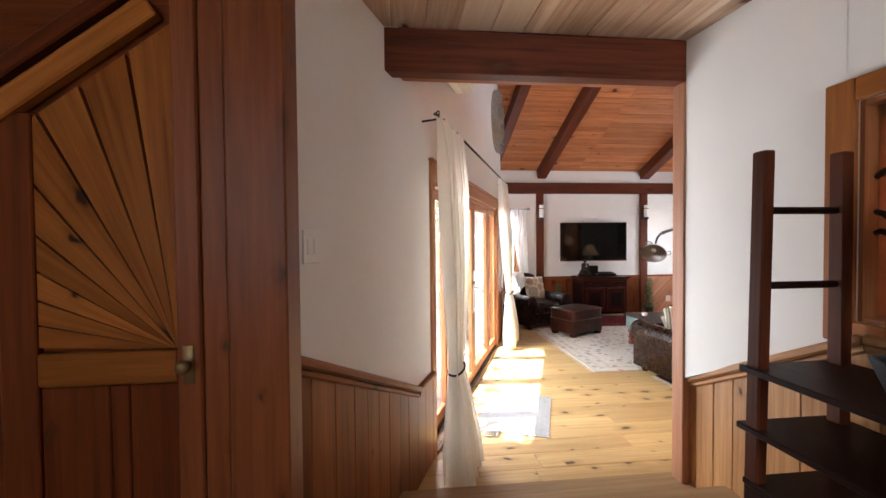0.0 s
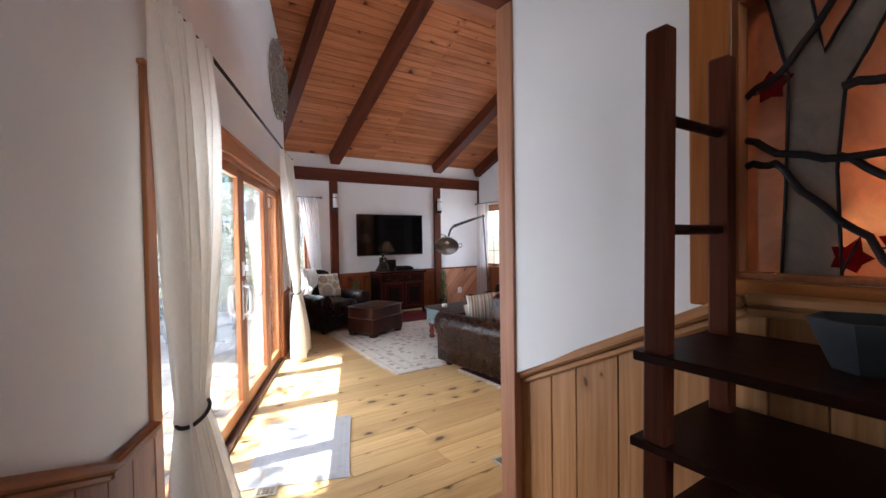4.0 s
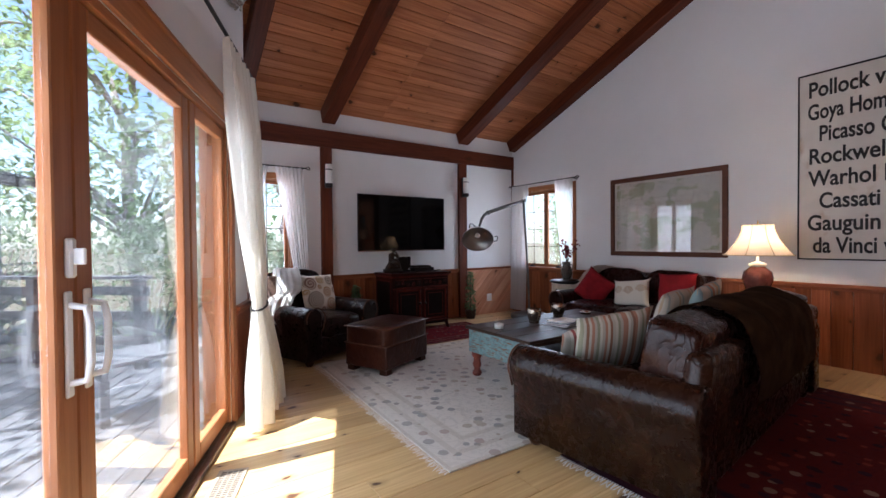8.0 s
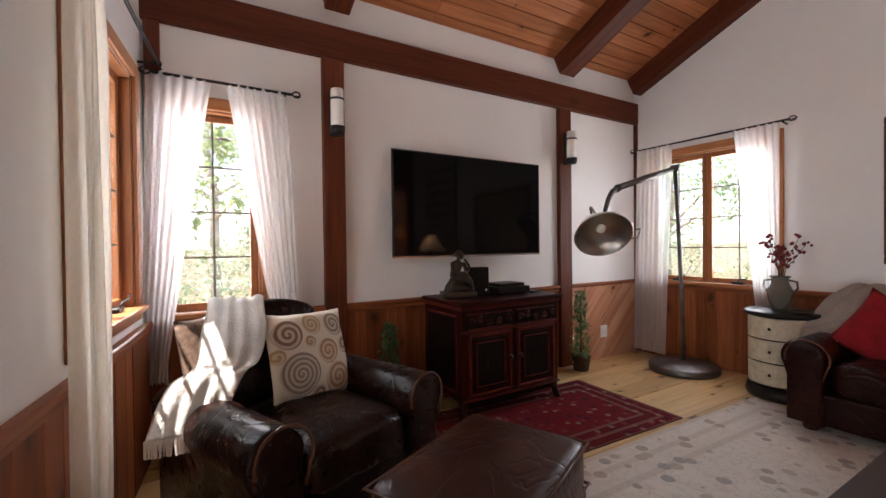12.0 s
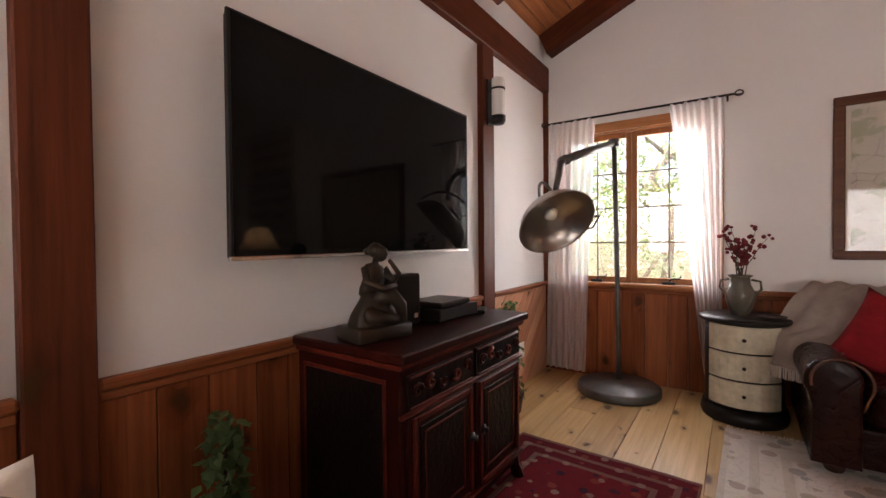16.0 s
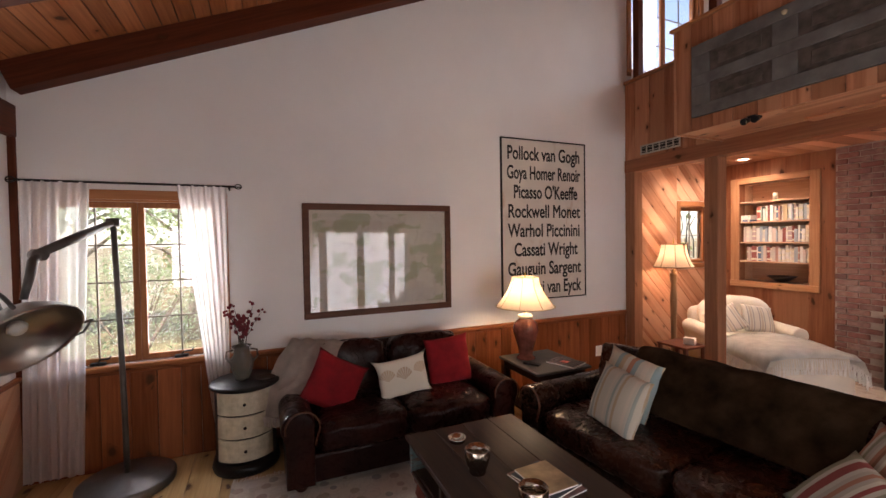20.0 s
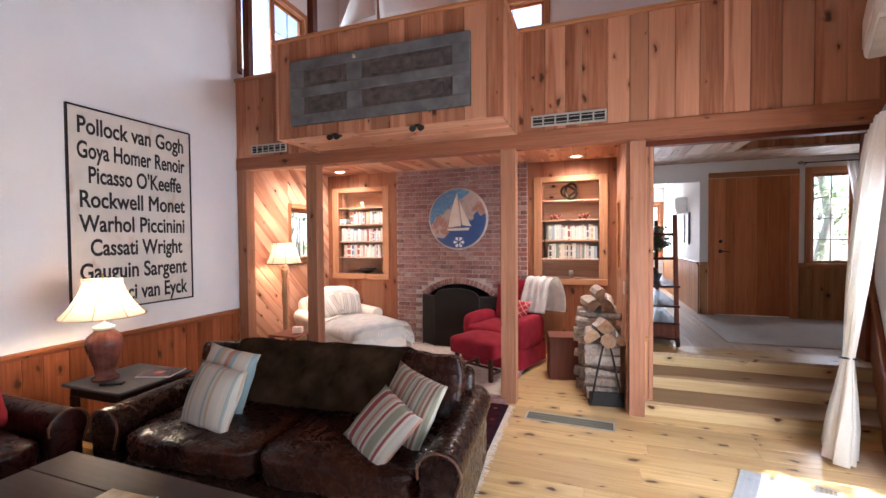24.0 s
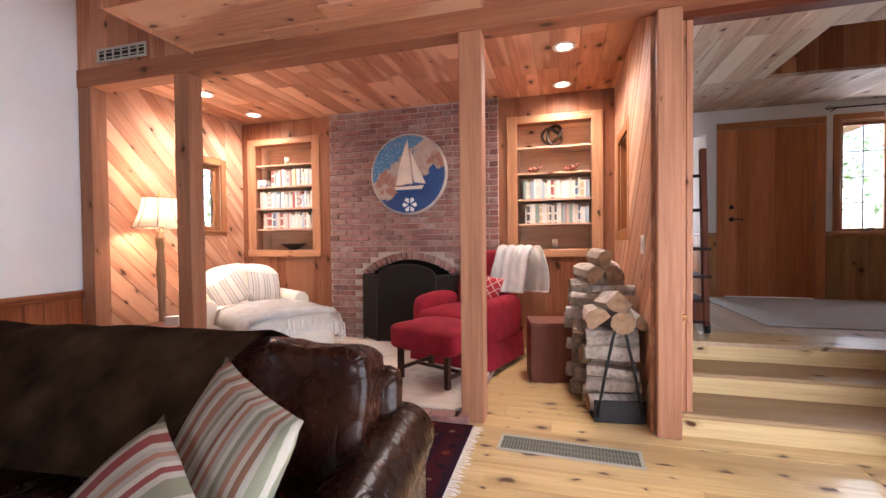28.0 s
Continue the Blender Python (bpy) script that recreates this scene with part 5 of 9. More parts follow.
for x, y in ((2.70, 1.98), (2.72, 1.11), (6.40, 1.19), (6.38, 1.96)):
    d = lamp("recessed_lamp", "SPOT", pose(x, y, 2.785), 27.0, (1.0, 0.86, 0.71))
    d.spot_size, d.spot_blend, d.shadow_soft_size = radians(160), 1.0, 0.12

# ---- the box that hangs in front of the loft, with the old grey door ----
lb = structure("loft_box", "pine boarded box projecting from the loft")
BX0, BX1, BY0, BY1, BZ0, BZ1 = 3.20, 5.58, 2.862, 3.58, 2.735, 3.71
g = random.Random(14)
x = BX0
while x < BX1 - 0.01:
    xe = min(x + g.uniform(0.14, 0.22), BX1)
    block("front_plank", CEDAR_Z, lb, x, xe - 0.003, BY1 - 0.02, BY1, BZ0, BZ1, 0.003)
    x = xe
for xs in (BX0, BX1 - 0.02):
    y = BY0
    while y < BY1 - 0.025:
        ye = min(y + 0.18, BY1 - 0.02)
        block("side_plank", CEDAR_Z, lb, xs, xs + 0.02, y, ye - 0.003, BZ0, BZ1, 0.003)
        y = ye
CEDAR_U = wood("box_underside_pine", (0.36, 0.145, 0.07), (0.58, 0.28, 0.155), "x", 0.45, knots=0.25, vary=0.35, sap=0.7)
y = BY0
while y < BY1 - 0.03:
    ye = min(y + 0.16, BY1 - 0.021)
    block("bottom_plank", CEDAR_U, lb, BX0 + 0.021, (BX0 + BX1) / 2 + g.uniform(-0.5, 0.5), y, ye - 0.003, BZ0, BZ0 + 0.02, 0.003)
    y = ye
block("bottom_plank", CEDAR_U, lb, BX0 + 0.021, BX1 - 0.021, BY0, BY1 - 0.021, BZ0 + 0.0205, BZ0 + 0.04, 0.003)
block("cap", TRIM, lb, BX0 - 0.02, BX1 + 0.02, BY0, BY1 + 0.03, BZ1, BZ1 + 0.03, 0.005)
GREYP = plain("worn_grey_paint", (0.13, 0.125, 0.12), 0.7, vary=0.35, scale=5, bump=0.4, bscale=40)
GREYD = plain("worn_grey_panel", (0.085, 0.07, 0.06), 0.7, vary=0.5, scale=9, bump=0.4, bscale=40)
gd = thing("old_door", "weathered grey panelled door hung sideways on the loft box", "door", pose(3.48, BY1 + 0.005, 2.845))
GW, GH = 1.88, 0.635
block("slab", GREYD, gd, 0, GW, 0, 0.03, 0, GH, 0.003)
for q in ((0, GW, 0, 0.10), (0, GW, GH - 0.10, GH), (0, GW, 0.27, 0.365)):
    block("rail", GREYP, gd, q[0], q[1], 0.03, 0.045, q[2], q[3], 0.004)
for q in ((0, 0.16), (1.05, 1.22), (GW - 0.17, GW)):
    for zz in ((0.10, 0.27), (0.365, GH - 0.10)):
        block("stile", GREYP, gd, q[0], q[1], 0.0305, 0.0445, zz[0], zz[1], 0.004)
for x0, x1 in ((0.24, 0.97), (1.29, 1.64)):
    for zz in ((0.135, 0.235), (0.40, GH - 0.135)):
        block("raised_panel", GREYD, gd, x0, x1, 0.03, 0.038, zz[0], zz[1], 0.006)
bm = bmesh.new()
lathe(bm, [(0, 0), (0.02, 0.004), (0.018, 0.015), (0, 0.017)], 14, pose(1.13, 0.045, 0.58, -90))
part("key_plate", bm, plain("pale_brass", (0.6, 0.55, 0.4), 0.5, 0.7), gd, "pale round key plate", None, True)
for x in (3.98, 4.86):
    fl = thing("spot_pair", "small black double spotlight under the loft box", "spotlight", pose(x, BY1 - 0.05, BZ0))
    block("mount", IRON, fl, -0.03, 0.03, -0.02, 0.08, -0.02, 0.0, 0.004)
    for sx in (-0.04, 0.04):
        turned("lamp_head", [(0, 0), (0.022, 0), (0.028, 0.05), (0.024, 0.052), (0, 0.045)], IRON, fl, pose(sx, 0.06, -0.03, -110, 0, 0), 14)
for x0, x1, tag in ((2.37, 3.07, 0), (6.05, 6.6, 1)):
    gv = thing("wall_vent", "pale metal air grille in the pine boarding", "vent", pose(0, 2.865, 0))
    VENTM = plain("vent_paint", (0.42, 0.39, 0.33), 0.5, 0.2)
    z0, z1 = 2.79, 2.905
    for q in ((x0, x1, z0, z0 + 0.018), (x0, x1, z1 - 0.018, z1), (x0, x0 + 0.018, z0 + 0.018, z1 - 0.018), (x1 - 0.018, x1, z0 + 0.018, z1 - 0.018)):
        block("frame", VENTM, gv, q[0], q[1], 0.0, 0.014, q[2], q[3], 0.002)
    # thin black sheet painted in for the shade behind the grille
    block("duct", SOOT_AND_SHADE, gv, x0 + 0.018, x1 - 0.018, 0.0, 0.003, z0 + 0.018, z1 - 0.018, 0)
    for k in range(1, 6):
        xm = x0 + (x1 - x0) * k / 6
        block("bar", VENTM, gv, xm - 0.008, xm + 0.008, 0.003, 0.012, z0 + 0.018, z1 - 0.018, 0.002)
    for k in range(1, 3):
        zm = z0 + (z1 - z0) * k / 3
        block("slat", VENTM, gv, x0 + 0.018, x1 - 0.018, 0.004, 0.01, zm - 0.003, zm + 0.003, 0)
for x in (5.69, 6.70):
    ps = structure("loft_post", "slim timber post of the loft")
    block("timber", BEAM_Z, ps, x, x + 0.09, 2.70, 2.79, 2.98, roof_z(2.8) + 0.05, 0.005)

# ---- leather seats ----
def leather(name, base, worn, wear=0.5, rough=0.34, folds=0.25, spec=0.24):
    m = mat(name, base, rough)
    n = N(m)
    c = n.coords((1, 1, 1), 9.0)
    big = n.noise(c, 3.2, 4.0, 0.6)
    fine = n.noise(c, 22.0, 4.0, 0.65, 0.8)
    col = n.mix(n.ramp(big, [(0.45, 0.0), (0.75, wear)]), base, worn)
    n.color(n.mix(n.ramp(fine, [(0.3, 0.3), (0.6, 0.0)]), col, tuple(v * 0.45 for v in base)))
    n.rough(n.math("ADD", rough - 0.1, n.math("MULTIPLY", fine, 0.22)))
    wrk = n.noise(n.coords((1.0, 1.0, 1.0), 17.0), 5.0, 2.0, 0.45, 1.2)
    fold = n.ramp(n.math("ABSOLUTE", n.math("SUBTRACT", wrk, 0.5)), [(0.0, 0.0), (0.045, 0.75), (0.13, 1.0)])
    n.bump(n.math("ADD", n.math("MULTIPLY", fine, 0.05), n.math("MULTIPLY", fold, folds)), 0.6, 0.012)
    n.b.inputs["Specular IOR Level"].default_value = spec
    return m


LEATHER = leather("worn_brown_leather", (0.011, 0.0038, 0.0023), (0.065, 0.024, 0.010), 0.55, 0.26)
LEATHER_W = leather("creased_brown_leather", (0.016, 0.0042, 0.0023), (0.080, 0.025, 0.011), 0.55, 0.26, 0.30)
LEATHER_RW = leather("creased_oxblood_leather", (0.016, 0.004, 0.003), (0.065, 0.016, 0.010), 0.55, 0.27, 0.35, 0.15)
LEATHER_D = leather("dark_brown_leather", (0.009, 0.0032, 0.0023), (0.04, 0.013, 0.008), 0.5, 0.28)
LEATHER_O = leather("red_brown_leather", (0.030, 0.0085, 0.005), (0.10, 0.032, 0.016), 0.7, 0.32)
LEATHER_R = leather("oxblood_leather", (0.014, 0.0035, 0.0026), (0.055, 0.013, 0.008), 0.55, 0.28, 0.25, 0.15)
PIPING = plain("leather_piping", (0.09, 0.035, 0.018), 0.4)
FOOT = wood("dark_foot_z", (0.03, 0.012, 0.008), (0.06, 0.025, 0.014), "z", 0.35)


def puff(w, d, h, seed=0.0, n=7, power=7.0, top=0.03, wrinkle=0.006, cuts=9):
    """A stuffed block of leather or cloth, its base at z = 0."""
    bm = bmesh.new()
    bmesh.ops.create_cube(bm, size=2.0)
    bmesh.ops.subdivide_edges(bm, edges=bm.edges[:], cuts=cuts, use_grid_fill=True)
    for v in bm.verts:
        u = v.co.copy()
        r = (abs(u.x) ** power + abs(u.y) ** power + abs(u.z) ** power) ** (1 / power)
        u /= r
        z = (u.z + 1) / 2 * h
        if u.z > 0:
            z += top * (1 - u.x ** 2) * (1 - u.y ** 2) * u.z
        p = Vector((u.x * w / 2, u.y * d / 2, z))
        q = noise.noise_vector(p * 7 + Vector((seed, seed * 2.1, 0))) * wrinkle + noise.noise_vector(p * 19 + Vector((seed, 0, seed))) * wrinkle * 0.5
        v.co = p + q
    return bm


def arm_bm(depth, h, w=0.19, roll=0.115):
    """A rolled arm along y; its roll leans to -x."""
    bm = bmesh.new()
    prof = [(w / 2, 0.07), (w / 2, h - roll * 1.25)]
    cx, cz = -0.015, h - roll
    for k in range(15):
        q = radians(-10 + 220 * k / 14)
        prof.append((cx + roll * math.cos(q), cz + roll * math.sin(q)))
    prof += [(-w / 2, h - roll * 2.1), (-w / 2, 0.07)]
    ny = 10
    rings = []
    for j in range(ny + 1):
        y = -depth / 2 + depth * j / ny
        rings.append([bm.verts.new((x, y, z)) for x, z in prof])
    for a, b in zip(rings, rings[1:]):
        for k in range(len(prof)):
            bm.faces.new((a[k], a[(k + 1) % len(prof)], b[(k + 1) % len(prof)], b[k]))
    f0, f1 = bm.faces.new(rings[0][::-1]), bm.faces.new(rings[-1])
    bmesh.ops.recalc_face_normals(bm, faces=bm.faces)
    bmesh.ops.bevel(bm, geom=list(f0.edges) + list(f1.edges), offset=0.018, segments=3, affect="EDGES", profile=0.5)
    for v in bm.verts:
        v.co += noise.noise_vector(v.co * 6) * 0.004
    return bm, prof


def sofa(name, label, category, m, width, depth, seats, leath, arm_h=0.60, back_h=0.86, cush=None, frame_h=None, over=0.0, thin=0.26):
    """A rolled-arm leather seat that faces -y."""
    t = thing(name, label, category, m)
    aw = 0.2
    inner = width - 2 * aw - 0.03
    block("base", leath, t, -width / 2 + 0.1, width / 2 - 0.1, -depth / 2 + 0.05, depth / 2 - 0.06, 0.07, 0.27, 0.02)
    for sx in (-1, 1):
        bm, prof = arm_bm(depth - 0.04, arm_h)
        if sx > 0:
            bmesh.ops.scale(bm, vec=(-1, 1, 1), verts=bm.verts)
            bmesh.ops.reverse_faces(bm, faces=bm.faces)
        a = part("arm", bm, leath, t, "", pose(sx * (width / 2 - 0.115), 0, 0), True)
        bm = bmesh.new()
        tube(bm, [((-sx) * -x if sx < 0 else -x, -(depth - 0.04) / 2 - 0.002, z) for x, z in prof[1:-1]], 0.007, 6)
        part("piping", bm, PIPING, a, "lighter leather piping", None, True)
    cw = inner / seats
    for k in range(seats):
        x = -inner / 2 + cw * (k + 0.5)
        part("seat_cushion", puff(cw - 0.006, depth - 0.22, 0.2, 3.1 * k + width, top=0.035, wrinkle=0.014, cuts=14), cush or leath, t, "", pose(x, -0.10, 0.265), True)
        bw, bx = cw - 0.004 + over, x + over / 2 * (1 if k else -1)
        part("back_cushion", puff(bw, thin, back_h - 0.42, 5.7 * k + width, top=0.02, wrinkle=0.014, power=13.0 if over else 4.5, cuts=14), cush or leath, t, "", pose(bx, depth / 2 - 0.14 - thin / 2, 0.43, -12, 0, 0), True)
    bm = bmesh.new()
    fh = frame_h or back_h - 0.03
    add_box(bm, -width / 2 + 0.17 - over, width / 2 - 0.17 + over, depth / 2 - 0.20, depth / 2 - 0.07, 0.07, fh, 0.05)
    for v in bm.verts:
        v.co.y += 0.07 * (v.co.z / fh) ** 1.5
    part("back_frame", bm, leath, t, "", None, True)
    for sx in (-1, 1):
        for sy in (-1, 1):
            turned("foot", [(0, 0), (0.03, 0), (0.045, 0.03), (0.04, 0.07), (0, 0.075)], FOOT, t, pose(sx * (width / 2 - 0.12), sy * (depth / 2 - 0.12), 0), 14)
    return t


sofa("sofa", "worn dark brown leather sofa with rolled arms", "sofa", pose(4.39, 4.73, 0.012, 0, 0, 185), 2.46, 1.10, 2, LEATHER, back_h=0.84, cush=LEATHER_W, frame_h=0.74, over=0.07)
sofa("loveseat", "oxblood leather loveseat with rolled arms against the wall", "sofa", pose(6.20, 6.22, 0.0, 0, 0, -90), 1.86, 1.0, 2, LEATHER_R, back_h=0.87, cush=LEATHER_RW)
sofa("armchair", "dark brown leather club armchair beside the window", "armchair", pose(2.84, 8.03, 0.0, 0, 0, 20.7), 1.0, 0.94, 1, LEATHER_D, back_h=0.92, thin=0.17)
ot = thing("ottoman", "square brown leather ottoman with stitched edges", "ottoman", pose(3.28, 7.13, 0.012, 0, 0, 25))
bm = bmesh.new()
add_box(bm, -0.35, 0.35, -0.255, 0.255, 0.05, 0.27, 0.015)
part("body", bm, LEATHER_O, ot)
part("cushion", puff(0.715, 0.525, 0.19, 2.0, power=12, top=0.02, wrinkle=0.004), LEATHER_O, ot, "worn brown leather top", pose(0, 0, 0.26), True)
bm = bmesh.new()
for zz in (0.275, 0.435):
    tube(bm, [(-0.355, -0.26, zz), (0.355, -0.26, zz), (0.355, 0.26, zz), (-0.355, 0.26, zz), (-0.355, -0.26, zz)], 0.006, 6)
part("piping", bm, PIPING, ot, "worn leather piping", None, True)
for sx in (-1, 1):
    for sy in (-1, 1):
        block("foot", FOOT, ot, sx * 0.29 - 0.045, sx * 0.29 + 0.045, sy * 0.2 - 0.045, sy * 0.2 + 0.045, 0.0, 0.06, 0.006)


# ---- cushions and throws ----
def striped(name, cols, axis=0, width=0.4, rough=0.9):
    m = mat(name, cols[0], rough, specular_ior_level=0.08)
    n = N(m)
    c = n.coords()
    sep = n.node("SeparateXYZ")
    n.put(sep.inputs[0], c)
    u = n.math("FRACT", n.math("MULTIPLY_ADD", sep.outputs[axis], 1.0 / width))
    n.t.nodes[-2].inputs[2].default_value = 0.5
    col = n.ramp(u, [(k / len(cols), q) for k, q in enumerate(cols)])
    n.t.nodes[-1].color_ramp.interpolation = "CONSTANT"
    weave = n.noise(n.coords((1, 1, 1)), 220.0, 2.0)
    n.color(n.mix(n.math("MULTIPLY", weave, 0.25), col, tuple(v * 0.6 for v in cols[0])))
    n.bump(weave, 0.4, 0.003)
    return m


CREAM_C, SAGE, BROWN_C, BLUE_C, TAN_C = (0.50, 0.45, 0.37), (0.22, 0.215, 0.145), (0.20, 0.095, 0.055), (0.24, 0.32, 0.32), (0.43, 0.31, 0.20)
GREIGE, TERRA, REDD, STONE = (0.36, 0.32, 0.265), (0.34, 0.155, 0.10), (0.23, 0.045, 0.042), (0.44, 0.39, 0.32)
STR_A = striped("striped_red_green", [GREIGE, SAGE, SAGE, SAGE, STONE, REDD, REDD, STONE, GREIGE, TERRA, GREIGE, CREAM_C, REDD, STONE, SAGE, SAGE, SAGE, STONE, REDD, CREAM_C, GREIGE, GREIGE, TERRA, STONE], 0, 0.44)
STR_B = striped("striped_warm", [GREIGE, TERRA, TERRA, STONE, SAGE, GREIGE, STONE, TERRA, BROWN_C, GREIGE, CREAM_C, TERRA, TERRA, GREIGE, SAGE, STONE, GREIGE, BROWN_C, STONE, TERRA, GREIGE, CREAM_C, SAGE, GREIGE, TERRA, STONE, BROWN_C, GREIGE, SAGE, STONE], 0, 0.46)
STR_C = striped("striped_pale", [CREAM_C, CREAM_C, (0.55, 0.47, 0.38), CREAM_C, (0.3, 0.33, 0.30), CREAM_C, TAN_C, CREAM_C], 0, 0.16)
STR_D = striped("striped_blue", [CREAM_C, BLUE_C, TAN_C, CREAM_C, (0.4, 0.17, 0.1), BLUE_C, CREAM_C, (0.55, 0.47, 0.38)], 0, 0.28)
TICK_P, TICK_G, TICK_T = (0.66, 0.61, 0.54), (0.33, 0.32, 0.31), (0.52, 0.45, 0.37)
STR_E = striped("ticking_stripe", [TICK_P, TICK_P, TICK_P, TICK_G, TICK_P, TICK_T, TICK_T, TICK_P, TICK_G, TICK_P, TICK_P], 0, 0.13)
RED_KNIT = plain("red_woven_cloth", (0.22, 0.008, 0.012), 0.95, vary=0.2, scale=12, bump=0.8, bscale=120)
IVORY = plain("ivory_knit", (0.80, 0.78, 0.74), 0.95, vary=0.1, scale=10, bump=0.8, bscale=90)


def spots(name, base, ink, centres, fan):
    """Printed shells: ringed or fanned spots at given places of the cushion's face."""
    m = mat(name, base, 0.9)
    n = N(m)
    sep = n.node("SeparateXYZ")
    n.put(sep.inputs[0], n.coords())
    col = None
    for k, (cx, cz, r) in enumerate(centres):
        dx, dz = n.math("SUBTRACT", sep.outputs[0], cx), n.math("SUBTRACT", sep.outputs[2], cz)
        d = n.math("SQRT", n.math("ADD", n.math("MULTIPLY", dx, dx), n.math("MULTIPLY", dz, dz)))
        inside = n.math("LESS_THAN", d, r)
        if fan:
            inside = n.math("MULTIPLY", inside, n.math("GREATER_THAN", n.math("ADD", dz, r * 0.45), n.math("MULTIPLY", n.math("ABSOLUTE", dx), 0.55)))
            lines = n.math("SINE", n.math("MULTIPLY", n.math("ARCTAN2", dx, n.math("ADD", dz, r * 0.6)), 26.0))
        else:
            lines = n.math("SINE", n.math("ADD", n.math("MULTIPLY", d, 260.0 - 30 * (k % 3)), n.math("ARCTAN2", dz, dx)))
        q = ink[k % len(ink)]
        col = n.mix(n.math("MULTIPLY", inside, n.math("ADD", 0.35, n.math("MULTIPLY", n.math("GREATER_THAN", lines, 0.0), 0.55))), col if col is not None else base, q)
    n.color(col)
    n.bump(n.noise(n.coords(), 200.0, 2.0), 0.3, 0.003)
    return m


SHELL_F = spots("shell_print", (0.66, 0.60, 0.50), [(0.45, 0.32, 0.20), (0.40, 0.27, 0.17), (0.48, 0.33, 0.2)], [(-0.14, 0.02, 0.065), (0.0, 0.01, 0.07), (0.15, 0.03, 0.065)], True)
SHELL_R = spots("spiral_print", (0.66, 0.60, 0.50), [(0.20, 0.16, 0.12), (0.33, 0.18, 0.07), (0.17, 0.07, 0.045), (0.4, 0.26, 0.1)], [(-0.10, -0.09, 0.105), (0.07, 0.0, 0.065), (-0.14, 0.11, 0.075), (0.0, 0.15, 0.055), (0.14, 0.14, 0.065), (0.12, -0.14, 0.08), (0.0, -0.20, 0.04), (-0.20, 0.01, 0.035), (0.19, 0.02, 0.045), (-0.03, 0.06, 0.03)], False)


def lying(c, across, up):
    """A place for a cushion: its middle, the way its lower edge runs, and roughly the way its side runs."""
    x = Vector(across).normalized()
    y = Vector(up).cross(x).normalized()
    z = x.cross(y)
    m = Matrix((x, y, z)).transposed().to_4x4()
    m.translation = c
    return m


def cushion(label, m, material, w=0.45, h=0.42, d=0.15, group="", sag=0.06):
    t = thing("cushion", label, "cushion", m, group)
    bm = pillow_bm(w, h, d, sag=sag)
    rough_up(bm, 0.006, 9.0, w * 31 + h)
    part("cover", bm, material, t, "", None, True)
    return t


# on the sofa (faces north)
M_SOFA = pose(4.39, 4.73, 0, 0, 0, 5) @ pose(-4.34, -4.58, 0)
cushion("pale striped cotton cushion leaning on the sofa arm", M_SOFA @ pose(4.82, 4.86, 0.665, -22, 5, 172), STR_C, 0.43, 0.42)
cushion("blue and tan striped cushion behind a pale one", M_SOFA @ pose(4.90, 4.66, 0.715, -18, 8, 178), STR_D, 0.44, 0.44)
cushion("red and green striped cushion leaning in the sofa corner", lying((3.64, 4.97, 0.605), (-0.32, 0.18, -0.10), (-0.10, -0.21, 0.25)), STR_A, 0.40, 0.38, 0.13)
cushion("warm brown striped cushion leaning on the sofa arm", lying((3.57, 4.76, 0.645), (-0.88, 0.46, -0.13), (-0.32, -0.35, 0.88)), STR_B, 0.47, 0.46, 0.14)
# on the loveseat (faces west)
cushion("deep red woven cushion tilted against the throw", pose(6.14, 6.74, 0.63, -20.0, 30, -90), RED_KNIT, 0.46, 0.44, sag=0.1)
cushion("cream cushion printed with scallop shells", pose(6.10, 6.18, 0.62, -14.0, -7, -90), SHELL_F, 0.50, 0.36, sag=0.2)
cushion("deep red woven cushion standing on the loveseat", pose(6.22, 5.70, 0.67, -12.0, -4, -90), RED_KNIT, 0.44, 0.44, sag=0.08)
# on the armchair
cushion("cream cushion printed with spiral sea shells", pose(2.90, 8.16, 0.67, -18, 3, 22), SHELL_R, 0.47, 0.46)
cushion("brown patterned cushion at the armchair's side", pose(2.47, 8.26, 0.72, -14.0, 0, 45), plain("brown_tapestry", (0.17, 0.11, 0.08), 0.95, vary=0.6, scale=22, bump=0.5, bscale=120), 0.38, 0.38)


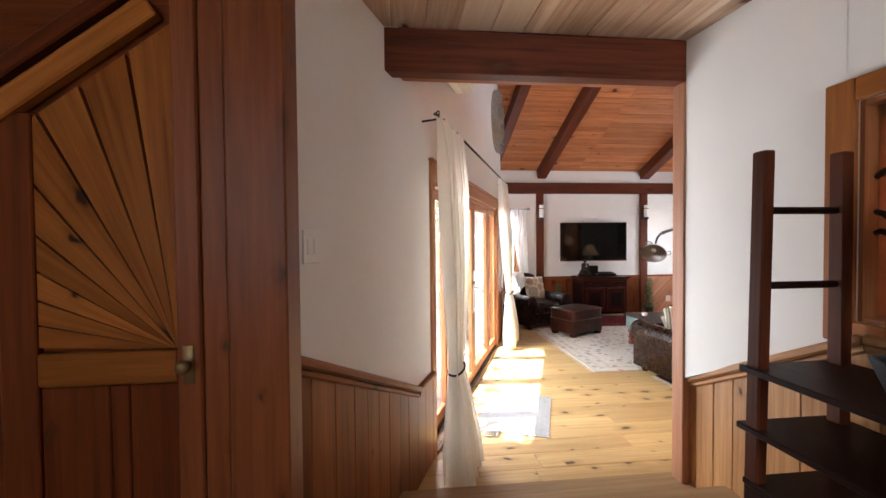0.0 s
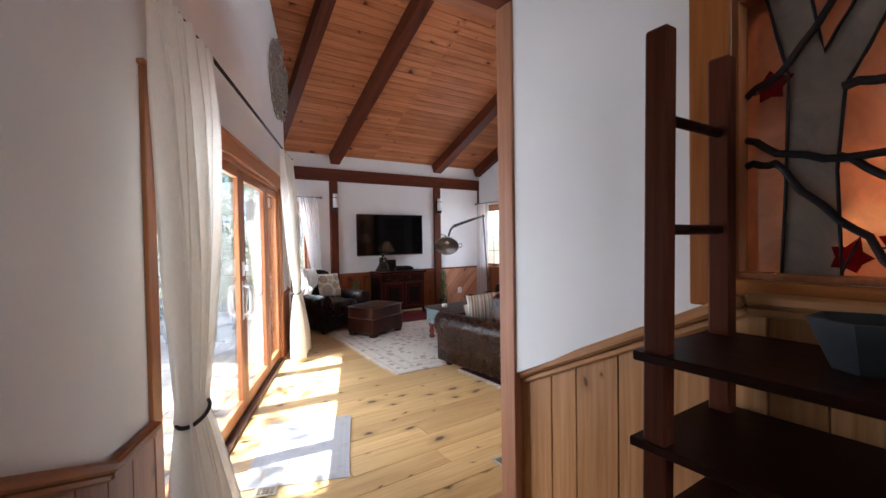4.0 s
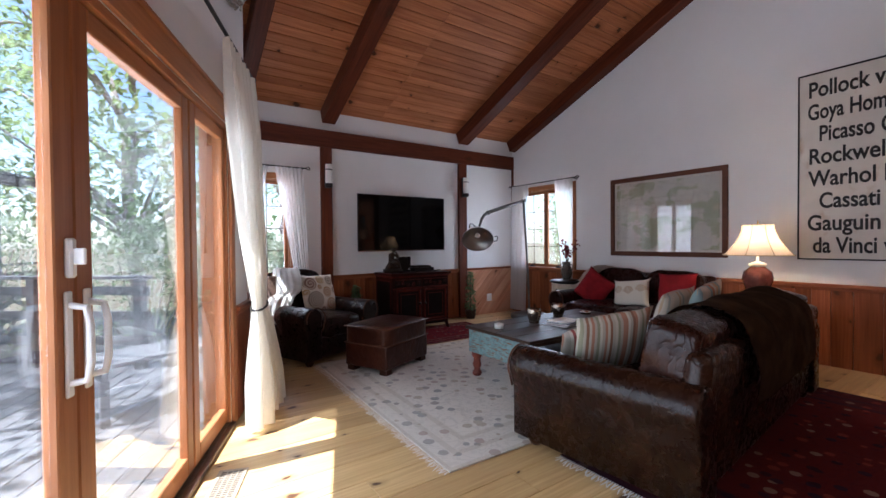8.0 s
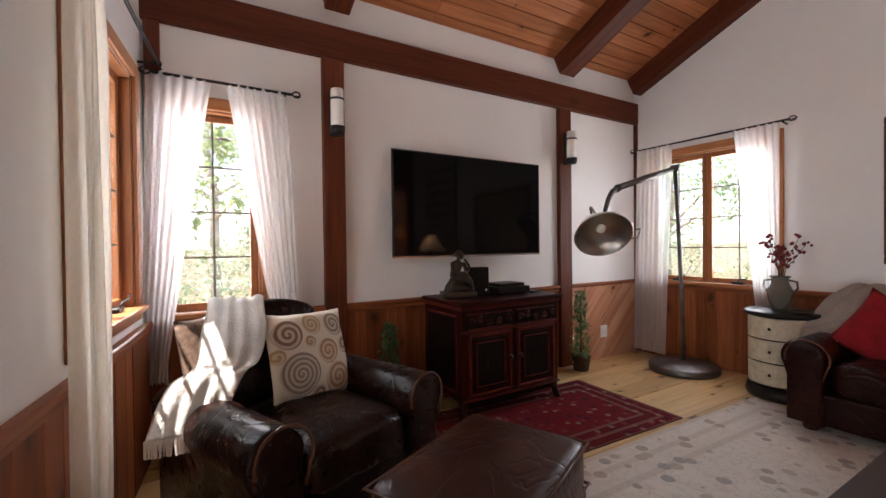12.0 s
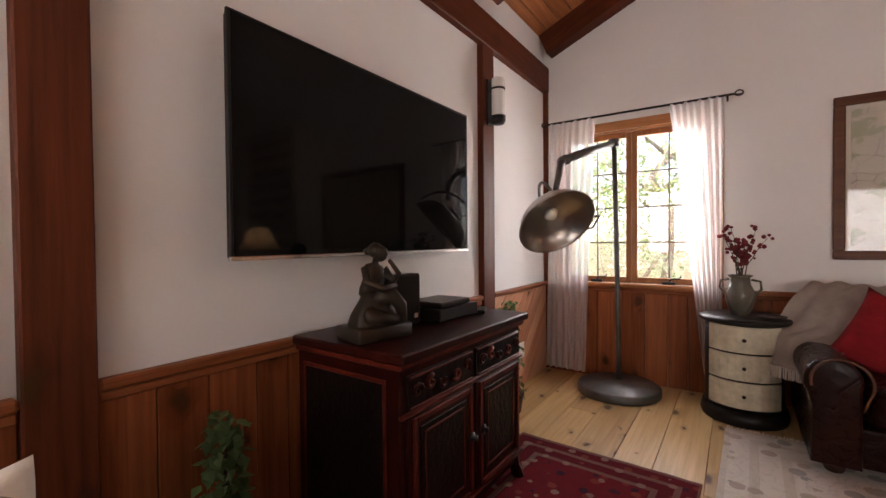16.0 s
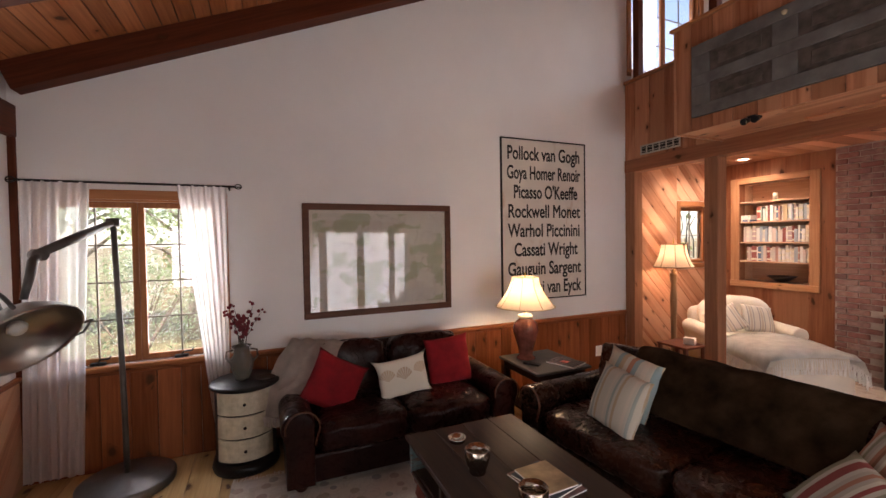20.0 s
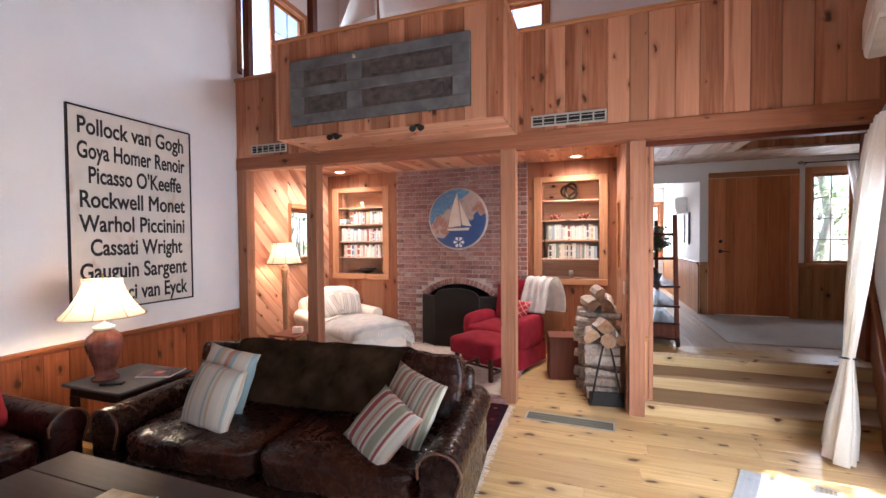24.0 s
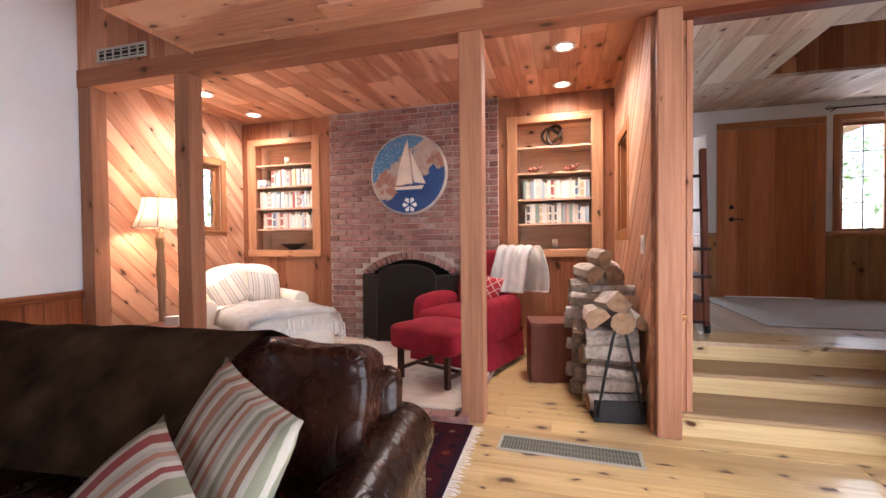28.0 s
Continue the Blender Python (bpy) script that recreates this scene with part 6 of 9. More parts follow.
def drape(name, label, category, material, path, width, parent_m=None, n=26, seed=1.0, thick=0.012, fold=0.018, fringe=False):
    """A cloth laid along a path of points, with soft folds."""
    t = thing(name, label, category, parent_m)
    bm = bmesh.new()
    pts = [Vector(p) for p in path]
    fine = []
    for k in range(len(pts) - 1):
        p0, p1, p2, p3 = pts[max(k - 1, 0)], pts[k], pts[k + 1], pts[min(k + 2, len(pts) - 1)]
        for s in range(8):
            q = s / 8
            fine.append(0.5 * ((2 * p1) + (p2 - p0) * q + (2 * p0 - 5 * p1 + 4 * p2 - p3) * q * q + (3 * p1 - p0 - 3 * p2 + p3) * q ** 3))
    fine.append(pts[-1])
    side0 = Vector(width)
    rows = []
    for k, p in enumerate(fine):
        d = (fine[min(k + 1, len(fine) - 1)] - fine[max(k - 1, 0)]).normalized()
        up = side0.cross(d).normalized()
        row = []
        for j in range(n + 1):
            u = j / n - 0.5
            nz = noise.noise(Vector((u * 5, k * 0.12, seed)))
            w = 0.5 + 0.5 * math.sin(u * 26 + seed + k * 0.05)
            row.append(bm.verts.new(p + side0 * u * (1 + 0.04 * math.sin(k * 0.4 + seed)) + up * (fold * w + 0.015 * nz + 0.006)))
        rows.append(row)
    for a, b in zip(rows, rows[1:]):
        for j in range(n):
            bm.faces.new((a[j], a[j + 1], b[j + 1], b[j]))
    bmesh.ops.solidify(bm, geom=bm.faces[:], thickness=thick)
    part("cloth", bm, material, t, "", None, True)
    if fringe:
        bm = bmesh.new()
        for j in range(0, n * 2 + 1):
            u = j / (2 * n) - 0.5
            p = fine[-1] + side0 * u
            tube(bm, [p, p + Vector((random.uniform(-0.01, 0.01), random.uniform(-0.01, 0.01), -0.07))], 0.004, 5)
        part("fringe", bm, material, t, "knotted fringe")
    return t


SUEDE = plain("brown_suede", (0.058, 0.034, 0.019), 0.95, vary=0.6, scale=6, bump=0.6, bscale=110, spec=0.06)
drape("suede_throw", "dark brown suede throw over the sofa back", "throw", SUEDE, [(4.35, 4.00, 0.42), (4.35, 4.00, 0.60), (4.35, 4.04, 0.79), (4.35, 4.16, 0.875), (4.35, 4.34, 0.885), (4.34, 4.50, 0.73), (4.33, 4.60, 0.54)], (1.35, 0, 0), M_SOFA, seed=2.0, fold=0.006, n=30)
GREYKNIT = plain("beige_knit", (0.58, 0.50, 0.44), 0.95, vary=0.15, scale=9, bump=0.8, bscale=110)
drape("knit_throw", "beige knitted throw over the loveseat corner", "throw", GREYKNIT, [(6.66, 6.75, 0.70), (6.62, 6.78, 0.88), (6.50, 6.83, 0.92), (6.34, 6.92, 0.84), (6.25, 7.02, 0.68), (6.20, 7.17, 0.60), (6.17, 7.20, 0.42)], (-0.30, -0.42, 0), seed=3.0, fringe=True)
drape("white_throw", "white open-knit throw hanging over the armchair", "throw", IVORY, [(2.58, 8.44, 0.74), (2.58, 8.38, 0.94), (2.57, 8.25, 0.96), (2.55, 8.11, 0.85), (2.51, 7.99, 0.72), (2.42, 7.93, 0.665), (2.34, 7.90, 0.48)], (-0.26, 0.04, 0), seed=4.0, fringe=True, fold=0.008)


# ---- coffee table, end table, stand, cabinet ----
def blue_mat():
    m = wood("worn_blue_paint", (0.10, 0.16, 0.17), (0.20, 0.30, 0.30), "x", 0.55, vary=0.2)
    n = N(m)
    old = n.b.inputs["Base Color"].links[0].from_socket
    w = n.noise(n.coords((2, 2, 14), 3.0), 5.0, 5.0, 0.7)
    n.color(n.mix(n.ramp(w, [(0.52, 0.0), (0.62, 1.0)]), old, (0.16, 0.075, 0.035)))
    return m


BLUEP = blue_mat()
TOPW = wood("dark_table_top_x", (0.025, 0.013, 0.009), (0.06, 0.032, 0.021), "x", 0.42, vary=0.1)
TOPY = wood("dark_table_top_y", (0.025, 0.013, 0.009), (0.06, 0.032, 0.021), "y", 0.34, vary=0.15)
REDLEG = plain("worn_red_lacquer", (0.17, 0.045, 0.03), 0.45, vary=0.35, scale=14)
ct = thing("coffee_table", "large low table with worn blue sides and red turned legs", "coffee table", pose(4.54, 5.985, 0.012))
CX, CY = 0.82, 0.415
for k in range(4):
    block("top_board", TOPW, ct, -CX, CX, -CY + k * CY / 2 + 0.0005, -CY + (k + 1) * CY / 2 - 0.0005, 0.435, 0.462, 0.004)
for sx in (-1, 1):
    block("end_panel", BLUEP, ct, *sorted((sx * (CX - 0.03), sx * (CX - 0.055))), -CY + 0.02, CY - 0.02, 0.22, 0.434, 0.004)
for sy in (-1, 1):
    block("side_rail", TOPW, ct, -CX + 0.06, CX - 0.06, *sorted((sy * (CY - 0.02), sy * (CY - 0.045))), 0.40, 0.434, 0.004)
    block("side_rail", TOPW, ct, -CX + 0.06, CX - 0.06, *sorted((sy * (CY - 0.02), sy * (CY - 0.045))), 0.22, 0.245, 0.004)
    for x in (-0.27, 0.27):
        block("divider", TOPW, ct, x - 0.02, x + 0.02, *sorted((sy * (CY - 0.021), sy * (CY - 0.044))), 0.245, 0.40, 0.004)
block("shelf", TOPW, ct, -CX + 0.055, CX - 0.055, -CY + 0.05, CY - 0.05, 0.225, 0.245, 0.003)
for sx in (-1, 1):
    for sy in (-1, 1):
        turned("leg", [(0, 0), (0.035, 0), (0.045, 0.02), (0.04, 0.04), (0.03, 0.05), (0.028, 0.07), (0.042, 0.10), (0.034, 0.13), (0.03, 0.16), (0.046, 0.18), (0.05, 0.20), (0.05, 0.22), (0, 0.22)], REDLEG, ct, pose(sx * (CX - 0.08), sy * (CY - 0.08), 0), 20)
MERC = mat("mercury_glass", (0.40, 0.35, 0.29), 0.22, 1.0)
nn = N(MERC)
vv = nn.node("TexVoronoi")
nn.put(vv.inputs["Vector"], nn.coords())
vv.inputs["Scale"].default_value = 42.0
nn.bump(vv.outputs["Distance"], 0.35, 0.008)
for x, y in ((4.33, 6.10), (4.76, 6.17)):
    v = thing("votive_cup", "hammered silver glass candle cup on the table", "candle holder", pose(x, y, 0.475), "votive cups on the coffee table")
    turned("cup", [(0, 0), (0.044, 0), (0.048, 0.008), (0.046, 0.02), (0.060, 0.05), (0.070, 0.09), (0.071, 0.135), (0.067, 0.138), (0.064, 0.09), (0.052, 0.05), (0, 0.03)], MERC, v, None, 28)
    turned("candle", [(0, 0.03), (0.036, 0.045), (0.036, 0.075), (0, 0.075)], CANDLE, v, None, 16)
v = thing("candle_jar", "small clear glass tea-light jar on the table", "candle holder", pose(3.88, 6.10, 0.475))
turned("jar", [(0, 0), (0.04, 0), (0.042, 0.045), (0.039, 0.045), (0.038, 0.006), (0, 0.006)], plain("frosted_glass", (0.7, 0.68, 0.64), 0.2), v)
turned("wax", [(0, 0.006), (0.036, 0.006), (0.036, 0.03), (0, 0.03)], CANDLE, v)
bar("wire_handle", [(-0.04, 0, 0.04), (-0.03, 0, 0.09), (0.0, 0, 0.10), (0.0, 0, 0.05)], 0.003, CHROME, v)
v = thing("ashtray", "small round pewter dish with a dark rim", "dish", pose(5.14, 6.12, 0.475))
turned("dish", [(0, 0), (0.05, 0), (0.06, 0.02), (0.058, 0.03), (0.045, 0.03), (0.035, 0.012), (0, 0.01)], CHROME, v)
for k, (w, d, c, rz) in enumerate(((0.33, 0.25, (0.20, 0.10, 0.09), 8), (0.29, 0.22, (0.04, 0.05, 0.07), 14), (0.26, 0.21, (0.40, 0.30, 0.17), 3))):
    b = thing("magazine", "thin paper magazine in a stack on the table", "magazine", pose(4.52, 5.89, 0.475 + 0.012 * k, 0, 0, rz), "magazines on the coffee table")
    block("pages", WHITE_PLASTIC, b, -w / 2, w / 2, -d / 2, d / 2, 0.0015, 0.0095, 0)
    block("cover", plain("magazine_cover", c, 0.35, vary=0.4, scale=9), b, -w / 2 - 0.001, w / 2 + 0.001, -d / 2 - 0.001, d / 2 + 0.001, 0.0096, 0.0115, 0)

et = thing("end_table", "dark slate-topped square end table between the sofas", "side table", pose(6.02, 4.80, 0.0, 0, 0, 0))
SLATE = plain("dark_slate", (0.05, 0.047, 0.046), 0.4, vary=0.3)
block("top", SLATE, et, -0.33, 0.33, -0.30, 0.30, 0.575, 0.60, 0.008)
block("apron", FOOT, et, -0.29, 0.29, -0.26, 0.26, 0.50, 0.574, 0.004)
block("shelf", FOOT, et, -0.27, 0.27, -0.24, 0.24, 0.15, 0.17, 0.004)
for sx in (-1, 1):
    for sy in (-1, 1):
        block("leg", FOOT, et, sx * 0.27 - 0.025, sx * 0.27 + 0.025, sy * 0.24 - 0.025, sy * 0.24 + 0.025, 0.0, 0.50, 0.004)
b = thing("magazine", "glossy dark magazine with a red flower on the end table", "magazine", pose(5.86, 4.66, 0.60, 0, 0, 20))
block("pages", WHITE_PLASTIC, b, -0.14, 0.14, -0.11, 0.11, 0.0, 0.012, 0)
block("cover", plain("dark_cover", (0.05, 0.03, 0.03), 0.25, vary=0.5), b, -0.141, 0.141, -0.111, 0.111, 0.0121, 0.014, 0)
block("flower_print", plain("red_print", (0.45, 0.06, 0.04), 0.3), b, -0.03, 0.04, -0.02, 0.04, 0.0141, 0.0148, 0)
b = thing("phone", "small black handset lying on the end table", "phone", pose(5.95, 4.98, 0.60, 0, 0, 30))
block("body", IRON, b, -0.08, 0.08, -0.025, 0.025, 0.0, 0.02, 0.005)



def shade_mat(name, tint, thin):
    """Lined shade cloth; thin is the share of light that it lets through."""
    m = mat(name, tint, 0.9)
    n = N(m)
    tl = n.node("BsdfTranslucent")
    tl.inputs[0].default_value = (*(v * f for v, f in zip(tint, (1.0, 0.95, 0.91))), 1)
    mx = n.node("MixShader")
    mx.inputs[0].default_value = thin
    n.put(mx.inputs[1], n.b.outputs[0])
    n.put(mx.inputs[2], tl.outputs[0])
    n.put(n.t.nodes["Material Output"].inputs[0], mx.outputs[0])
    return m


SHADE = shade_mat("lamp_shade", (0.74, 0.61, 0.45), 0.42)
SHADE_F = shade_mat("lined_lamp_shade", (0.66, 0.52, 0.38), 0.16)
SHADE_TRIM = plain("shade_trim", (0.5, 0.38, 0.24), 0.8)
SHADE_RIB = plain("shade_rib", (0.16, 0.10, 0.06), 0.8)
BULB = mat("bulb_glow", (1, 1, 1), 0.5)
BULB.node_tree.nodes["Principled BSDF"].inputs["Emission Color"].default_value = (1.0, 0.75, 0.45, 1)
BULB.node_tree.nodes["Principled BSDF"].inputs["Emission Strength"].default_value = 9.0


def shade(parent, z, r0, r1, h, cloth=SHADE, trim=SHADE_TRIM, sides=8):
    """A bell shade with ribs, open above and below."""
    bm = bmesh.new()
    prof = [(r1 + (r0 - r1) * ((1 - q) ** 1.7), z + h * q) for q in (k / 8 for k in range(9))]
    seg = 48
    rings = [[bm.verts.new((r * (1 - 0.035 * abs(math.sin(sides * math.pi * j / seg))) * math.cos(2 * math.pi * j / seg), r * (1 - 0.035 * abs(math.sin(sides * math.pi * j / seg))) * math.sin(2 * math.pi * j / seg), zz)) for j in range(seg)] for r, zz in prof]
    for a, b in zip(rings, rings[1:]):
        for j in range(seg):
            bm.faces.new((a[j], a[(j + 1) % seg], b[(j + 1) % seg], b[j]))
    s = part("shade", bm, cloth, parent, "cream fabric bell shade", None, True)
    bm = bmesh.new()
    for k in range(sides):
        q = 2 * math.pi * k / sides
        tube(bm, [(r * math.cos(q), r * math.sin(q), zz) for r, zz in prof], 0.004, 6)
    for r, zz in (prof[0], prof[-1]):
        tube(bm, [(r * math.cos(2 * math.pi * k / 32), r * math.sin(2 * math.pi * k / 32), zz) for k in range(33)], 0.005, 6)
    part("shade_trim", bm, trim, s, "piping along the ribs", None, True)
    return s


GLAZE = plain("red_brown_glaze", (0.16, 0.05, 0.035), 0.22, vary=0.5, scale=9, bump=0.05)
tlamp = thing("table_lamp", "lit table lamp with ribbed red-brown ceramic base", "lamp", pose(6.16, 4.90, 0.60))
bm = bmesh.new()
lathe(bm, [(0, 0), (0.09, 0), (0.09, 0.015), (0.065, 0.03), (0.068, 0.09), (0.10, 0.20), (0.122, 0.28), (0.11, 0.345), (0.07, 0.385), (0.06, 0.40), (0, 0.40)], 48)
for v in bm.verts:
    r = math.hypot(v.co.x, v.co.y)
    if 0.04 < v.co.z < 0.38 and r > 0.01:
        f = 1 + 0.035 * math.cos(16 * math.atan2(v.co.y, v.co.x))
        v.co.x *= f
        v.co.y *= f
part("base", bm, GLAZE, tlamp, "", None, True)
turned("collar", [(0, 0.4), (0.07, 0.4), (0.072, 0.425), (0.03, 0.44), (0.012, 0.45), (0.012, 0.53), (0, 0.53)], CANDLE, tlamp)
shade(tlamp, 0.51, 0.285, 0.13, 0.29)
bar("finial", [(0, 0, 0.53), (0, 0, 0.82), (0, 0, 0.845)], [0.004, 0.008, 0.003], BRASS, tlamp)
bm = bmesh.new()
bmesh.ops.create_uvsphere(bm, u_segments=16, v_segments=10, radius=0.035, matrix=Matrix.Translation((0, 0, 0.60)))
part("bulb", bm, BULB, tlamp, "glowing bulb", None, True)
d = lamp("table_lamp_light", "POINT", pose(6.16, 4.90, 1.235), 4.8, (1.0, 0.76, 0.52))
d.shadow_soft_size = 0.05

flamp = thing("floor_lamp", "lit floor lamp with cream shade and turned wooden column", "lamp", pose(6.545, 2.363, 0.05))
PALEW = wood("turned_column_z", (0.20, 0.105, 0.05), (0.34, 0.20, 0.11), "z", 0.4)
turned("column", [(0, 0), (0.13, 0), (0.14, 0.03), (0.06, 0.06), (0.03, 0.12), (0.035, 0.3), (0.05, 0.34), (0.03, 0.38), (0.034, 0.7), (0.045, 0.9), (0.028, 1.1), (0.04, 1.14), (0.045, 1.22), (0.045, 1.235), (0.02, 1.25), (0.04, 1.275), (0.012, 1.29), (0.012, 1.42), (0, 1.42)], PALEW, flamp, None, 24)
shade(flamp, 1.326, 0.235, 0.145, 0.29, SHADE_F, SHADE_RIB)
bm = bmesh.new()
bmesh.ops.create_uvsphere(bm, u_segments=16, v_segments=10, radius=0.035, matrix=Matrix.Translation((0, 0, 1.44)))
part("bulb", bm, BULB, flamp, "glowing bulb", None, True)
bar("finial", [(0, 0, 1.42), (0, 0, 1.65), (0, 0, 1.70)], [0.004, 0.01, 0.003], BRASS, flamp)
d = lamp("floor_lamp_light", "POINT", pose(6.545, 2.363, 1.53), 6.3, (1.0, 0.76, 0.54))
d.shadow_soft_size = 0.05

# round drawer stand with a vase of red berries
st = thing("drawer_stand", "small half-round stand with cream drawers and black edges", "side table", pose(6.42, 7.40, 0.0))
BLACKP = plain("black_lacquer", (0.012, 0.010, 0.009), 0.35, vary=0.3, spec=0.2)
CREAMP = plain("crackled_cream", (0.52, 0.46, 0.34), 0.5, vary=0.2, scale=18, bump=0.2)
turned("top", [(0, 0.645), (0.25, 0.645), (0.26, 0.655), (0.26, 0.67), (0.245, 0.68), (0, 0.68)], BLACKP, st, None, 36)
turned("plinth", [(0, 0.0), (0.24, 0.0), (0.25, 0.03), (0.235, 0.09), (0, 0.09)], BLACKP, st, None, 36)
turned("carcass", [(0, 0.09), (0.222, 0.09), (0.222, 0.645), (0, 0.645)], BLACKP, st, None, 36)
for k in range(3):
    bm = bmesh.new()
    z0, z1 = 0.115 + k * 0.178, 0.28 + k * 0.178
    arc = [radians(125 + 110 * j / 10) for j in range(11)]
    for qa, qb in zip(arc, arc[1:]):
        v = [bm.verts.new((r * math.cos(q), r * math.sin(q), zz)) for r, q, zz in ((0.234, qa, z0), (0.234, qb, z0), (0.234, qb, z1), (0.234, qa, z1))]
        bm.faces.new(v)
    bmesh.ops.remove_doubles(bm, verts=bm.verts, dist=1e-5)
    bmesh.ops.solidify(bm, geom=bm.faces[:], thickness=0.014)
    dr = part("drawer", bm, CREAMP, st, "cream painted drawer front")
    turned("knob", [(0, 0), (0.006, 0), (0.012, 0.012), (0.008, 0.02), (0, 0.021)], IRON, dr, pose(-0.234, 0, (z0 + z1) / 2, 0, -90, 0), 12)
vs = thing("vase", "glass jar vase holding dark red berry twigs", "vase", pose(6.42, 7.42, 0.68))
JAR = plain("smoky_glass", (0.30, 0.27, 0.22), 0.12, vary=0.2)
JAR.node_tree.nodes["Principled BSDF"].inputs["Transmission Weight"].default_value = 0.7
turned("jar", [(0, 0), (0.05, 0), (0.06, 0.02), (0.085, 0.10), (0.085, 0.16), (0.06, 0.21), (0.055, 0.25), (0.075, 0.27), (0.07, 0.27), (0.05, 0.25), (0.055, 0.2), (0.078, 0.15), (0.05, 0.02), (0, 0.012)], JAR, vs)
for sx in (-1, 1):
    bar("handle", [(0, sx * 0.06, 0.24), (0, sx * 0.11, 0.23), (0, sx * 0.115, 0.18), (0, sx * 0.085, 0.14)], 0.008, JAR, vs)
g = random.Random(31)
tw, berries = bmesh.new(), bmesh.new()
for k in range(9):
    a, lean, ln = g.uniform(0, 6.28), g.uniform(0.1, 0.5), g.uniform(0.16, 0.34)
    pts = [Vector((0, 0, 0.05))]
    for s in range(1, 7):
        q = s / 6
        pts.append(Vector((lean * ln * q * math.cos(a) + g.uniform(-0.012, 0.012), lean * ln * q * math.sin(a) * 1.2 + g.uniform(-0.012, 0.012), 0.05 + 0.2 + ln * q)))
    tube(tw, pts, [0.004 - 0.0004 * s for s in range(7)], 5)
    for s in range(3, 7):
        for _ in range(3):
            p = pts[s] + Vector((g.uniform(-0.03, 0.03), g.uniform(-0.03, 0.03), g.uniform(-0.02, 0.03)))
            bmesh.ops.create_icosphere(berries, subdivisions=1, radius=g.uniform(0.009, 0.018), matrix=Matrix.Translation(p))
part("spray", tw, BRONZE, vs, "thin dark twigs", None, True)
part("blossom", berries, plain("dried_red_petals", (0.16, 0.012, 0.018), 0.7), vs, "dark red dried blossoms")["kind"] = "stuff"
dish = thing("dish", "shallow dark dish on the drawer stand", "dish", pose(6.33, 7.25, 0.68))
turned("body", [(0, 0), (0.05, 0), (0.075, 0.02), (0.07, 0.022), (0.045, 0.006), (0, 0.006)], BRONZE, dish)

# carved cabinet
LAQ = plain("dark_red_lacquer", (0.026, 0.0036, 0.0022), 0.38, vary=0.5, scale=7, bump=0.15, spec=0.16)
LAQ_R = plain("worn_red_edge", (0.095, 0.013, 0.007), 0.4, vary=0.5, scale=11, spec=0.2)
LAQ_B = plain("carved_black", (0.006, 0.003, 0.0025), 0.45, vary=0.4, scale=25, bump=0.9, bscale=45, spec=0.15)
cb = thing("cabinet", "carved dark red lacquer cabinet under the television", "cabinet", pose(4.43, 8.60, 0.0))
CW, CD = 0.46, 0.26
block("top", LAQ, cb, -CW - 0.03, CW + 0.03, -CD - 0.04, CD, 0.80, 0.835, 0.006)
block("top_edge", LAQ_R, cb, -CW - 0.015, CW + 0.015, -CD - 0.02, CD, 0.775, 0.799, 0.006)
block("body", LAQ, cb, -CW, CW, -CD, CD, 0.13, 0.775, 0.004)
for sx in (-1, 1):
    for sy in (-1, 1):
        bm = bmesh.new()
        tube(bm, [(sx * (CW - 0.03), sy * (CD - 0.03), 0.14), (sx * (CW - 0.02), sy * (CD - 0.02), 0.07), (sx * (CW - 0.005), sy * (CD - 0.005), 0.0)], [0.035, 0.026, 0.03], 8)
        part("leg", bm, LAQ, cb, "", None, True)
block("apron", LAQ_B, cb, -CW + 0.06, CW - 0.06, -CD + 0.0, -CD + 0.03, 0.09, 0.129, 0.006)
for sx in (-1, 1):
    dr = block("drawer", LAQ_B, cb, *sorted((sx * 0.015, sx * (CW - 0.03))), -CD - 0.012, -CD, 0.63, 0.75, 0.004, "carved drawer front")
    for k in range(5):
        bm = bmesh.new()
        w = [(0.03 * (1 - j / 13) * math.cos(j * 0.62 + k * 1.3), 0.0, 0.026 * (1 - j / 13) * math.sin(j * 0.62 + k * 1.3)) for j in range(12)]
        tube(bm, w, [0.009 - 0.0004 * j for j in range(12)], 6)
        part("carving", bm, LAQ_R if k % 2 else LAQ, dr, "carved scroll", pose(-0.16 + 0.08 * k, -0.010, 0.010 * math.sin(k * 2.0)), True)
    for zc in (-0.052, 0.052):
        block("bead", LAQ_R, dr, -0.20, 0.20, -0.014, -0.004, zc - 0.004, zc + 0.004, 0.002)
    door = block("door", LAQ, cb, *sorted((sx * 0.01, sx * (CW - 0.03))), -CD - 0.012, -CD, 0.16, 0.61, 0.004, "carved cabinet door")
    for q in ((-0.17, 0.17, 0.20, 0.22), (-0.17, 0.17, -0.22, -0.20), (-0.19, -0.17, -0.22, 0.22), (0.17, 0.19, -0.22, 0.22)):
        block("frame", LAQ_R, door, q[0], q[1], -0.018, -0.006, q[2], q[3], 0.003)
    block("panel", LAQ_B, door, -0.15, 0.15, -0.012, -0.006, -0.18, 0.18, 0.004)
    for q in ((-0.12, 0.12, 0.15, 0.16), (-0.12, 0.12, -0.16, -0.15), (-0.13, -0.12, -0.16, 0.16), (0.12, 0.13, -0.16, 0.16)):
        block("inlay", LAQ_R, door, q[0], q[1], -0.016, -0.012, q[2], q[3], 0.002)
    turned("pull", [(0, 0), (0.02, 0), (0.022, 0.006), (0.008, 0.01), (0.012, 0.025), (0, 0.028)], IRON, door, pose(-sx * 0.175, -0.018, 0.02, 90), 14)
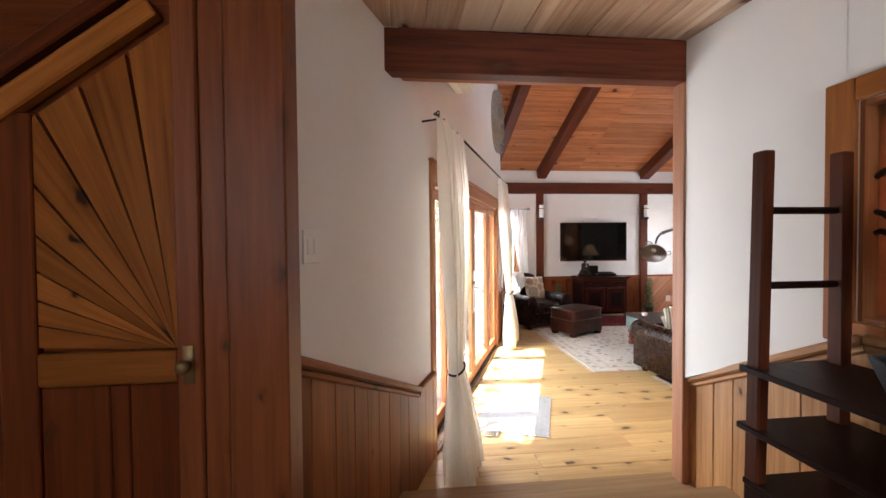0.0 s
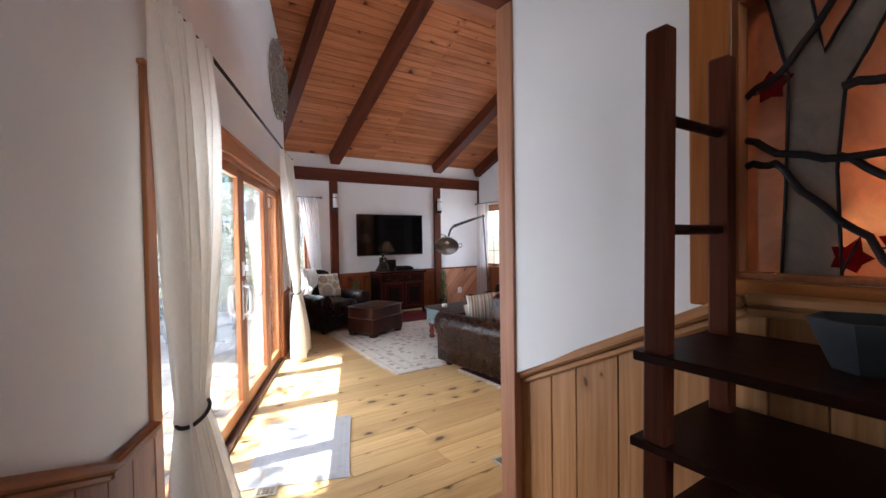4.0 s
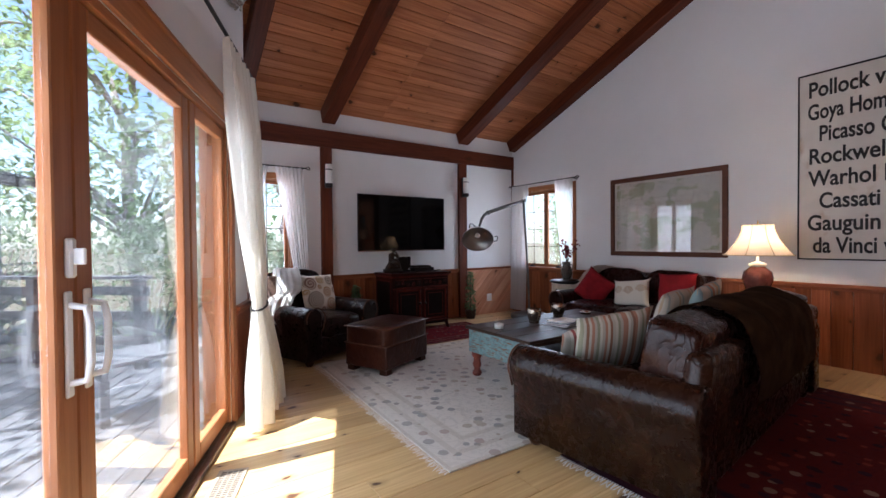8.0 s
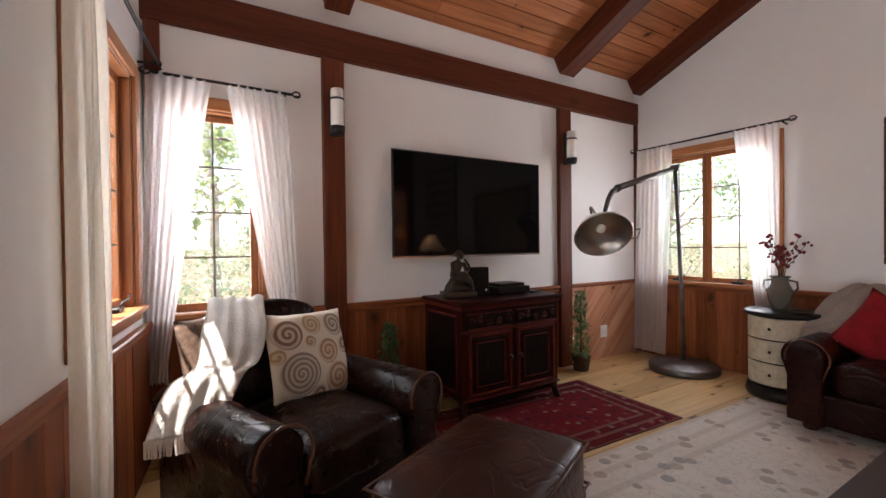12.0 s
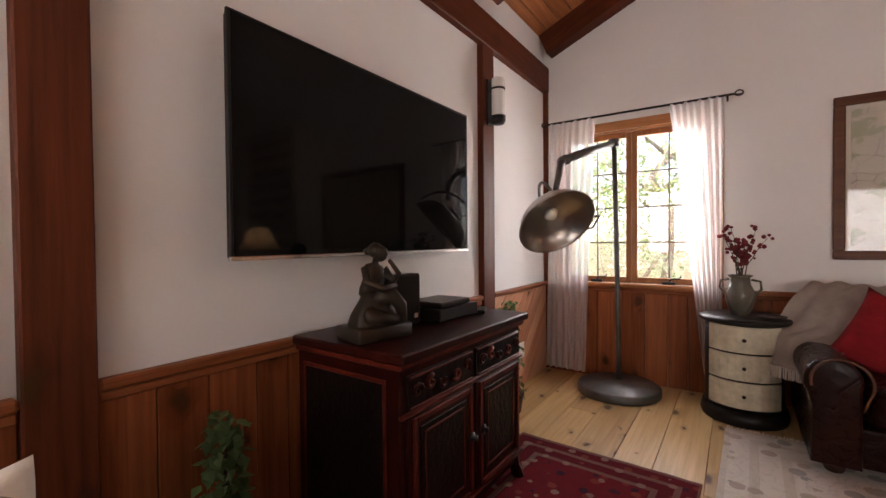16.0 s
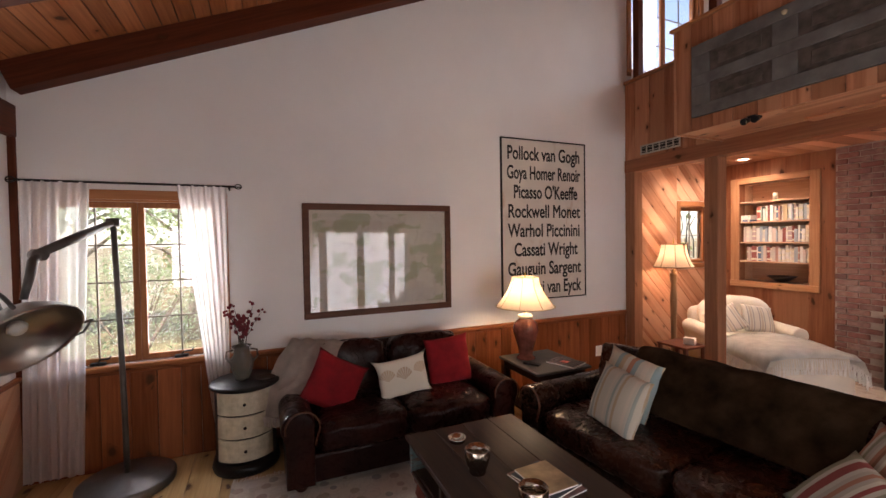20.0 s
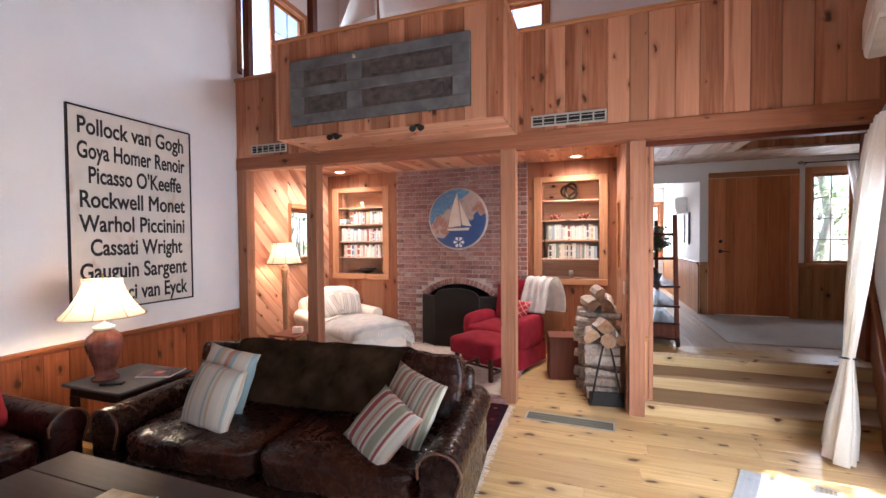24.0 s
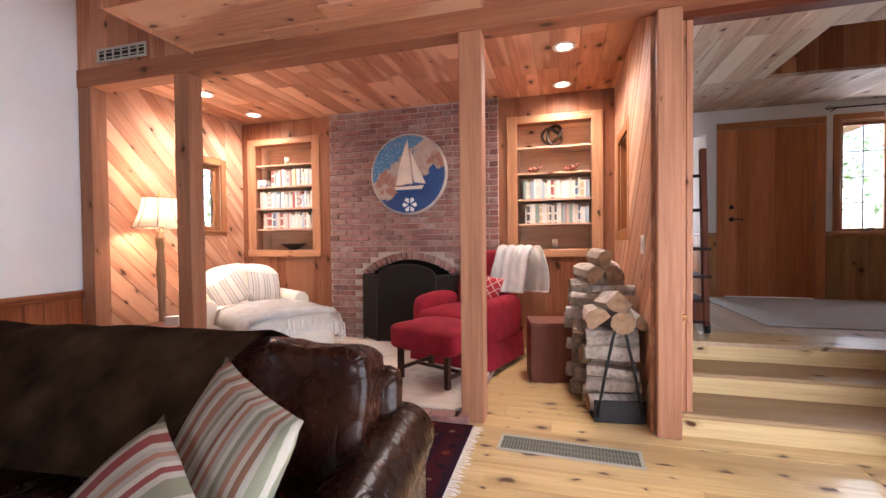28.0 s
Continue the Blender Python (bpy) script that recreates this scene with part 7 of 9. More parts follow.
for sx in (-1, 1):
    x0, x1 = sorted((sx * CW, sx * (CW + 0.006)))
    block("side_panel", LAQ_B, cb, x0, x1, -CD + 0.07, CD - 0.05, 0.20, 0.72, 0.002, "carved black side panel")
    for q in ((-CD + 0.055, -CD + 0.07, 0.185, 0.735), (CD - 0.05, CD - 0.035, 0.185, 0.735), (-CD + 0.07, CD - 0.05, 0.72, 0.735), (-CD + 0.07, CD - 0.05, 0.185, 0.20)):
        block("side_bead", LAQ_R, cb, x0, x1 + 0.003 * (sx > 0), q[0], q[1], q[2], q[3], 0.002)
for z in (0.62, 0.14):
    block("moulding", LAQ_R, cb, -CW - 0.006, CW + 0.006, -CD - 0.016, -CD, z - 0.008, z + 0.008, 0.004)
statue = bmesh.new()
add_box(statue, -0.15, 0.15, -0.10, 0.10, 0.0, 0.065, 0.008)
skirt = bmesh.new()
lathe(skirt, [(0, 0.06), (0.115, 0.06), (0.118, 0.075), (0.105, 0.11), (0.085, 0.15), (0.062, 0.19), (0.055, 0.215), (0, 0.22)], 40)
for v in skirt.verts:
    a, h = math.atan2(v.co.y, v.co.x), v.co.z - 0.06
    r = 1 + 0.07 * math.sin(9 * a + 14 * h) * (1 - h / 0.16)
    v.co.x, v.co.y = v.co.x * r * 1.08 - 0.005, v.co.y * r * 0.80
me = bpy.data.meshes.new("skirt")
skirt.to_mesh(me)
skirt.free()
statue.from_mesh(me)
bpy.data.meshes.remove(me)
lathe(statue, [(0, 0.0), (0.048, 0.0), (0.052, 0.03), (0.044, 0.075), (0.056, 0.12), (0.046, 0.145), (0.018, 0.158), (0.016, 0.185), (0, 0.19)], 20, pose(-0.03, 0.01, 0.195, 8, 10, 0) @ Matrix.Diagonal((1.0, 0.74, 1, 1)))
for p, r, sc in (((0.015, -0.025, 0.395), 0.036, (0.95, 1.05, 1.12)), ((0.008, -0.004, 0.408), 0.038, (1.08, 1.05, 0.95)), ((-0.016, 0.03, 0.405), 0.020, (1, 1, 1))):
    bmesh.ops.create_icosphere(statue, subdivisions=3, radius=r, matrix=Matrix.Translation(p) @ Matrix.Diagonal((*sc, 1)))
tube(statue, [(-0.055, -0.005, 0.325), (-0.075, -0.05, 0.265), (-0.02, -0.092, 0.235), (0.06, -0.085, 0.245)], [0.021, 0.018, 0.015, 0.012], 10)
tube(statue, [(0.045, -0.01, 0.32), (0.085, -0.045, 0.255), (0.075, -0.085, 0.30), (0.035, -0.065, 0.365)], [0.020, 0.018, 0.014, 0.010], 10)
tube(statue, [(-0.02, 0.0, 0.17), (0.05, -0.07, 0.20), (0.085, -0.085, 0.15), (0.10, -0.085, 0.075)], [0.05, 0.046, 0.032, 0.022], 10)
tube(statue, [(-0.04, 0.0, 0.13), (-0.07, -0.07, 0.11), (0.03, -0.088, 0.09), (0.13, -0.06, 0.078)], [0.05, 0.042, 0.03, 0.016], 10)
rough_up(statue, 0.004, 26.0)
bmesh.ops.scale(statue, vec=(0.80, 0.80, 0.80), verts=statue.verts)
sv = part("statuette", statue, BRONZE, None, "", pose(4.09, 8.56, 0.836, 0, 0, -10), True)
tagged(sv, "small dark bronze seated statuette on the cabinet", "statue")
rt = thing("router", "black upright router box on the cabinet", "router", pose(4.30, 8.62, 0.836, 0, 0, -8))
block("body", BLACKP, rt, -0.10, 0.10, -0.03, 0.03, 0, 0.22, 0.008)
block("light_strip", WHITE_PLASTIC, rt, 0.06, 0.08, -0.031, -0.03, 0.03, 0.05, 0)
bx = thing("cable_box", "flat black set-top box on the cabinet", "set-top box", pose(4.58, 8.60, 0.836))
block("body", BLACKP, bx, -0.16, 0.16, -0.11, 0.11, 0.006, 0.06, 0.005)
block("feet", IRON, bx, -0.14, 0.14, -0.09, 0.09, 0.0, 0.006, 0)
block("lid", BLACKP, bx, -0.13, 0.12, -0.09, 0.1, 0.061, 0.085, 0.006)
rm = thing("remote", "small black remote control on the cabinet", "remote control", pose(4.80, 8.50, 0.836, 0, 0, 25))
block("body", BLACKP, rm, -0.07, 0.07, -0.02, 0.02, 0, 0.018, 0.005)

# television
tv = thing("television", "large flat black wall-mounted television", "television", pose(4.40, 8.80, 1.545))
SCREEN = mat("tv_screen", (0.0035, 0.003, 0.003), 0.05)
SCREEN.node_tree.nodes["Principled BSDF"].inputs["Specular IOR Level"].default_value = 0.12
block("screen", SCREEN, tv, -0.722, 0.722, -0.012, 0.0, -0.395, 0.40, 0.001)
block("back_shell", BLACKP, tv, -0.72, 0.72, 0.001, 0.04, -0.405, 0.41, 0.006)
block("wall_mount", IRON, tv, -0.2, 0.2, 0.05, 0.13, -0.15, 0.15, 0)
for q in ((-0.735, 0.735, 0.401, 0.41), (-0.735, -0.7225, -0.395, 0.401), (0.7225, 0.735, -0.395, 0.401)):
    block("bezel", BLACKP, tv, q[0], q[1], -0.014, 0.0005, q[2], q[3], 0.002)
block("bottom_trim", CHROME, tv, -0.735, 0.735, -0.016, 0.0005, -0.41, -0.3955, 0.002)

# arc floor lamp like a surgical lamp
al = thing("arc_lamp", "tall grey metal lamp with a big dome on a hinged arm", "floor lamp", pose(6.43, 8.20, 0.0))
GUN = plain("gunmetal", (0.16, 0.155, 0.15), 0.42, 0.85, vary=0.25)
STEEL = mat("dome_steel", (0.42, 0.40, 0.37), 0.3, 1.0)
turned("base", [(0, 0), (0.30, 0), (0.305, 0.01), (0.305, 0.055), (0.29, 0.065), (0.24, 0.068), (0.23, 0.08), (0.06, 0.085), (0.03, 0.10), (0, 0.10)], GUN, al, None, 40)
bar("pole", [(0, 0, 0.09), (-0.02, 0, 0.6), (-0.06, 0, 1.2), (-0.115, 0.005, 1.91)], 0.019, GUN, al)
bar("joint", [(-0.115, -0.03, 1.93), (-0.115, 0.04, 1.93)], 0.032, GUN, al, seg=14)
bar("arm", [(-0.115, 0.005, 1.93), (-0.42, 0.10, 1.83), (-0.70, 0.185, 1.735)], [0.022, 0.03, 0.027], GUN, al)
bar("joint", [(-0.745, 0.16, 1.725), (-0.685, 0.215, 1.725)], 0.034, GUN, al, seg=14)
bar("drop", [(-0.715, 0.19, 1.725), (-0.80, 0.18, 1.69), (-0.87, 0.165, 1.62), (-0.905, 0.18, 1.50)], [0.026, 0.024, 0.022, 0.017], GUN, al)
M_D = Matrix.Translation((-0.965, 0.15, 1.305)) @ Vector((0.44, 0.60, 0.67)).to_track_quat("Z", "Y").to_matrix().to_4x4()
DR = 0.24
bm = bmesh.new()
lathe(bm, [(0.06, 0.13), (0.10, 0.125), (0.17, 0.10), (0.215, 0.05), (DR, 0.0), (DR + 0.008, -0.012), (DR, -0.02), (DR - 0.006, 0.0), (0.20, 0.045), (0.15, 0.09), (0, 0.11)], 40)
lathe(bm, [(0, 0.16), (0.05, 0.158), (0.06, 0.13), (0, 0.125)], 24)
part("dome", bm, STEEL, al, "brushed metal dome", M_D, True)
bm = bmesh.new()
tube(bm, [(DR * 1.08 * math.cos(q), 0, 0.02 + 0.23 * math.sin(q)) for q in (math.pi * k / 16 for k in range(17))], 0.010, 8)
part("yoke", bm, GUN, al, "", M_D @ pose(0, 0, 0, 0, 0, 60), True)
bm = bmesh.new()
tube(bm, [(-DR - 0.01, -0.05, 0.0), (-DR - 0.06, -0.05, 0.01), (-DR - 0.07, 0, 0.02), (-DR - 0.06, 0.05, 0.01), (-DR - 0.01, 0.05, 0.0)], 0.007, 8)
part("grip", bm, GUN, al, "", M_D, True)
bm = bmesh.new()
lathe(bm, [(0, 0.05), (0.03, 0.055), (0.045, 0.08), (0.03, 0.11), (0, 0.11)], 18)
part("bulb", bm, plain("opal_bulb", (0.7, 0.68, 0.62), 0.3), al, "unlit opal bulb", M_D, True)


# ---- curtains ----
def curtain(label, m, top, bottom, z1, z0, off=0.09, tie=None, folds=9, amp=0.03, off0=None, seed=0.0, name="curtain", cloth=None):
    """A sheer panel hung along local x; tie = (z, centre, width) gathers it."""
    t = thing(name, label, "curtain", m)
    bm = bmesh.new()
    nu, nv = folds * 8, 44
    rows = []
    for j in range(nv + 1):
        v = j / nv
        z = z1 + (z0 - z1) * v
        if tie:
            zt, ct, wt = tie
            if z > zt:
                q = (z1 - z) / (z1 - zt)
                s = q ** 1.7
                a, b = top[0] + (ct - wt / 2 - top[0]) * s, top[1] + (ct + wt / 2 - top[1]) * s
            else:
                q = (zt - z) / (zt - z0)
                s = q ** 0.6
                a, b = ct - wt / 2 + (bottom[0] - ct + wt / 2) * s, ct + wt / 2 + (bottom[1] - ct - wt / 2) * s
        else:
            s = v
            a, b = top[0] + (bottom[0] - top[0]) * s, top[1] + (bottom[1] - top[1]) * s
        o = off + ((off0 if off0 is not None else off) - off) * v
        flare = 1.0 + (1.05 * min(1.0, (tie[0] - z) / (tie[0] - z0) * 1.5) if tie and z < tie[0] else 0.0)
        squeeze = min(1.0, 0.35 + (b - a) / max(0.05, top[1] - top[0]))
        row = []
        for i in range(nu + 1):
            u = i / nu
            w = math.sin(u * folds * 2 * math.pi + 0.9 * math.sin(3.1 * u + 2.3 * v + seed)) + 0.45 * math.sin(u * folds * 3.7 + seed + 1.4 * v)
            row.append(bm.verts.new((a + (b - a) * (u + 0.012 * math.sin(9 * u + 3 * v)), -o - amp * squeeze * flare * w * (0.55 + 0.45 * min(1, v * 6)), z + (0.01 * math.sin(u * folds * 6.28) if j == nv else 0))))
        rows.append(row)
    for a, b in zip(rows, rows[1:]):
        for i in range(nu):
            bm.faces.new((a[i], a[i + 1], b[i + 1], b[i]))
    part("panel", bm, cloth or SHEER, t, "sheer off-white cotton", None, True)
    if tie:
        zt, ct, wt = tie
        bm = bmesh.new()
        o = off + ((off0 if off0 is not None else off) - off) * (z1 - zt) / (z1 - z0)
        tube(bm, [(ct + (wt / 2 + 0.006) * math.cos(q), -o - (amp + 0.012) * math.sin(q), zt + 0.02 * math.cos(q)) for q in (2 * math.pi * k / 24 for k in range(25))], 0.008, 8)
        part("tieback", bm, IRON, t, "dark cord tieback", None, True)
    return t


def rod(label, m, x0, x1, z, off=0.09, r=0.009):
    t = thing("curtain_rod", label, "curtain rod", m)
    bar("rod", [(x0, -off, z), (x1, -off, z)], r, IRON, t)
    for x, s in ((x0, -1), (x1, 1)):
        bm = bmesh.new()
        for k in range(3):
            q = k * 2.1
            tube(bm, [(x + s * (0.005 + 0.025 * (1 - math.cos(a))), -off + 0.022 * math.sin(a) * math.cos(q), z + 0.022 * math.sin(a) * math.sin(q)) for a in (math.pi * j / 8 for j in range(9))], 0.005, 6)
        part("finial", bm, IRON, t, "", None, True)
        bar("bracket", [(x - s * 0.04, 0.0, z - 0.02), (x - s * 0.04, -off, z - 0.012)], 0.007, IRON, t)
    return t


rod("long dark iron rod above the sliding doors", M_WA, 0.18, 3.95, 2.47, 0.13, 0.011)
curtain("sheer off-white curtain tied back beside the sliding doors", M_WA, (0.12, 0.90), (0.0, 0.46), 2.46, 0.03, 0.14, (0.76, 0.17, 0.20), 10, 0.04, 0.29, 1.0, cloth=DRAPE)
curtain("sheer off-white curtain tied back beside the sliding doors", M_WA, (3.22, 3.92), (3.50, 4.16), 2.46, 0.04, 0.13, (0.82, 3.79, 0.24), 9, 0.035, 0.21, 2.0, cloth=DRAPE)
rod("short dark iron curtain rod", M_N, 2.20, 2.97, 2.245)
curtain("sheer white curtain at the casement window", M_N, (2.17, 2.50), (2.12, 2.24), 2.25, 0.45, 0.09, None, 6, 0.02, None, 3.0)
curtain("sheer white curtain at the casement window", M_N, (2.58, 2.93), (2.88, 3.02), 2.25, 0.45, 0.09, None, 7, 0.02, None, 4.0)
rod("short dark iron curtain rod", M_E, -8.86, -7.46, 2.25)
curtain("sheer white curtain beside the pair of casements", M_E, (-8.85, -8.44), (-8.88, -8.53), 2.25, 0.04, 0.09, None, 7, 0.022, None, 5.0)
curtain("sheer white curtain beside the pair of casements", M_E, (-7.88, -7.52), (-7.64, -7.53), 2.25, 0.16, 0.09, None, 7, 0.022, None, 6.0)
rod("dark iron curtain rod above the short wall's window", M_WB, 0.55, 1.92, 2.30)
curtain("sheer off-white curtain on the short wall", M_WB, (0.58, 0.86), (0.62, 0.84), 2.29, 0.05, 0.09, None, 6, 0.025, None, 7.0, cloth=DRAPE)
rod("dark rod above the hall window", M_S, 0.47, 1.42, 2.80)
curtain("sheer white curtain at the hall window", M_S, (0.98, 1.38), (1.26, 1.40), 2.79, 1.0, 0.08, None, 6, 0.02, None, 8.0)
curtain("white curtain at the loft window", M_E, (-2.78, -2.3), (-2.78, -2.42), 5.3, 3.6, 0.06, None, 6, 0.02, None, 9.0)

# ---- rugs ----
def rug_mat(name, ground, inks, border, w, d, scale=9.0, bold=0.5, rough=0.95):
    m = mat(name, ground, rough, specular_ior_level=0.06)
    n = N(m)
    c = n.coords()
    v = n.node("TexVoronoi")
    n.put(v.inputs["Vector"], c)
    v.inputs["Scale"].default_value = scale
    dist = v.outputs["Distance"]
    ring = n.math("SINE", n.math("MULTIPLY", dist, 11.0))
    sep = n.node("SeparateColor")
    n.put(sep.inputs[0], v.outputs["Color"])
    vines = n.noise(c, scale * 0.8, 3.0, 0.5, 2.2)
    vl = n.ramp(n.math("ABSOLUTE", n.math("SUBTRACT", vines, 0.5)), [(0.0, 1.0), (0.05, 0.0)])
    col = n.mix(n.math("MULTIPLY", vl, bold * 0.4), ground, inks[0])
    petal = n.noise(c, scale * 2.6, 2.0, 0.5, 0.6)
    fl = n.math("MULTIPLY", n.math("LESS_THAN", n.math("ADD", dist, n.math("MULTIPLY", n.math("SUBTRACT", petal, 0.5), 0.55)), 0.36), n.math("GREATER_THAN", ring, -0.3))
    ink = n.ramp(sep.outputs[0], [(k / len(inks), q) for k, q in enumerate(inks)])
    n.t.nodes[-1].color_ramp.interpolation = "CONSTANT"
    col = n.mix(n.math("MULTIPLY", fl, bold), col, ink)
    xyz = n.node("SeparateXYZ")
    n.put(xyz.inputs[0], c)
    ax, ay = n.math("ABSOLUTE", xyz.outputs[0]), n.math("ABSOLUTE", xyz.outputs[1])
    edge = n.math("MAXIMUM", n.math("SUBTRACT", ax, w / 2 - border[1]), n.math("SUBTRACT", ay, d / 2 - border[1]))
    inb = n.math("GREATER_THAN", edge, 0.0)
    stripe = n.math("GREATER_THAN", n.math("SINE", n.math("MULTIPLY", edge, 62.8 / border[1] * 0.22)), 0.55)
    col = n.mix(n.math("MULTIPLY", inb, border[2]), col, n.mix(n.math("MULTIPLY", fl, 0.6), border[0], ink))
    col = n.mix(n.math("MULTIPLY", n.math("MULTIPLY", inb, stripe), border[2] * 0.9), col, inks[-1])
    fade = n.noise(c, 1.3, 3.0)
    n.color(n.mix(n.ramp(fade, [(0.45, 0.0), (0.75, 0.35)]), col, ground))
    pile = n.noise(c, 190.0, 2.0)
    n.bump(n.math("ADD", pile, n.math("MULTIPLY", fl, 0.4)), 0.7, 0.008)
    return m


def rug(label, m, w, d, material, fringe_x=(), th=0.011):
    t = thing("rug", label, "rug", m)
    bm = bmesh.new()
    nx, ny = 24, 18
    grid = [[bm.verts.new((w * (i / nx - 0.5), d * (j / ny - 0.5), th + 0.0025 * noise.noise(Vector((i * 0.5, j * 0.5, w))))) for j in range(ny + 1)] for i in range(nx + 1)]
    for i in range(nx):
        for j in range(ny):
            bm.faces.new((grid[i][j], grid[i + 1][j], grid[i + 1][j + 1], grid[i][j + 1]))
    r = bmesh.ops.extrude_edge_only(bm, edges=[e for e in bm.edges if e.is_boundary])
    for v in r["geom"]:
        if isinstance(v, bmesh.types.BMVert):
            v.co.z = 0.001
    part("weave", bm, material, t, "", None, False)
    g2 = random.Random(int(w * 100))
    for sx in fringe_x:
        bm = bmesh.new()
        k = int(d / 0.014)
        for i in range(k):
            y = -d / 2 + d * (i + 0.5) / k
            ln = g2.uniform(0.035, 0.075)
            p = [(sx * w / 2, y, th * 0.7), (sx * (w / 2 + ln * 0.5), y + g2.uniform(-0.006, 0.006), 0.006), (sx * (w / 2 + ln), y + g2.uniform(-0.012, 0.012), 0.003)]
            for q0, q1 in zip(p, p[1:]):
                bm.faces.new([bm.verts.new(q) for q in ((q0[0], q0[1] - 0.004, q0[2]), (q1[0], q1[1] - 0.003, q1[2]), (q1[0], q1[1] + 0.003, q1[2]), (q0[0], q0[1] + 0.004, q0[2]))])
        part("fringe", bm, IVORY, t, "cream cotton fringe")
    return t


RUG_C = rug_mat("cream_floral_wool", (0.68, 0.64, 0.58), [(0.20, 0.19, 0.19), (0.33, 0.22, 0.19), (0.17, 0.19, 0.21), (0.36, 0.30, 0.22)], ((0.60, 0.55, 0.48), 0.3, 0.3), 3.4, 2.45, 8.5, 0.62)
RUG_O = rug_mat("dark_oriental_wool", (0.070, 0.008, 0.008), [(0.008, 0.007, 0.014), (0.16, 0.030, 0.020), (0.20, 0.13, 0.09), (0.012, 0.010, 0.020)], ((0.035, 0.009, 0.013), 0.35, 0.7), 2.6, 1.95, 11.0, 0.85)
RUG_R = rug_mat("red_runner_wool", (0.15, 0.013, 0.018), [(0.02, 0.016, 0.035), (0.20, 0.05, 0.035), (0.26, 0.18, 0.14)], ((0.06, 0.010, 0.016), 0.2, 0.5), 1.75, 0.95, 14.0, 0.8)
RUG_G = rug_mat("pale_grey_wool", (0.50, 0.47, 0.43), [(0.40, 0.38, 0.36), (0.44, 0.41, 0.36)], ((0.46, 0.43, 0.39), 0.2, 0.3), 1.9, 1.92, 6.0, 0.4)
RUG_A = rug_mat("cream_alcove_wool", (0.60, 0.53, 0.45), [(0.45, 0.36, 0.30), (0.38, 0.34, 0.32), (0.5, 0.42, 0.34)], ((0.52, 0.44, 0.36), 0.25, 0.6), 2.3, 1.75, 8.0, 0.6)
rug("large cream floral wool rug with fringed edge", pose(4.37, 6.30, 0.0, 0, 0, -1.5), 3.42, 2.48, RUG_C, (-1, 1))
rug("dark red oriental rug behind the sofa", pose(4.60, 3.93, 0.0, 0, 0, 1), 2.65, 1.95, RUG_O, (-1,))
rug("red patterned rug in front of the cabinet", pose(4.43, 8.08, 0.0, 0, 0, -2), 1.78, 0.95, RUG_R)
rug("pale grey rug on the hall floor", pose(0.03, 0.31, HALL_Z, 0, 0, 0), 1.9, 1.92, RUG_G)
rug("cream patterned rug on the hearth", pose(4.50, 1.98, 0.05, 0, 0, 1), 2.3, 1.72, RUG_A)
MATM = rug_mat("grey_mat_cloth", (0.42, 0.42, 0.42), [(0.32, 0.33, 0.34), (0.5, 0.49, 0.47)], ((0.40, 0.4, 0.4), 0.1, 0.3), 0.62, 0.92, 14.0, 0.4)
rug("grey woven mat by the sliding doors", M_WA @ pose(1.38, -0.52, 0, 0, 0, 90), 0.62, 0.92, MATM, (), 0.007)

# ---- things on the walls ----
OAKF = wood("brown_frame_x", (0.085, 0.032, 0.018), (0.15, 0.062, 0.034), "x", 0.4, vary=0.1)


def picture(name, label, m, w, h, fw, frame_m, face_m, mat_m=None, mw=0.0, glass=False, depth=0.03):
    """Framed and hung: local x across, z up, the face towards -y."""
    t = thing(name, label, "picture", m)
    for q in ((-w / 2, w / 2, h / 2 - fw, h / 2), (-w / 2, w / 2, -h / 2, -h / 2 + fw), (-w / 2, -w / 2 + fw, -h / 2 + fw, h / 2 - fw), (w / 2 - fw, w / 2, -h / 2 + fw, h / 2 - fw)):
        block("frame", frame_m, t, q[0], q[1], -depth, 0.0, q[2], q[3], 0.006)
    block("print", face_m, t, -w / 2 + fw + mw, w / 2 - fw - mw, -0.012, -0.006, -h / 2 + fw + mw, h / 2 - fw - mw, 0)
    if mat_m:
        block("mount", mat_m, t, -w / 2 + fw, w / 2 - fw, -0.0065, -0.002, -h / 2 + fw, h / 2 - fw, 0)
    if glass:
        block("glazing", glass, t, -w / 2 + fw, w / 2 - fw, -0.02, -0.017, -h / 2 + fw, h / 2 - fw, 0)
    return t


def map_mat():
    m = mat("old_map_print", (0.6, 0.55, 0.46), 0.6)
    n = N(m)
    c = n.coords()
    v = n.noise(n.coords((1, 1, 1.6)), 2.6, 6.0, 0.6, 0.3)
    col = n.ramp(v, [(0.40, (0.55, 0.52, 0.46)), (0.52, (0.58, 0.54, 0.46)), (0.53, (0.42, 0.43, 0.30)), (0.64, (0.36, 0.37, 0.24)), (0.75, (0.5, 0.44, 0.30))])
    lines = n.node("TexVoronoi", feature="DISTANCE_TO_EDGE")
    n.put(lines.inputs["Vector"], c)
    lines.inputs["Scale"].default_value = 7.0
    n.color(n.mix(n.math("LESS_THAN", lines.outputs["Distance"], 0.008), col, (0.35, 0.30, 0.25)))
    return m


PGLASS = glass_mat(0.05)
PGLASS.name = "picture_glass"
mp = picture("framed_map", "framed antique island map behind glass", TURN_E @ pose(EAST - 0.001, 6.16, 1.59, 0, 0, -90), 1.50, 1.08, 0.06, OAKF, map_mat(), plain("map_paper", (0.62, 0.57, 0.49), 0.7, vary=0.05), 0.03, PGLASS)
for k in range(22):
    x = -0.42 + k * 0.04
    block("title_bar", LEAD, mp, x, x + 0.026, -0.0075, -0.0066, 0.434, 0.448, 0)

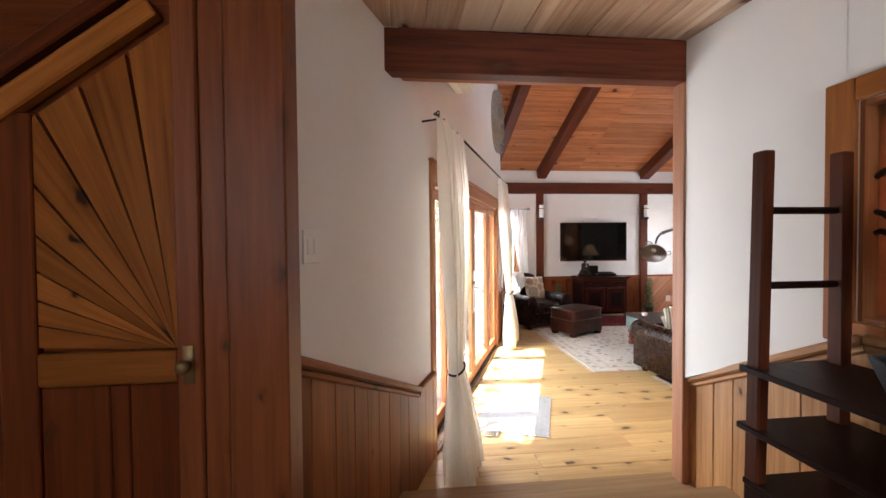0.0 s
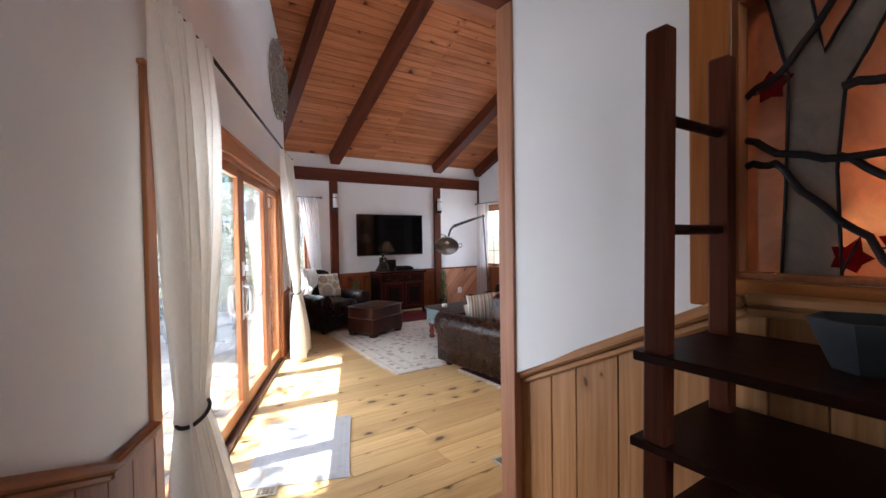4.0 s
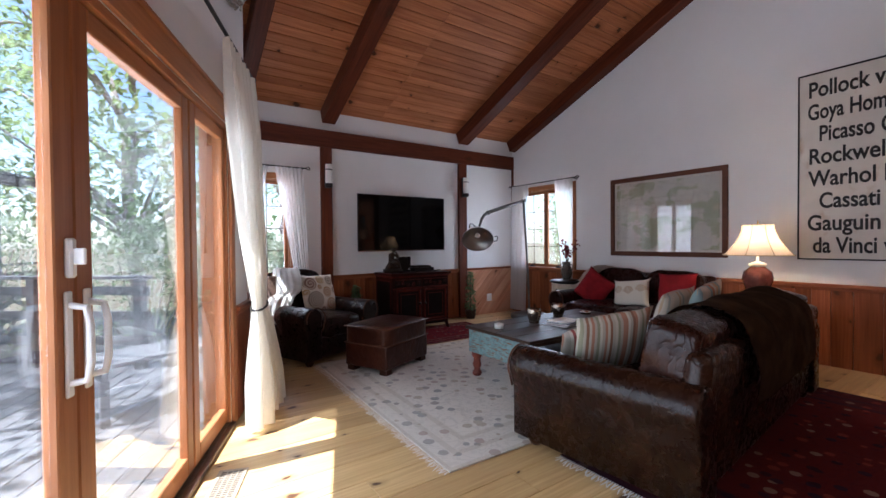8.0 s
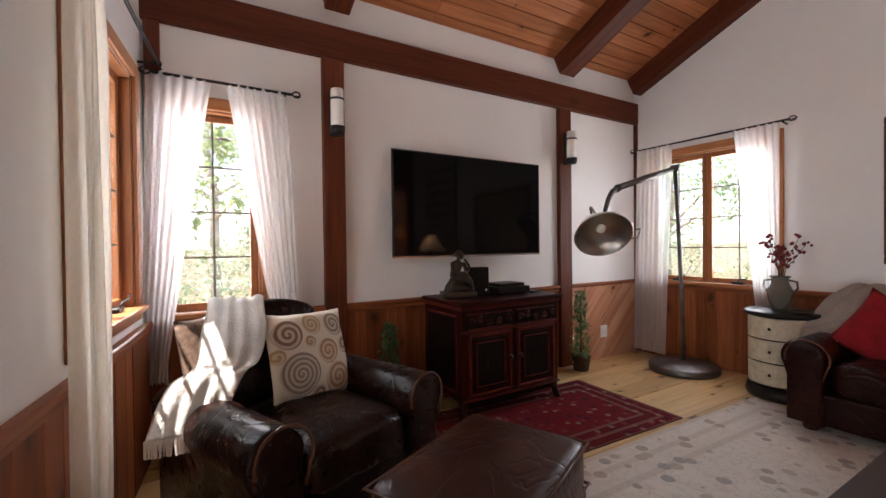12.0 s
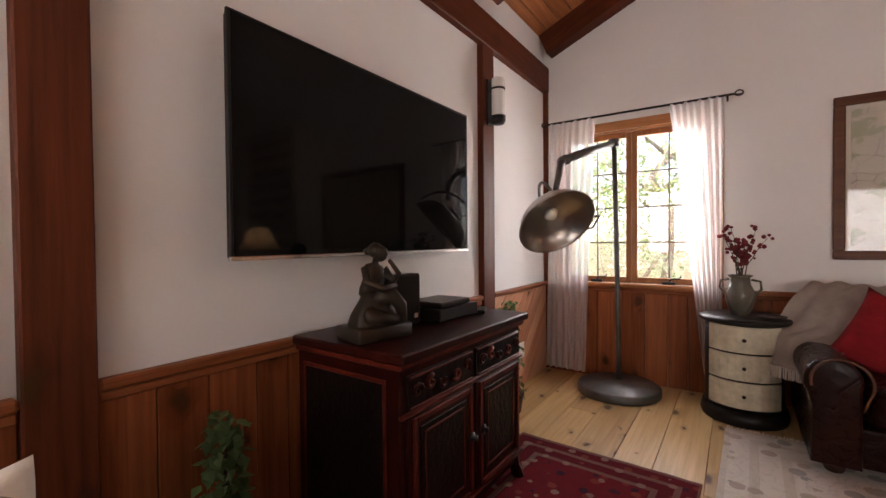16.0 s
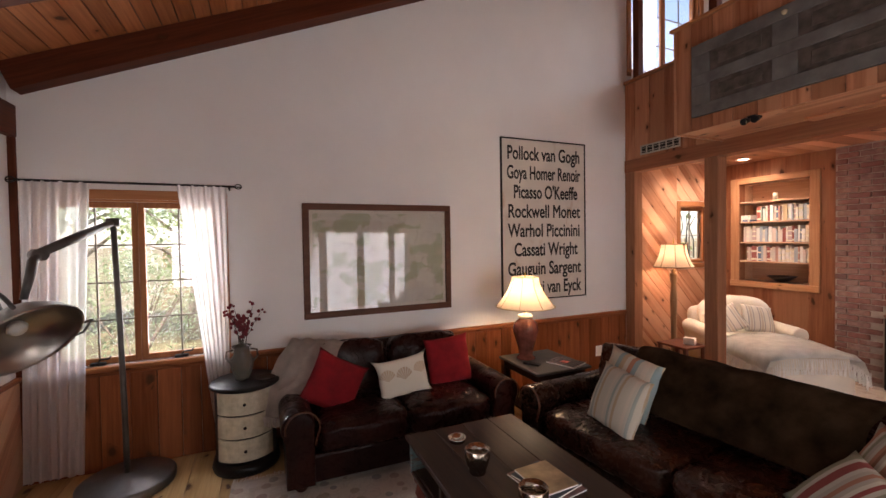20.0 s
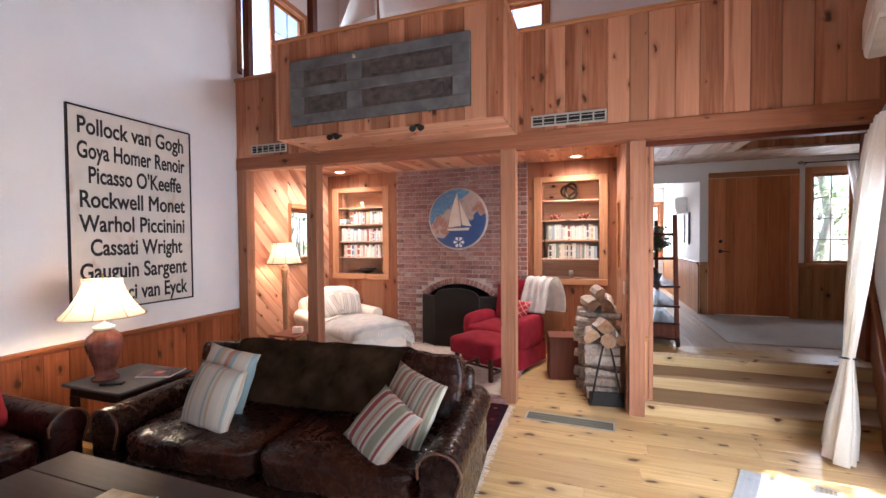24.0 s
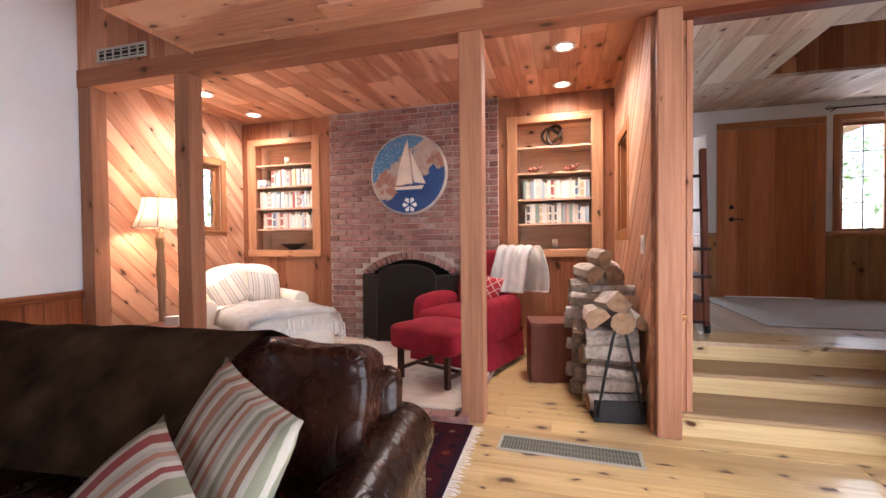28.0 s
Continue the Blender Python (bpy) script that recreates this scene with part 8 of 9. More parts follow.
sign = thing("painters_sign", "tall white sign listing painters' names in black", "sign", TURN_E @ pose(EAST - 0.001, 4.165, 1.985, 0, 0, -90))
SIGNM = plain("aged_white_board", (0.66, 0.61, 0.54), 0.7, vary=0.08, scale=3)
sm = N(SIGNM)
old = sm.b.inputs["Base Color"].links[0].from_socket
rust = sm.noise(sm.coords((1, 1, 0.6)), 4.5, 4.0, 0.6)
sm.color(sm.mix(sm.ramp(rust, [(0.60, 0.0), (0.75, 0.7)]), old, (0.42, 0.24, 0.10)))
SW, SH = 1.19, 1.84
block("board", SIGNM, sign, -SW / 2, SW / 2, -0.02, 0.0, -SH / 2, SH / 2, 0.003)
for q in ((-SW / 2 - 0.012, SW / 2 + 0.012, SH / 2, SH / 2 + 0.014), (-SW / 2 - 0.012, SW / 2 + 0.012, -SH / 2 - 0.014, -SH / 2), (-SW / 2 - 0.012, -SW / 2, -SH / 2, SH / 2), (SW / 2, SW / 2 + 0.012, -SH / 2, SH / 2)):
    block("edge", BLACKP, sign, q[0], q[1], -0.03, 0.0, q[2], q[3], 0.002)
INK = plain("black_lettering", (0.02, 0.018, 0.017), 0.6, vary=0.3, scale=20)
for k, (txt, w, cx) in enumerate((("Pollock van Gogh", 1.04, 0), ("Goya Homer Renoir", 1.06, 0), ("Picasso O'Keeffe", 0.92, 0.02), ("Rockwell Monet", 1.04, 0), ("Warhol Piccinini", 1.04, 0), ("Cassati Wright", 0.92, 0.02), ("Gauguin Sargent", 1.06, 0.0), ("da Vinci van Eyck", 1.02, 0.02))):
    cu = bpy.data.curves.new("lettering", "FONT")
    cu.bevel_depth, cu.bevel_resolution = 0.0045, 0
    cu.body, cu.size, cu.align_x, cu.extrude, cu.offset = txt, 0.215, "CENTER", 0.0005, 0.0
    tmp = bpy.data.objects.new("lettering", cu)
    scene.collection.objects.link(tmp)
    bpy.context.view_layer.update()
    me = bpy.data.meshes.new_from_object(tmp.evaluated_get(bpy.context.evaluated_depsgraph_get()))
    bpy.data.objects.remove(tmp)
    xs = [v.co.x for v in me.vertices]
    sc = w / (max(xs) - min(xs))
    me.transform(Matrix.Diagonal((sc, 1.0, 1, 1)))
    me.materials.clear()
    me.materials.append(INK)
    ob = new("lettering", me)
    ob.parent = sign
    ob.matrix_basis = pose(cx, -0.0205, SH / 2 - 0.225 - k * 0.222, 90)

for x in (3.268, 5.592):
    s = thing("sconce", "white glass wall sconce with dark iron bands", "wall light", pose(x, NORTH - 0.045, 2.03), "sconces on the dark posts")
    block("back_plate", IRON, s, -0.035, 0.035, -0.012, 0.0, -0.02, 0.30, 0.004)
    turned("glass_tube", [(0, 0.0), (0.045, 0.0), (0.045, 0.29), (0.04, 0.295), (0, 0.295)], plain("opal_glass", (0.82, 0.80, 0.76), 0.25, vary=0.02, bump=0.0), s, pose(0, -0.075, 0), 24)
    turned("cup", [(0, -0.02), (0.04, -0.02), (0.052, 0.0), (0.052, 0.035), (0.046, 0.035), (0.046, 0.0), (0, 0.0)], IRON, s, pose(0, -0.075, 0), 24)
    turned("band", [(0.0465, 0.215), (0.05, 0.215), (0.05, 0.228), (0.0465, 0.228)], IRON, s, pose(0, -0.075, 0), 24)
    bar("arm", [(0, -0.01, 0.22), (0, -0.03, 0.222)], 0.008, IRON, s)

disc = thing("woven_disc", "round silvery woven metal wall disc", "wall decoration", M_WA @ pose(3.70, -0.004, 3.36))
SILV = mat("aged_silver", (0.48, 0.44, 0.38), 0.35, 0.9)
g = random.Random(17)
wv = bmesh.new()
for k in range(300):
    r, q = 0.45 * math.sqrt(g.random()), g.uniform(0, 6.283)
    a = q + g.uniform(0.8, 2.2)
    p = Vector((r * math.cos(q), -0.02 - g.uniform(0, 0.05), r * math.sin(q)))
    d = Vector((math.cos(a), g.uniform(-0.2, 0.2), math.sin(a))) * g.uniform(0.03, 0.07)
    if math.hypot(p.x + d.x, p.z + d.z) < 0.47 and math.hypot(p.x - d.x, p.z - d.z) < 0.47:
        tube(wv, [p - d, p + Vector((0, -0.02, 0)), p + d], 0.007, 5)
for r in (0.15, 0.3, 0.44):
    tube(wv, [(r * math.cos(2 * math.pi * k / 40), -0.015, r * math.sin(2 * math.pi * k / 40)) for k in range(41)], 0.008, 6)
for k in range(8):
    q = math.pi * k / 8
    tube(wv, [(0.44 * math.cos(q), -0.008, 0.44 * math.sin(q)), (-0.44 * math.cos(q), -0.008, -0.44 * math.sin(q))], 0.006, 6)
part("weave", wv, SILV, disc, "", None, True)


def split_unit(m, label):
    t = thing("air_conditioner", label, "air conditioner", m)
    bm = bmesh.new()
    add_box(bm, -0.42, 0.42, -0.20, 0.0, 0.0, 0.29, 0.035)
    part("housing", bm, WHITE_PLASTIC, t)
    block("front_panel", WHITE_PLASTIC, t, -0.405, 0.405, -0.207, -0.1995, 0.075, 0.275, 0.004)
    block("louvre", plain("louvre_grey", (0.6, 0.6, 0.58), 0.4), t, -0.37, 0.37, -0.18, -0.09, -0.006, 0.0, 0.003)
    for k in range(9):
        block("fin", SOOT_AND_SHADE, t, -0.36, 0.36, -0.175 + 0.02 * k, -0.170 + 0.02 * k, 0.2895, 0.2915, 0)
    return t


split_unit(M_WA @ pose(0.76, 0, 2.94), "white wall-mounted air conditioner above the sliding doors")
split_unit(pose(0.86, -2.2, 2.15, 0, 0, 90), "white wall-mounted air conditioner in the corridor")
picture("corridor_picture", "small framed print on the corridor wall", pose(0.862, -1.75, 1.85, 0, 0, 90), 0.42, 0.58, 0.03, BLACKP, plain("sepia_print", (0.35, 0.28, 0.2), 0.6, vary=0.5, scale=6))
for m, lab in ((M_WA @ pose(-1.165, 0, 1.61), "white wall switch plate in the hall"), (M_N @ pose(6.17, -0.02, 0.285), "white double socket in the wainscot"), (TURN_E @ pose(EAST, 3.35, 0.33, 0, 0, -90) @ pose(0, -0.02, 0), "white double socket in the wainscot"), (M_AW @ pose(2.45, -0.02, 1.18), "white wall switch in the alcove")):
    t = thing("switch_plate", lab, "switch" if "switch" in lab else "socket", m)
    block("plate", WHITE_PLASTIC, t, -0.055, 0.055, -0.007, 0.0, -0.065, 0.065, 0.003)
    for sx in (-0.022, 0.022):
        block("toggle", WHITE_PLASTIC, t, sx - 0.012, sx + 0.012, -0.011, -0.007, -0.03, 0.03, 0.002)
th = thing("thermostat", "white remote holder on the chair rail", "thermostat", M_WB @ pose(0.16, 0, 0.86))
block("holder", WHITE_PLASTIC, th, -0.03, 0.03, -0.03, 0.0, 0.0, 0.10, 0.005)
block("remote", WHITE_PLASTIC, th, -0.025, 0.025, -0.025, -0.005, 0.10, 0.19, 0.005)
block("display", BLACKP, th, -0.018, 0.018, -0.0265, -0.025, 0.13, 0.165, 0)


# grey sheet under the bars, the shade inside the vent put into its colour
VENT_SHADE = plain("vent_shade", (0.11, 0.10, 0.085), 0.8)


def floor_vent(label, m, w, d, cols, rows, material, slat=None):
    t = thing("floor_vent", label, "vent", m)
    for q in ((-w / 2, w / 2, d / 2 - 0.02, d / 2), (-w / 2, w / 2, -d / 2, -d / 2 + 0.02), (-w / 2, -w / 2 + 0.02, -d / 2 + 0.02, d / 2 - 0.02), (w / 2 - 0.02, w / 2, -d / 2 + 0.02, d / 2 - 0.02)):
        block("frame", material, t, q[0], q[1], q[2], q[3], 0.0, 0.006, 0.002)
    block("duct", VENT_SHADE, t, -w / 2 + 0.02, w / 2 - 0.02, -d / 2 + 0.02, d / 2 - 0.02, 0.0, 0.002, 0)
    for k in range(1, cols):
        x = -w / 2 + 0.02 + (w - 0.04) * k / cols
        block("bar", slat or material, t, x - 0.0035, x + 0.0035, -d / 2 + 0.02, d / 2 - 0.02, 0.002, 0.005, 0)
    for k in range(1, rows):
        y = -d / 2 + 0.02 + (d - 0.04) * k / rows
        block("cross_bar", slat or material, t, -w / 2 + 0.02, w / 2 - 0.02, y - 0.003, y + 0.003, 0.002, 0.0055, 0)


TANM = plain("tan_vent_metal", (0.40, 0.33, 0.24), 0.5, 0.3)
floor_vent("long metal floor grille by the alcove post", pose(2.70, 3.10, 0.001, 0, 0, -2), 0.80, 0.2, 42, 3, plain("grey_vent_metal", (0.40, 0.38, 0.33), 0.5, 0.3), plain("olive_vent_slat", (0.17, 0.17, 0.135), 0.55, 0.2))
floor_vent("tan metal floor register by the sliding doors", M_WA @ pose(2.95, -0.17, 0.001), 0.32, 0.15, 14, 4, TANM)
floor_vent("tan metal floor register by the sliding doors", M_WA @ pose(0.98, -0.36, 0.001), 0.30, 0.13, 14, 4, TANM)

# ---- alcove furniture ----
LINEN = plain("cream_linen", (0.78, 0.71, 0.61), 0.95, vary=0.07, scale=5, bump=0.4, bscale=140)
CRIMSON = plain("crimson_upholstery", (0.23, 0.008, 0.019), 0.9, vary=0.2, scale=8, bump=0.4, bscale=120)
ch = thing("chaise", "cream upholstered chaise longue with a fringed coverlet", "chaise longue", pose(5.87, 1.81, 0.05, 0, 0, 240))
part("seat_base", puff(0.86, 1.45, 0.34, 1.0, power=14, top=0.0, wrinkle=0.004), LINEN, ch, "", pose(0, -0.18, 0.04), True)
part("seat_cushion", puff(0.84, 1.38, 0.15, 2.0, power=8, top=0.03, wrinkle=0.006), LINEN, ch, "", pose(0, -0.20, 0.35), True)
part("backrest", puff(0.96, 0.20, 0.50, 3.0, power=6, top=0.02), LINEN, ch, "", pose(0, 0.60, 0.28, -10), True)
part("back_cushion", puff(0.86, 0.20, 0.42, 7.0, power=3.6, top=0.05, wrinkle=0.012, cuts=14), LINEN, ch, "", pose(0, 0.43, 0.47, -16), True)
for sx in (-1, 1):
    bm, prof = arm_bm(0.66, 0.60, 0.15, 0.095)
    if sx > 0:
        bmesh.ops.scale(bm, vec=(-1, 1, 1), verts=bm.verts)
        bmesh.ops.reverse_faces(bm, faces=bm.faces)
    part("arm", bm, LINEN, ch, "", pose(sx * 0.47, 0.32, 0), True)
    for yy in (-0.8, 0.5):
        block("foot", FOOT, ch, sx * 0.36 - 0.03, sx * 0.36 + 0.03, yy - 0.03, yy + 0.03, 0.0, 0.06, 0.004)
cov = thing("coverlet", "cream fringed coverlet across the chaise foot", "throw", pose(5.87, 1.81, 0.05, 0, 0, 240))
bm = bmesh.new()
pr = [(-0.47, 0.36), (-0.455, 0.43), (-0.42, 0.515), (-0.25, 0.55), (0, 0.56), (0.25, 0.55), (0.42, 0.515), (0.455, 0.43), (0.47, 0.36)]
rows = [[bm.verts.new((x * (1 + 0.01 * math.sin(7 * k)), -0.96 + 0.11 * k, z - (0.05 if k == 0 else 0) + 0.006 * math.sin(5 * x + k))) for x, z in pr] for k in range(9)]
for a, b in zip(rows, rows[1:]):
    for k in range(len(pr) - 1):
        bm.faces.new((a[k], a[k + 1], b[k + 1], b[k]))
bmesh.ops.solidify(bm, geom=bm.faces[:], thickness=0.012)
part("cloth", bm, IVORY, cov, "", None, True)
bm = bmesh.new()
g = random.Random(6)
for k in range(44):
    for sx in (-1, 1):
        y = -0.96 + 0.9 * k / 44
        tube(bm, [(sx * 0.474, y, 0.37), (sx * 0.482 + g.uniform(-0.008, 0.008), y + g.uniform(-0.008, 0.008), 0.31), (sx * 0.484 + g.uniform(-0.012, 0.012), y + g.uniform(-0.012, 0.012), 0.23)], [0.004, 0.006, 0.008], 5)
    x = -0.46 + 0.92 * k / 44
    zz = 0.32 + 0.18 * (1 - (x / 0.46) ** 4)
    tube(bm, [(x, -0.965, zz), (x + g.uniform(-0.008, 0.008), -0.975, zz - 0.07), (x + g.uniform(-0.012, 0.012), -0.975, zz - 0.15)], [0.004, 0.006, 0.008], 5)
part("fringe", bm, IVORY, cov, "long knotted fringe")
M_CH = pose(5.87, 1.81, 0.05, 0, 0, 240)
cushion("grey-striped ticking cushion leaning on the chaise back", M_CH @ pose(0.16, 0.25, 0.66, -24.0, 9, 8), STR_E, 0.40, 0.36, 0.13)
cushion("grey-striped ticking cushion in the chaise corner", M_CH @ pose(-0.22, 0.24, 0.64, -26.0, -28, -14), STR_E, 0.38, 0.35, 0.13)

rc = thing("wing_chair", "crimson upholstered armchair with a skirt", "armchair", pose(3.64, 1.47, 0.05, 0, 0, 160))
part("seat", puff(0.72, 0.72, 0.26, 1.5, power=9, top=0.03), CRIMSON, rc, "", pose(0, -0.04, 0.24), True)
part("backrest", puff(0.66, 0.2, 0.70, 2.5, power=6, top=0.03), CRIMSON, rc, "", pose(0, 0.33, 0.34, -10), True)
for sx in (-1, 1):
    part("arm", puff(0.16, 0.66, 0.40, 3.5 + sx, power=5, top=0.02), CRIMSON, rc, "", pose(sx * 0.38, -0.02, 0.22), True)
bm = bmesh.new()
n = 40
sk = []
for k in range(n):
    q = 2 * math.pi * k / n
    r = 1 / max(abs(math.cos(q)) / 0.44, abs(math.sin(q)) / 0.40)
    w = 1 + 0.012 * math.sin(10 * q)
    sk.append(((r * math.cos(q) * w, r * math.sin(q) * w)))
lo_v, hi_v = [bm.verts.new((x * 1.03, y * 1.03, 0.012)) for x, y in sk], [bm.verts.new((x, y, 0.27)) for x, y in sk]
for k in range(n):
    bm.faces.new((lo_v[k], lo_v[(k + 1) % n], hi_v[(k + 1) % n], hi_v[k]))
part("skirt", bm, CRIMSON, rc, "pleated crimson skirt", None, True)
DIAM = mat("red_lattice_cloth", (0.4, 0.03, 0.04), 0.9)
dn = N(DIAM)
dx = dn.node("SeparateXYZ")
dn.put(dx.inputs[0], dn.coords())
la = dn.math("ABSOLUTE", dn.math("SINE", dn.math("MULTIPLY", dn.math("ADD", dx.outputs[0], dx.outputs[2]), 34.0)))
lb2 = dn.math("ABSOLUTE", dn.math("SINE", dn.math("MULTIPLY", dn.math("SUBTRACT", dx.outputs[0], dx.outputs[2]), 34.0)))
dn.color(dn.mix(dn.math("LESS_THAN", dn.math("MINIMUM", la, lb2), 0.2), (0.36, 0.02, 0.03), (0.62, 0.42, 0.36)))
cushion("red lattice cushion on the crimson chair", pose(3.50, 1.42, 0.70, -14.0, 12, 165), DIAM, 0.38, 0.36, 0.13)
drape("white_blanket", "white fleece blanket over the crimson chair's corner", "throw", IVORY, [(3.26, 1.44, 0.70), (3.225, 1.37, 0.95), (3.19, 1.30, 1.12), (3.12, 1.14, 1.13), (3.06, 1.03, 0.96), (3.05, 1.00, 0.66)], (-0.36, 0.13, 0), seed=6.0, fold=0.014, thick=0.02)
fo = thing("footstool", "crimson footstool on dark square legs", "footstool", pose(3.74, 2.20, 0.062, 0, 0, -22.5))
part("cushion", puff(0.66, 0.56, 0.20, 5.0, power=9, top=0.03), CRIMSON, fo, "", pose(0, 0, 0.26), True)
for sx in (-1, 1):
    for sy in (-1, 1):
        block("leg", FOOT, fo, sx * 0.25 - 0.022, sx * 0.25 + 0.022, sy * 0.2 - 0.022, sy * 0.2 + 0.022, 0.0, 0.27, 0.003)
for sx in (-1, 1):
    block("stretcher", FOOT, fo, sx * 0.25 - 0.012, sx * 0.25 + 0.012, -0.178, 0.178, 0.07, 0.10, 0.003)
block("stretcher", FOOT, fo, -0.237, 0.237, -0.012, 0.012, 0.072, 0.098, 0.003)
cu = thing("cube_table", "plain brown wooden cube beside the firewood", "side table", pose(2.85, 1.77, 0.0, 0, 0, 11))
CUBE = wood("brown_veneer_z", (0.13, 0.045, 0.028), (0.19, 0.07, 0.045), "z", 0.45, vary=0.1)
for q in ((-0.17, -0.15, -0.17, 0.17), (0.15, 0.17, -0.17, 0.17), (-0.15, 0.15, -0.17, -0.15), (-0.15, 0.15, 0.15, 0.17)):
    block("side_panel", CUBE, cu, q[0], q[1], q[2], q[3], 0.0, 0.49, 0.002)
block("top", CUBE, cu, -0.17, 0.17, -0.17, 0.17, 0.4905, 0.51, 0.003)

# firewood: a stack along the wall and a sling of logs before it
rk = thing("log_sling", "black iron log carrier with straps holding firewood", "log carrier", pose(2.39, 2.46, 0.0, 0, 0, 8))
block("tray", IRON, rk, -0.17, 0.17, -0.17, 0.17, 0.012, 0.035, 0.006)
block("front_lip", IRON, rk, -0.165, 0.165, 0.172, 0.186, 0.0, 0.15, 0.006)
for sx in (-1, 1):
    bar("strap", [(sx * 0.145, 0.19, 0.04), (sx * 0.10, 0.195, 0.30), (sx * 0.045, 0.19, 0.56), (0, 0.17, 0.72)], 0.010, IRON, rk, "black carrying strap")
    bar("runner", [(sx * 0.15, -0.17, 0.006), (sx * 0.15, 0.17, 0.006)], 0.006, IRON, rk)


def bark_mat():
    m = mat("birch_bark", (0.4, 0.35, 0.3), 0.9)
    n = N(m)
    c = n.coords((1, 1, 1), 13.0)
    v = n.noise(n.coords((2, 9, 9), 13.0), 3.0, 5.0, 0.7)
    r = n.random()
    tone = n.ramp(r, [(0.0, (0.50, 0.44, 0.38)), (0.4, (0.33, 0.25, 0.19)), (0.7, (0.58, 0.50, 0.42)), (1.0, (0.26, 0.19, 0.14))])
    n.color(n.mix(n.ramp(v, [(0.32, 0.7), (0.55, 0.0)]), tone, (0.12, 0.085, 0.065)))
    n.bump(v, 0.9, 0.02)
    return m


BARK = bark_mat()
ENDW = wood("split_log_end", (0.17, 0.09, 0.05), (0.34, 0.21, 0.12), "y", 0.85, vary=0.3, fine=0.5)
g = random.Random(44)


def log(x, y, z, ln, r0, turn, group):
    """A split or round log lying along its own y."""
    t = thing("log", "split firewood log with rough grey bark and pale ends", "firewood", pose(x, y, z, g.uniform(-6, 6), g.uniform(0, 360), turn + g.uniform(-15, 15)), group)
    seg = 9
    prof = [(r0 * math.cos(2 * math.pi * j / seg), r0 * math.sin(2 * math.pi * j / seg)) for j in range(seg)]
    kind = g.random()
    if kind < 0.3:
        prof = [(px, max(pz, -0.3 * r0)) for px, pz in prof]
    elif kind < 0.75:
        prof = [(0, -0.75 * r0), (r0, 0.25 * r0), (0.75 * r0, 0.62 * r0), (0.3 * r0, 0.9 * r0), (-0.3 * r0, 0.9 * r0), (-0.75 * r0, 0.62 * r0), (-r0, 0.25 * r0)]
    bm = bmesh.new()
    rings = [[bm.verts.new((px * (1 + g.uniform(-0.1, 0.1)), yy, pz * (1 + g.uniform(-0.1, 0.1)))) for px, pz in prof] for yy in (-ln / 2, -ln * 0.2, ln * 0.15, ln / 2)]
    c = len(prof)
    for a, b in zip(rings, rings[1:]):
        for j in range(c):
            bm.faces.new((a[j], a[(j + 1) % c], b[(j + 1) % c], b[j]))
    part("bark", bm, BARK, t)
    for yy in (-ln / 2 - 0.003, ln / 2 + 0.003):
        bm = bmesh.new()
        bm.faces.new([bm.verts.new((px * 0.97, yy, pz * 0.97)) for px, pz in (prof[::-1] if yy > 0 else prof)])
        part("cut_end", bm, ENDW, t, "pale split end grain")


for row in range(9):
    for col in range(3):
        log(2.44 + g.uniform(-0.04, 0.05), 1.90 + 0.125 * col + (0.06 if row % 2 else 0.0), 0.058 + row * 0.098, g.uniform(0.34, 0.46), g.uniform(0.050, 0.070), 90, "logs stacked by the wall")
for x, z, r0 in ((2.36, 0.955, 0.085), (2.52, 0.945, 0.08), (2.43, 1.07, 0.075)):
    log(x, 2.06, z, 0.38, r0, 6, "logs stacked by the wall")
for row in range(5):
    for col in range(2):
        log(2.39 + g.uniform(-0.02, 0.02), 2.40 + 0.13 * col, 0.10 + row * 0.112, g.uniform(0.28, 0.36), g.uniform(0.052, 0.070), 90, "logs in the sling")
for x, z, r0 in ((2.50, 0.665, 0.085), (2.33, 0.675, 0.08), (2.40, 0.795, 0.085), (2.24, 0.68, 0.055)):
    log(x, 2.44, z, g.uniform(0.36, 0.44), r0, 8, "logs in the sling")
# small table under the floor lamp
at = thing("side_table", "small brown wooden table beside the floor lamp", "side table", pose(6.24, 2.62, 0.0))
block("top", CUBE, at, -0.2, 0.2, -0.18, 0.18, 0.45, 0.475, 0.004)
for sx in (-1, 1):
    for sy in (-1, 1):
        block("leg", CUBE, at, sx * 0.17 - 0.02, sx * 0.17 + 0.02, sy * 0.15 - 0.02, sy * 0.15 + 0.02, 0.0, 0.449, 0.003)
bx = thing("tissue_box", "small white box on the side table", "box", pose(6.16, 2.58, 0.475, 0, 0, 20))
block("carton", WHITE_PLASTIC, bx, -0.06, 0.06, -0.04, 0.04, 0, 0.08, 0.003)

# ---- plants ----
def leaf_mat(name, a, b):
    m = mat(name, a, 0.5)
    n = N(m)
    n.color(n.ramp(n.island(), [(0.0, a), (1.0, b)]))
    tl = n.node("BsdfTranslucent")
    tl.inputs[0].default_value = (*[min(1, v * 1.6) for v in b], 1)
    mx = n.node("MixShader")
    mx.inputs[0].default_value = 0.45
    n.put(mx.inputs[1], n.b.outputs[0])
    n.put(mx.inputs[2], tl.outputs[0])
    n.put(n.t.nodes["Material Output"].inputs[0], mx.outputs[0])
    return m


LEAF_F = leaf_mat("ficus_leaf", (0.010, 0.024, 0.012), (0.050, 0.078, 0.042))
LEAF_I = leaf_mat("ivy_leaf", (0.03, 0.07, 0.025), (0.12, 0.19, 0.08))
LEAF_T = leaf_mat("tree_leaf", (0.08, 0.13, 0.045), (0.26, 0.34, 0.14))
LEAF_B = leaf_mat("bush_leaf", (0.09, 0.14, 0.06), (0.30, 0.36, 0.22))


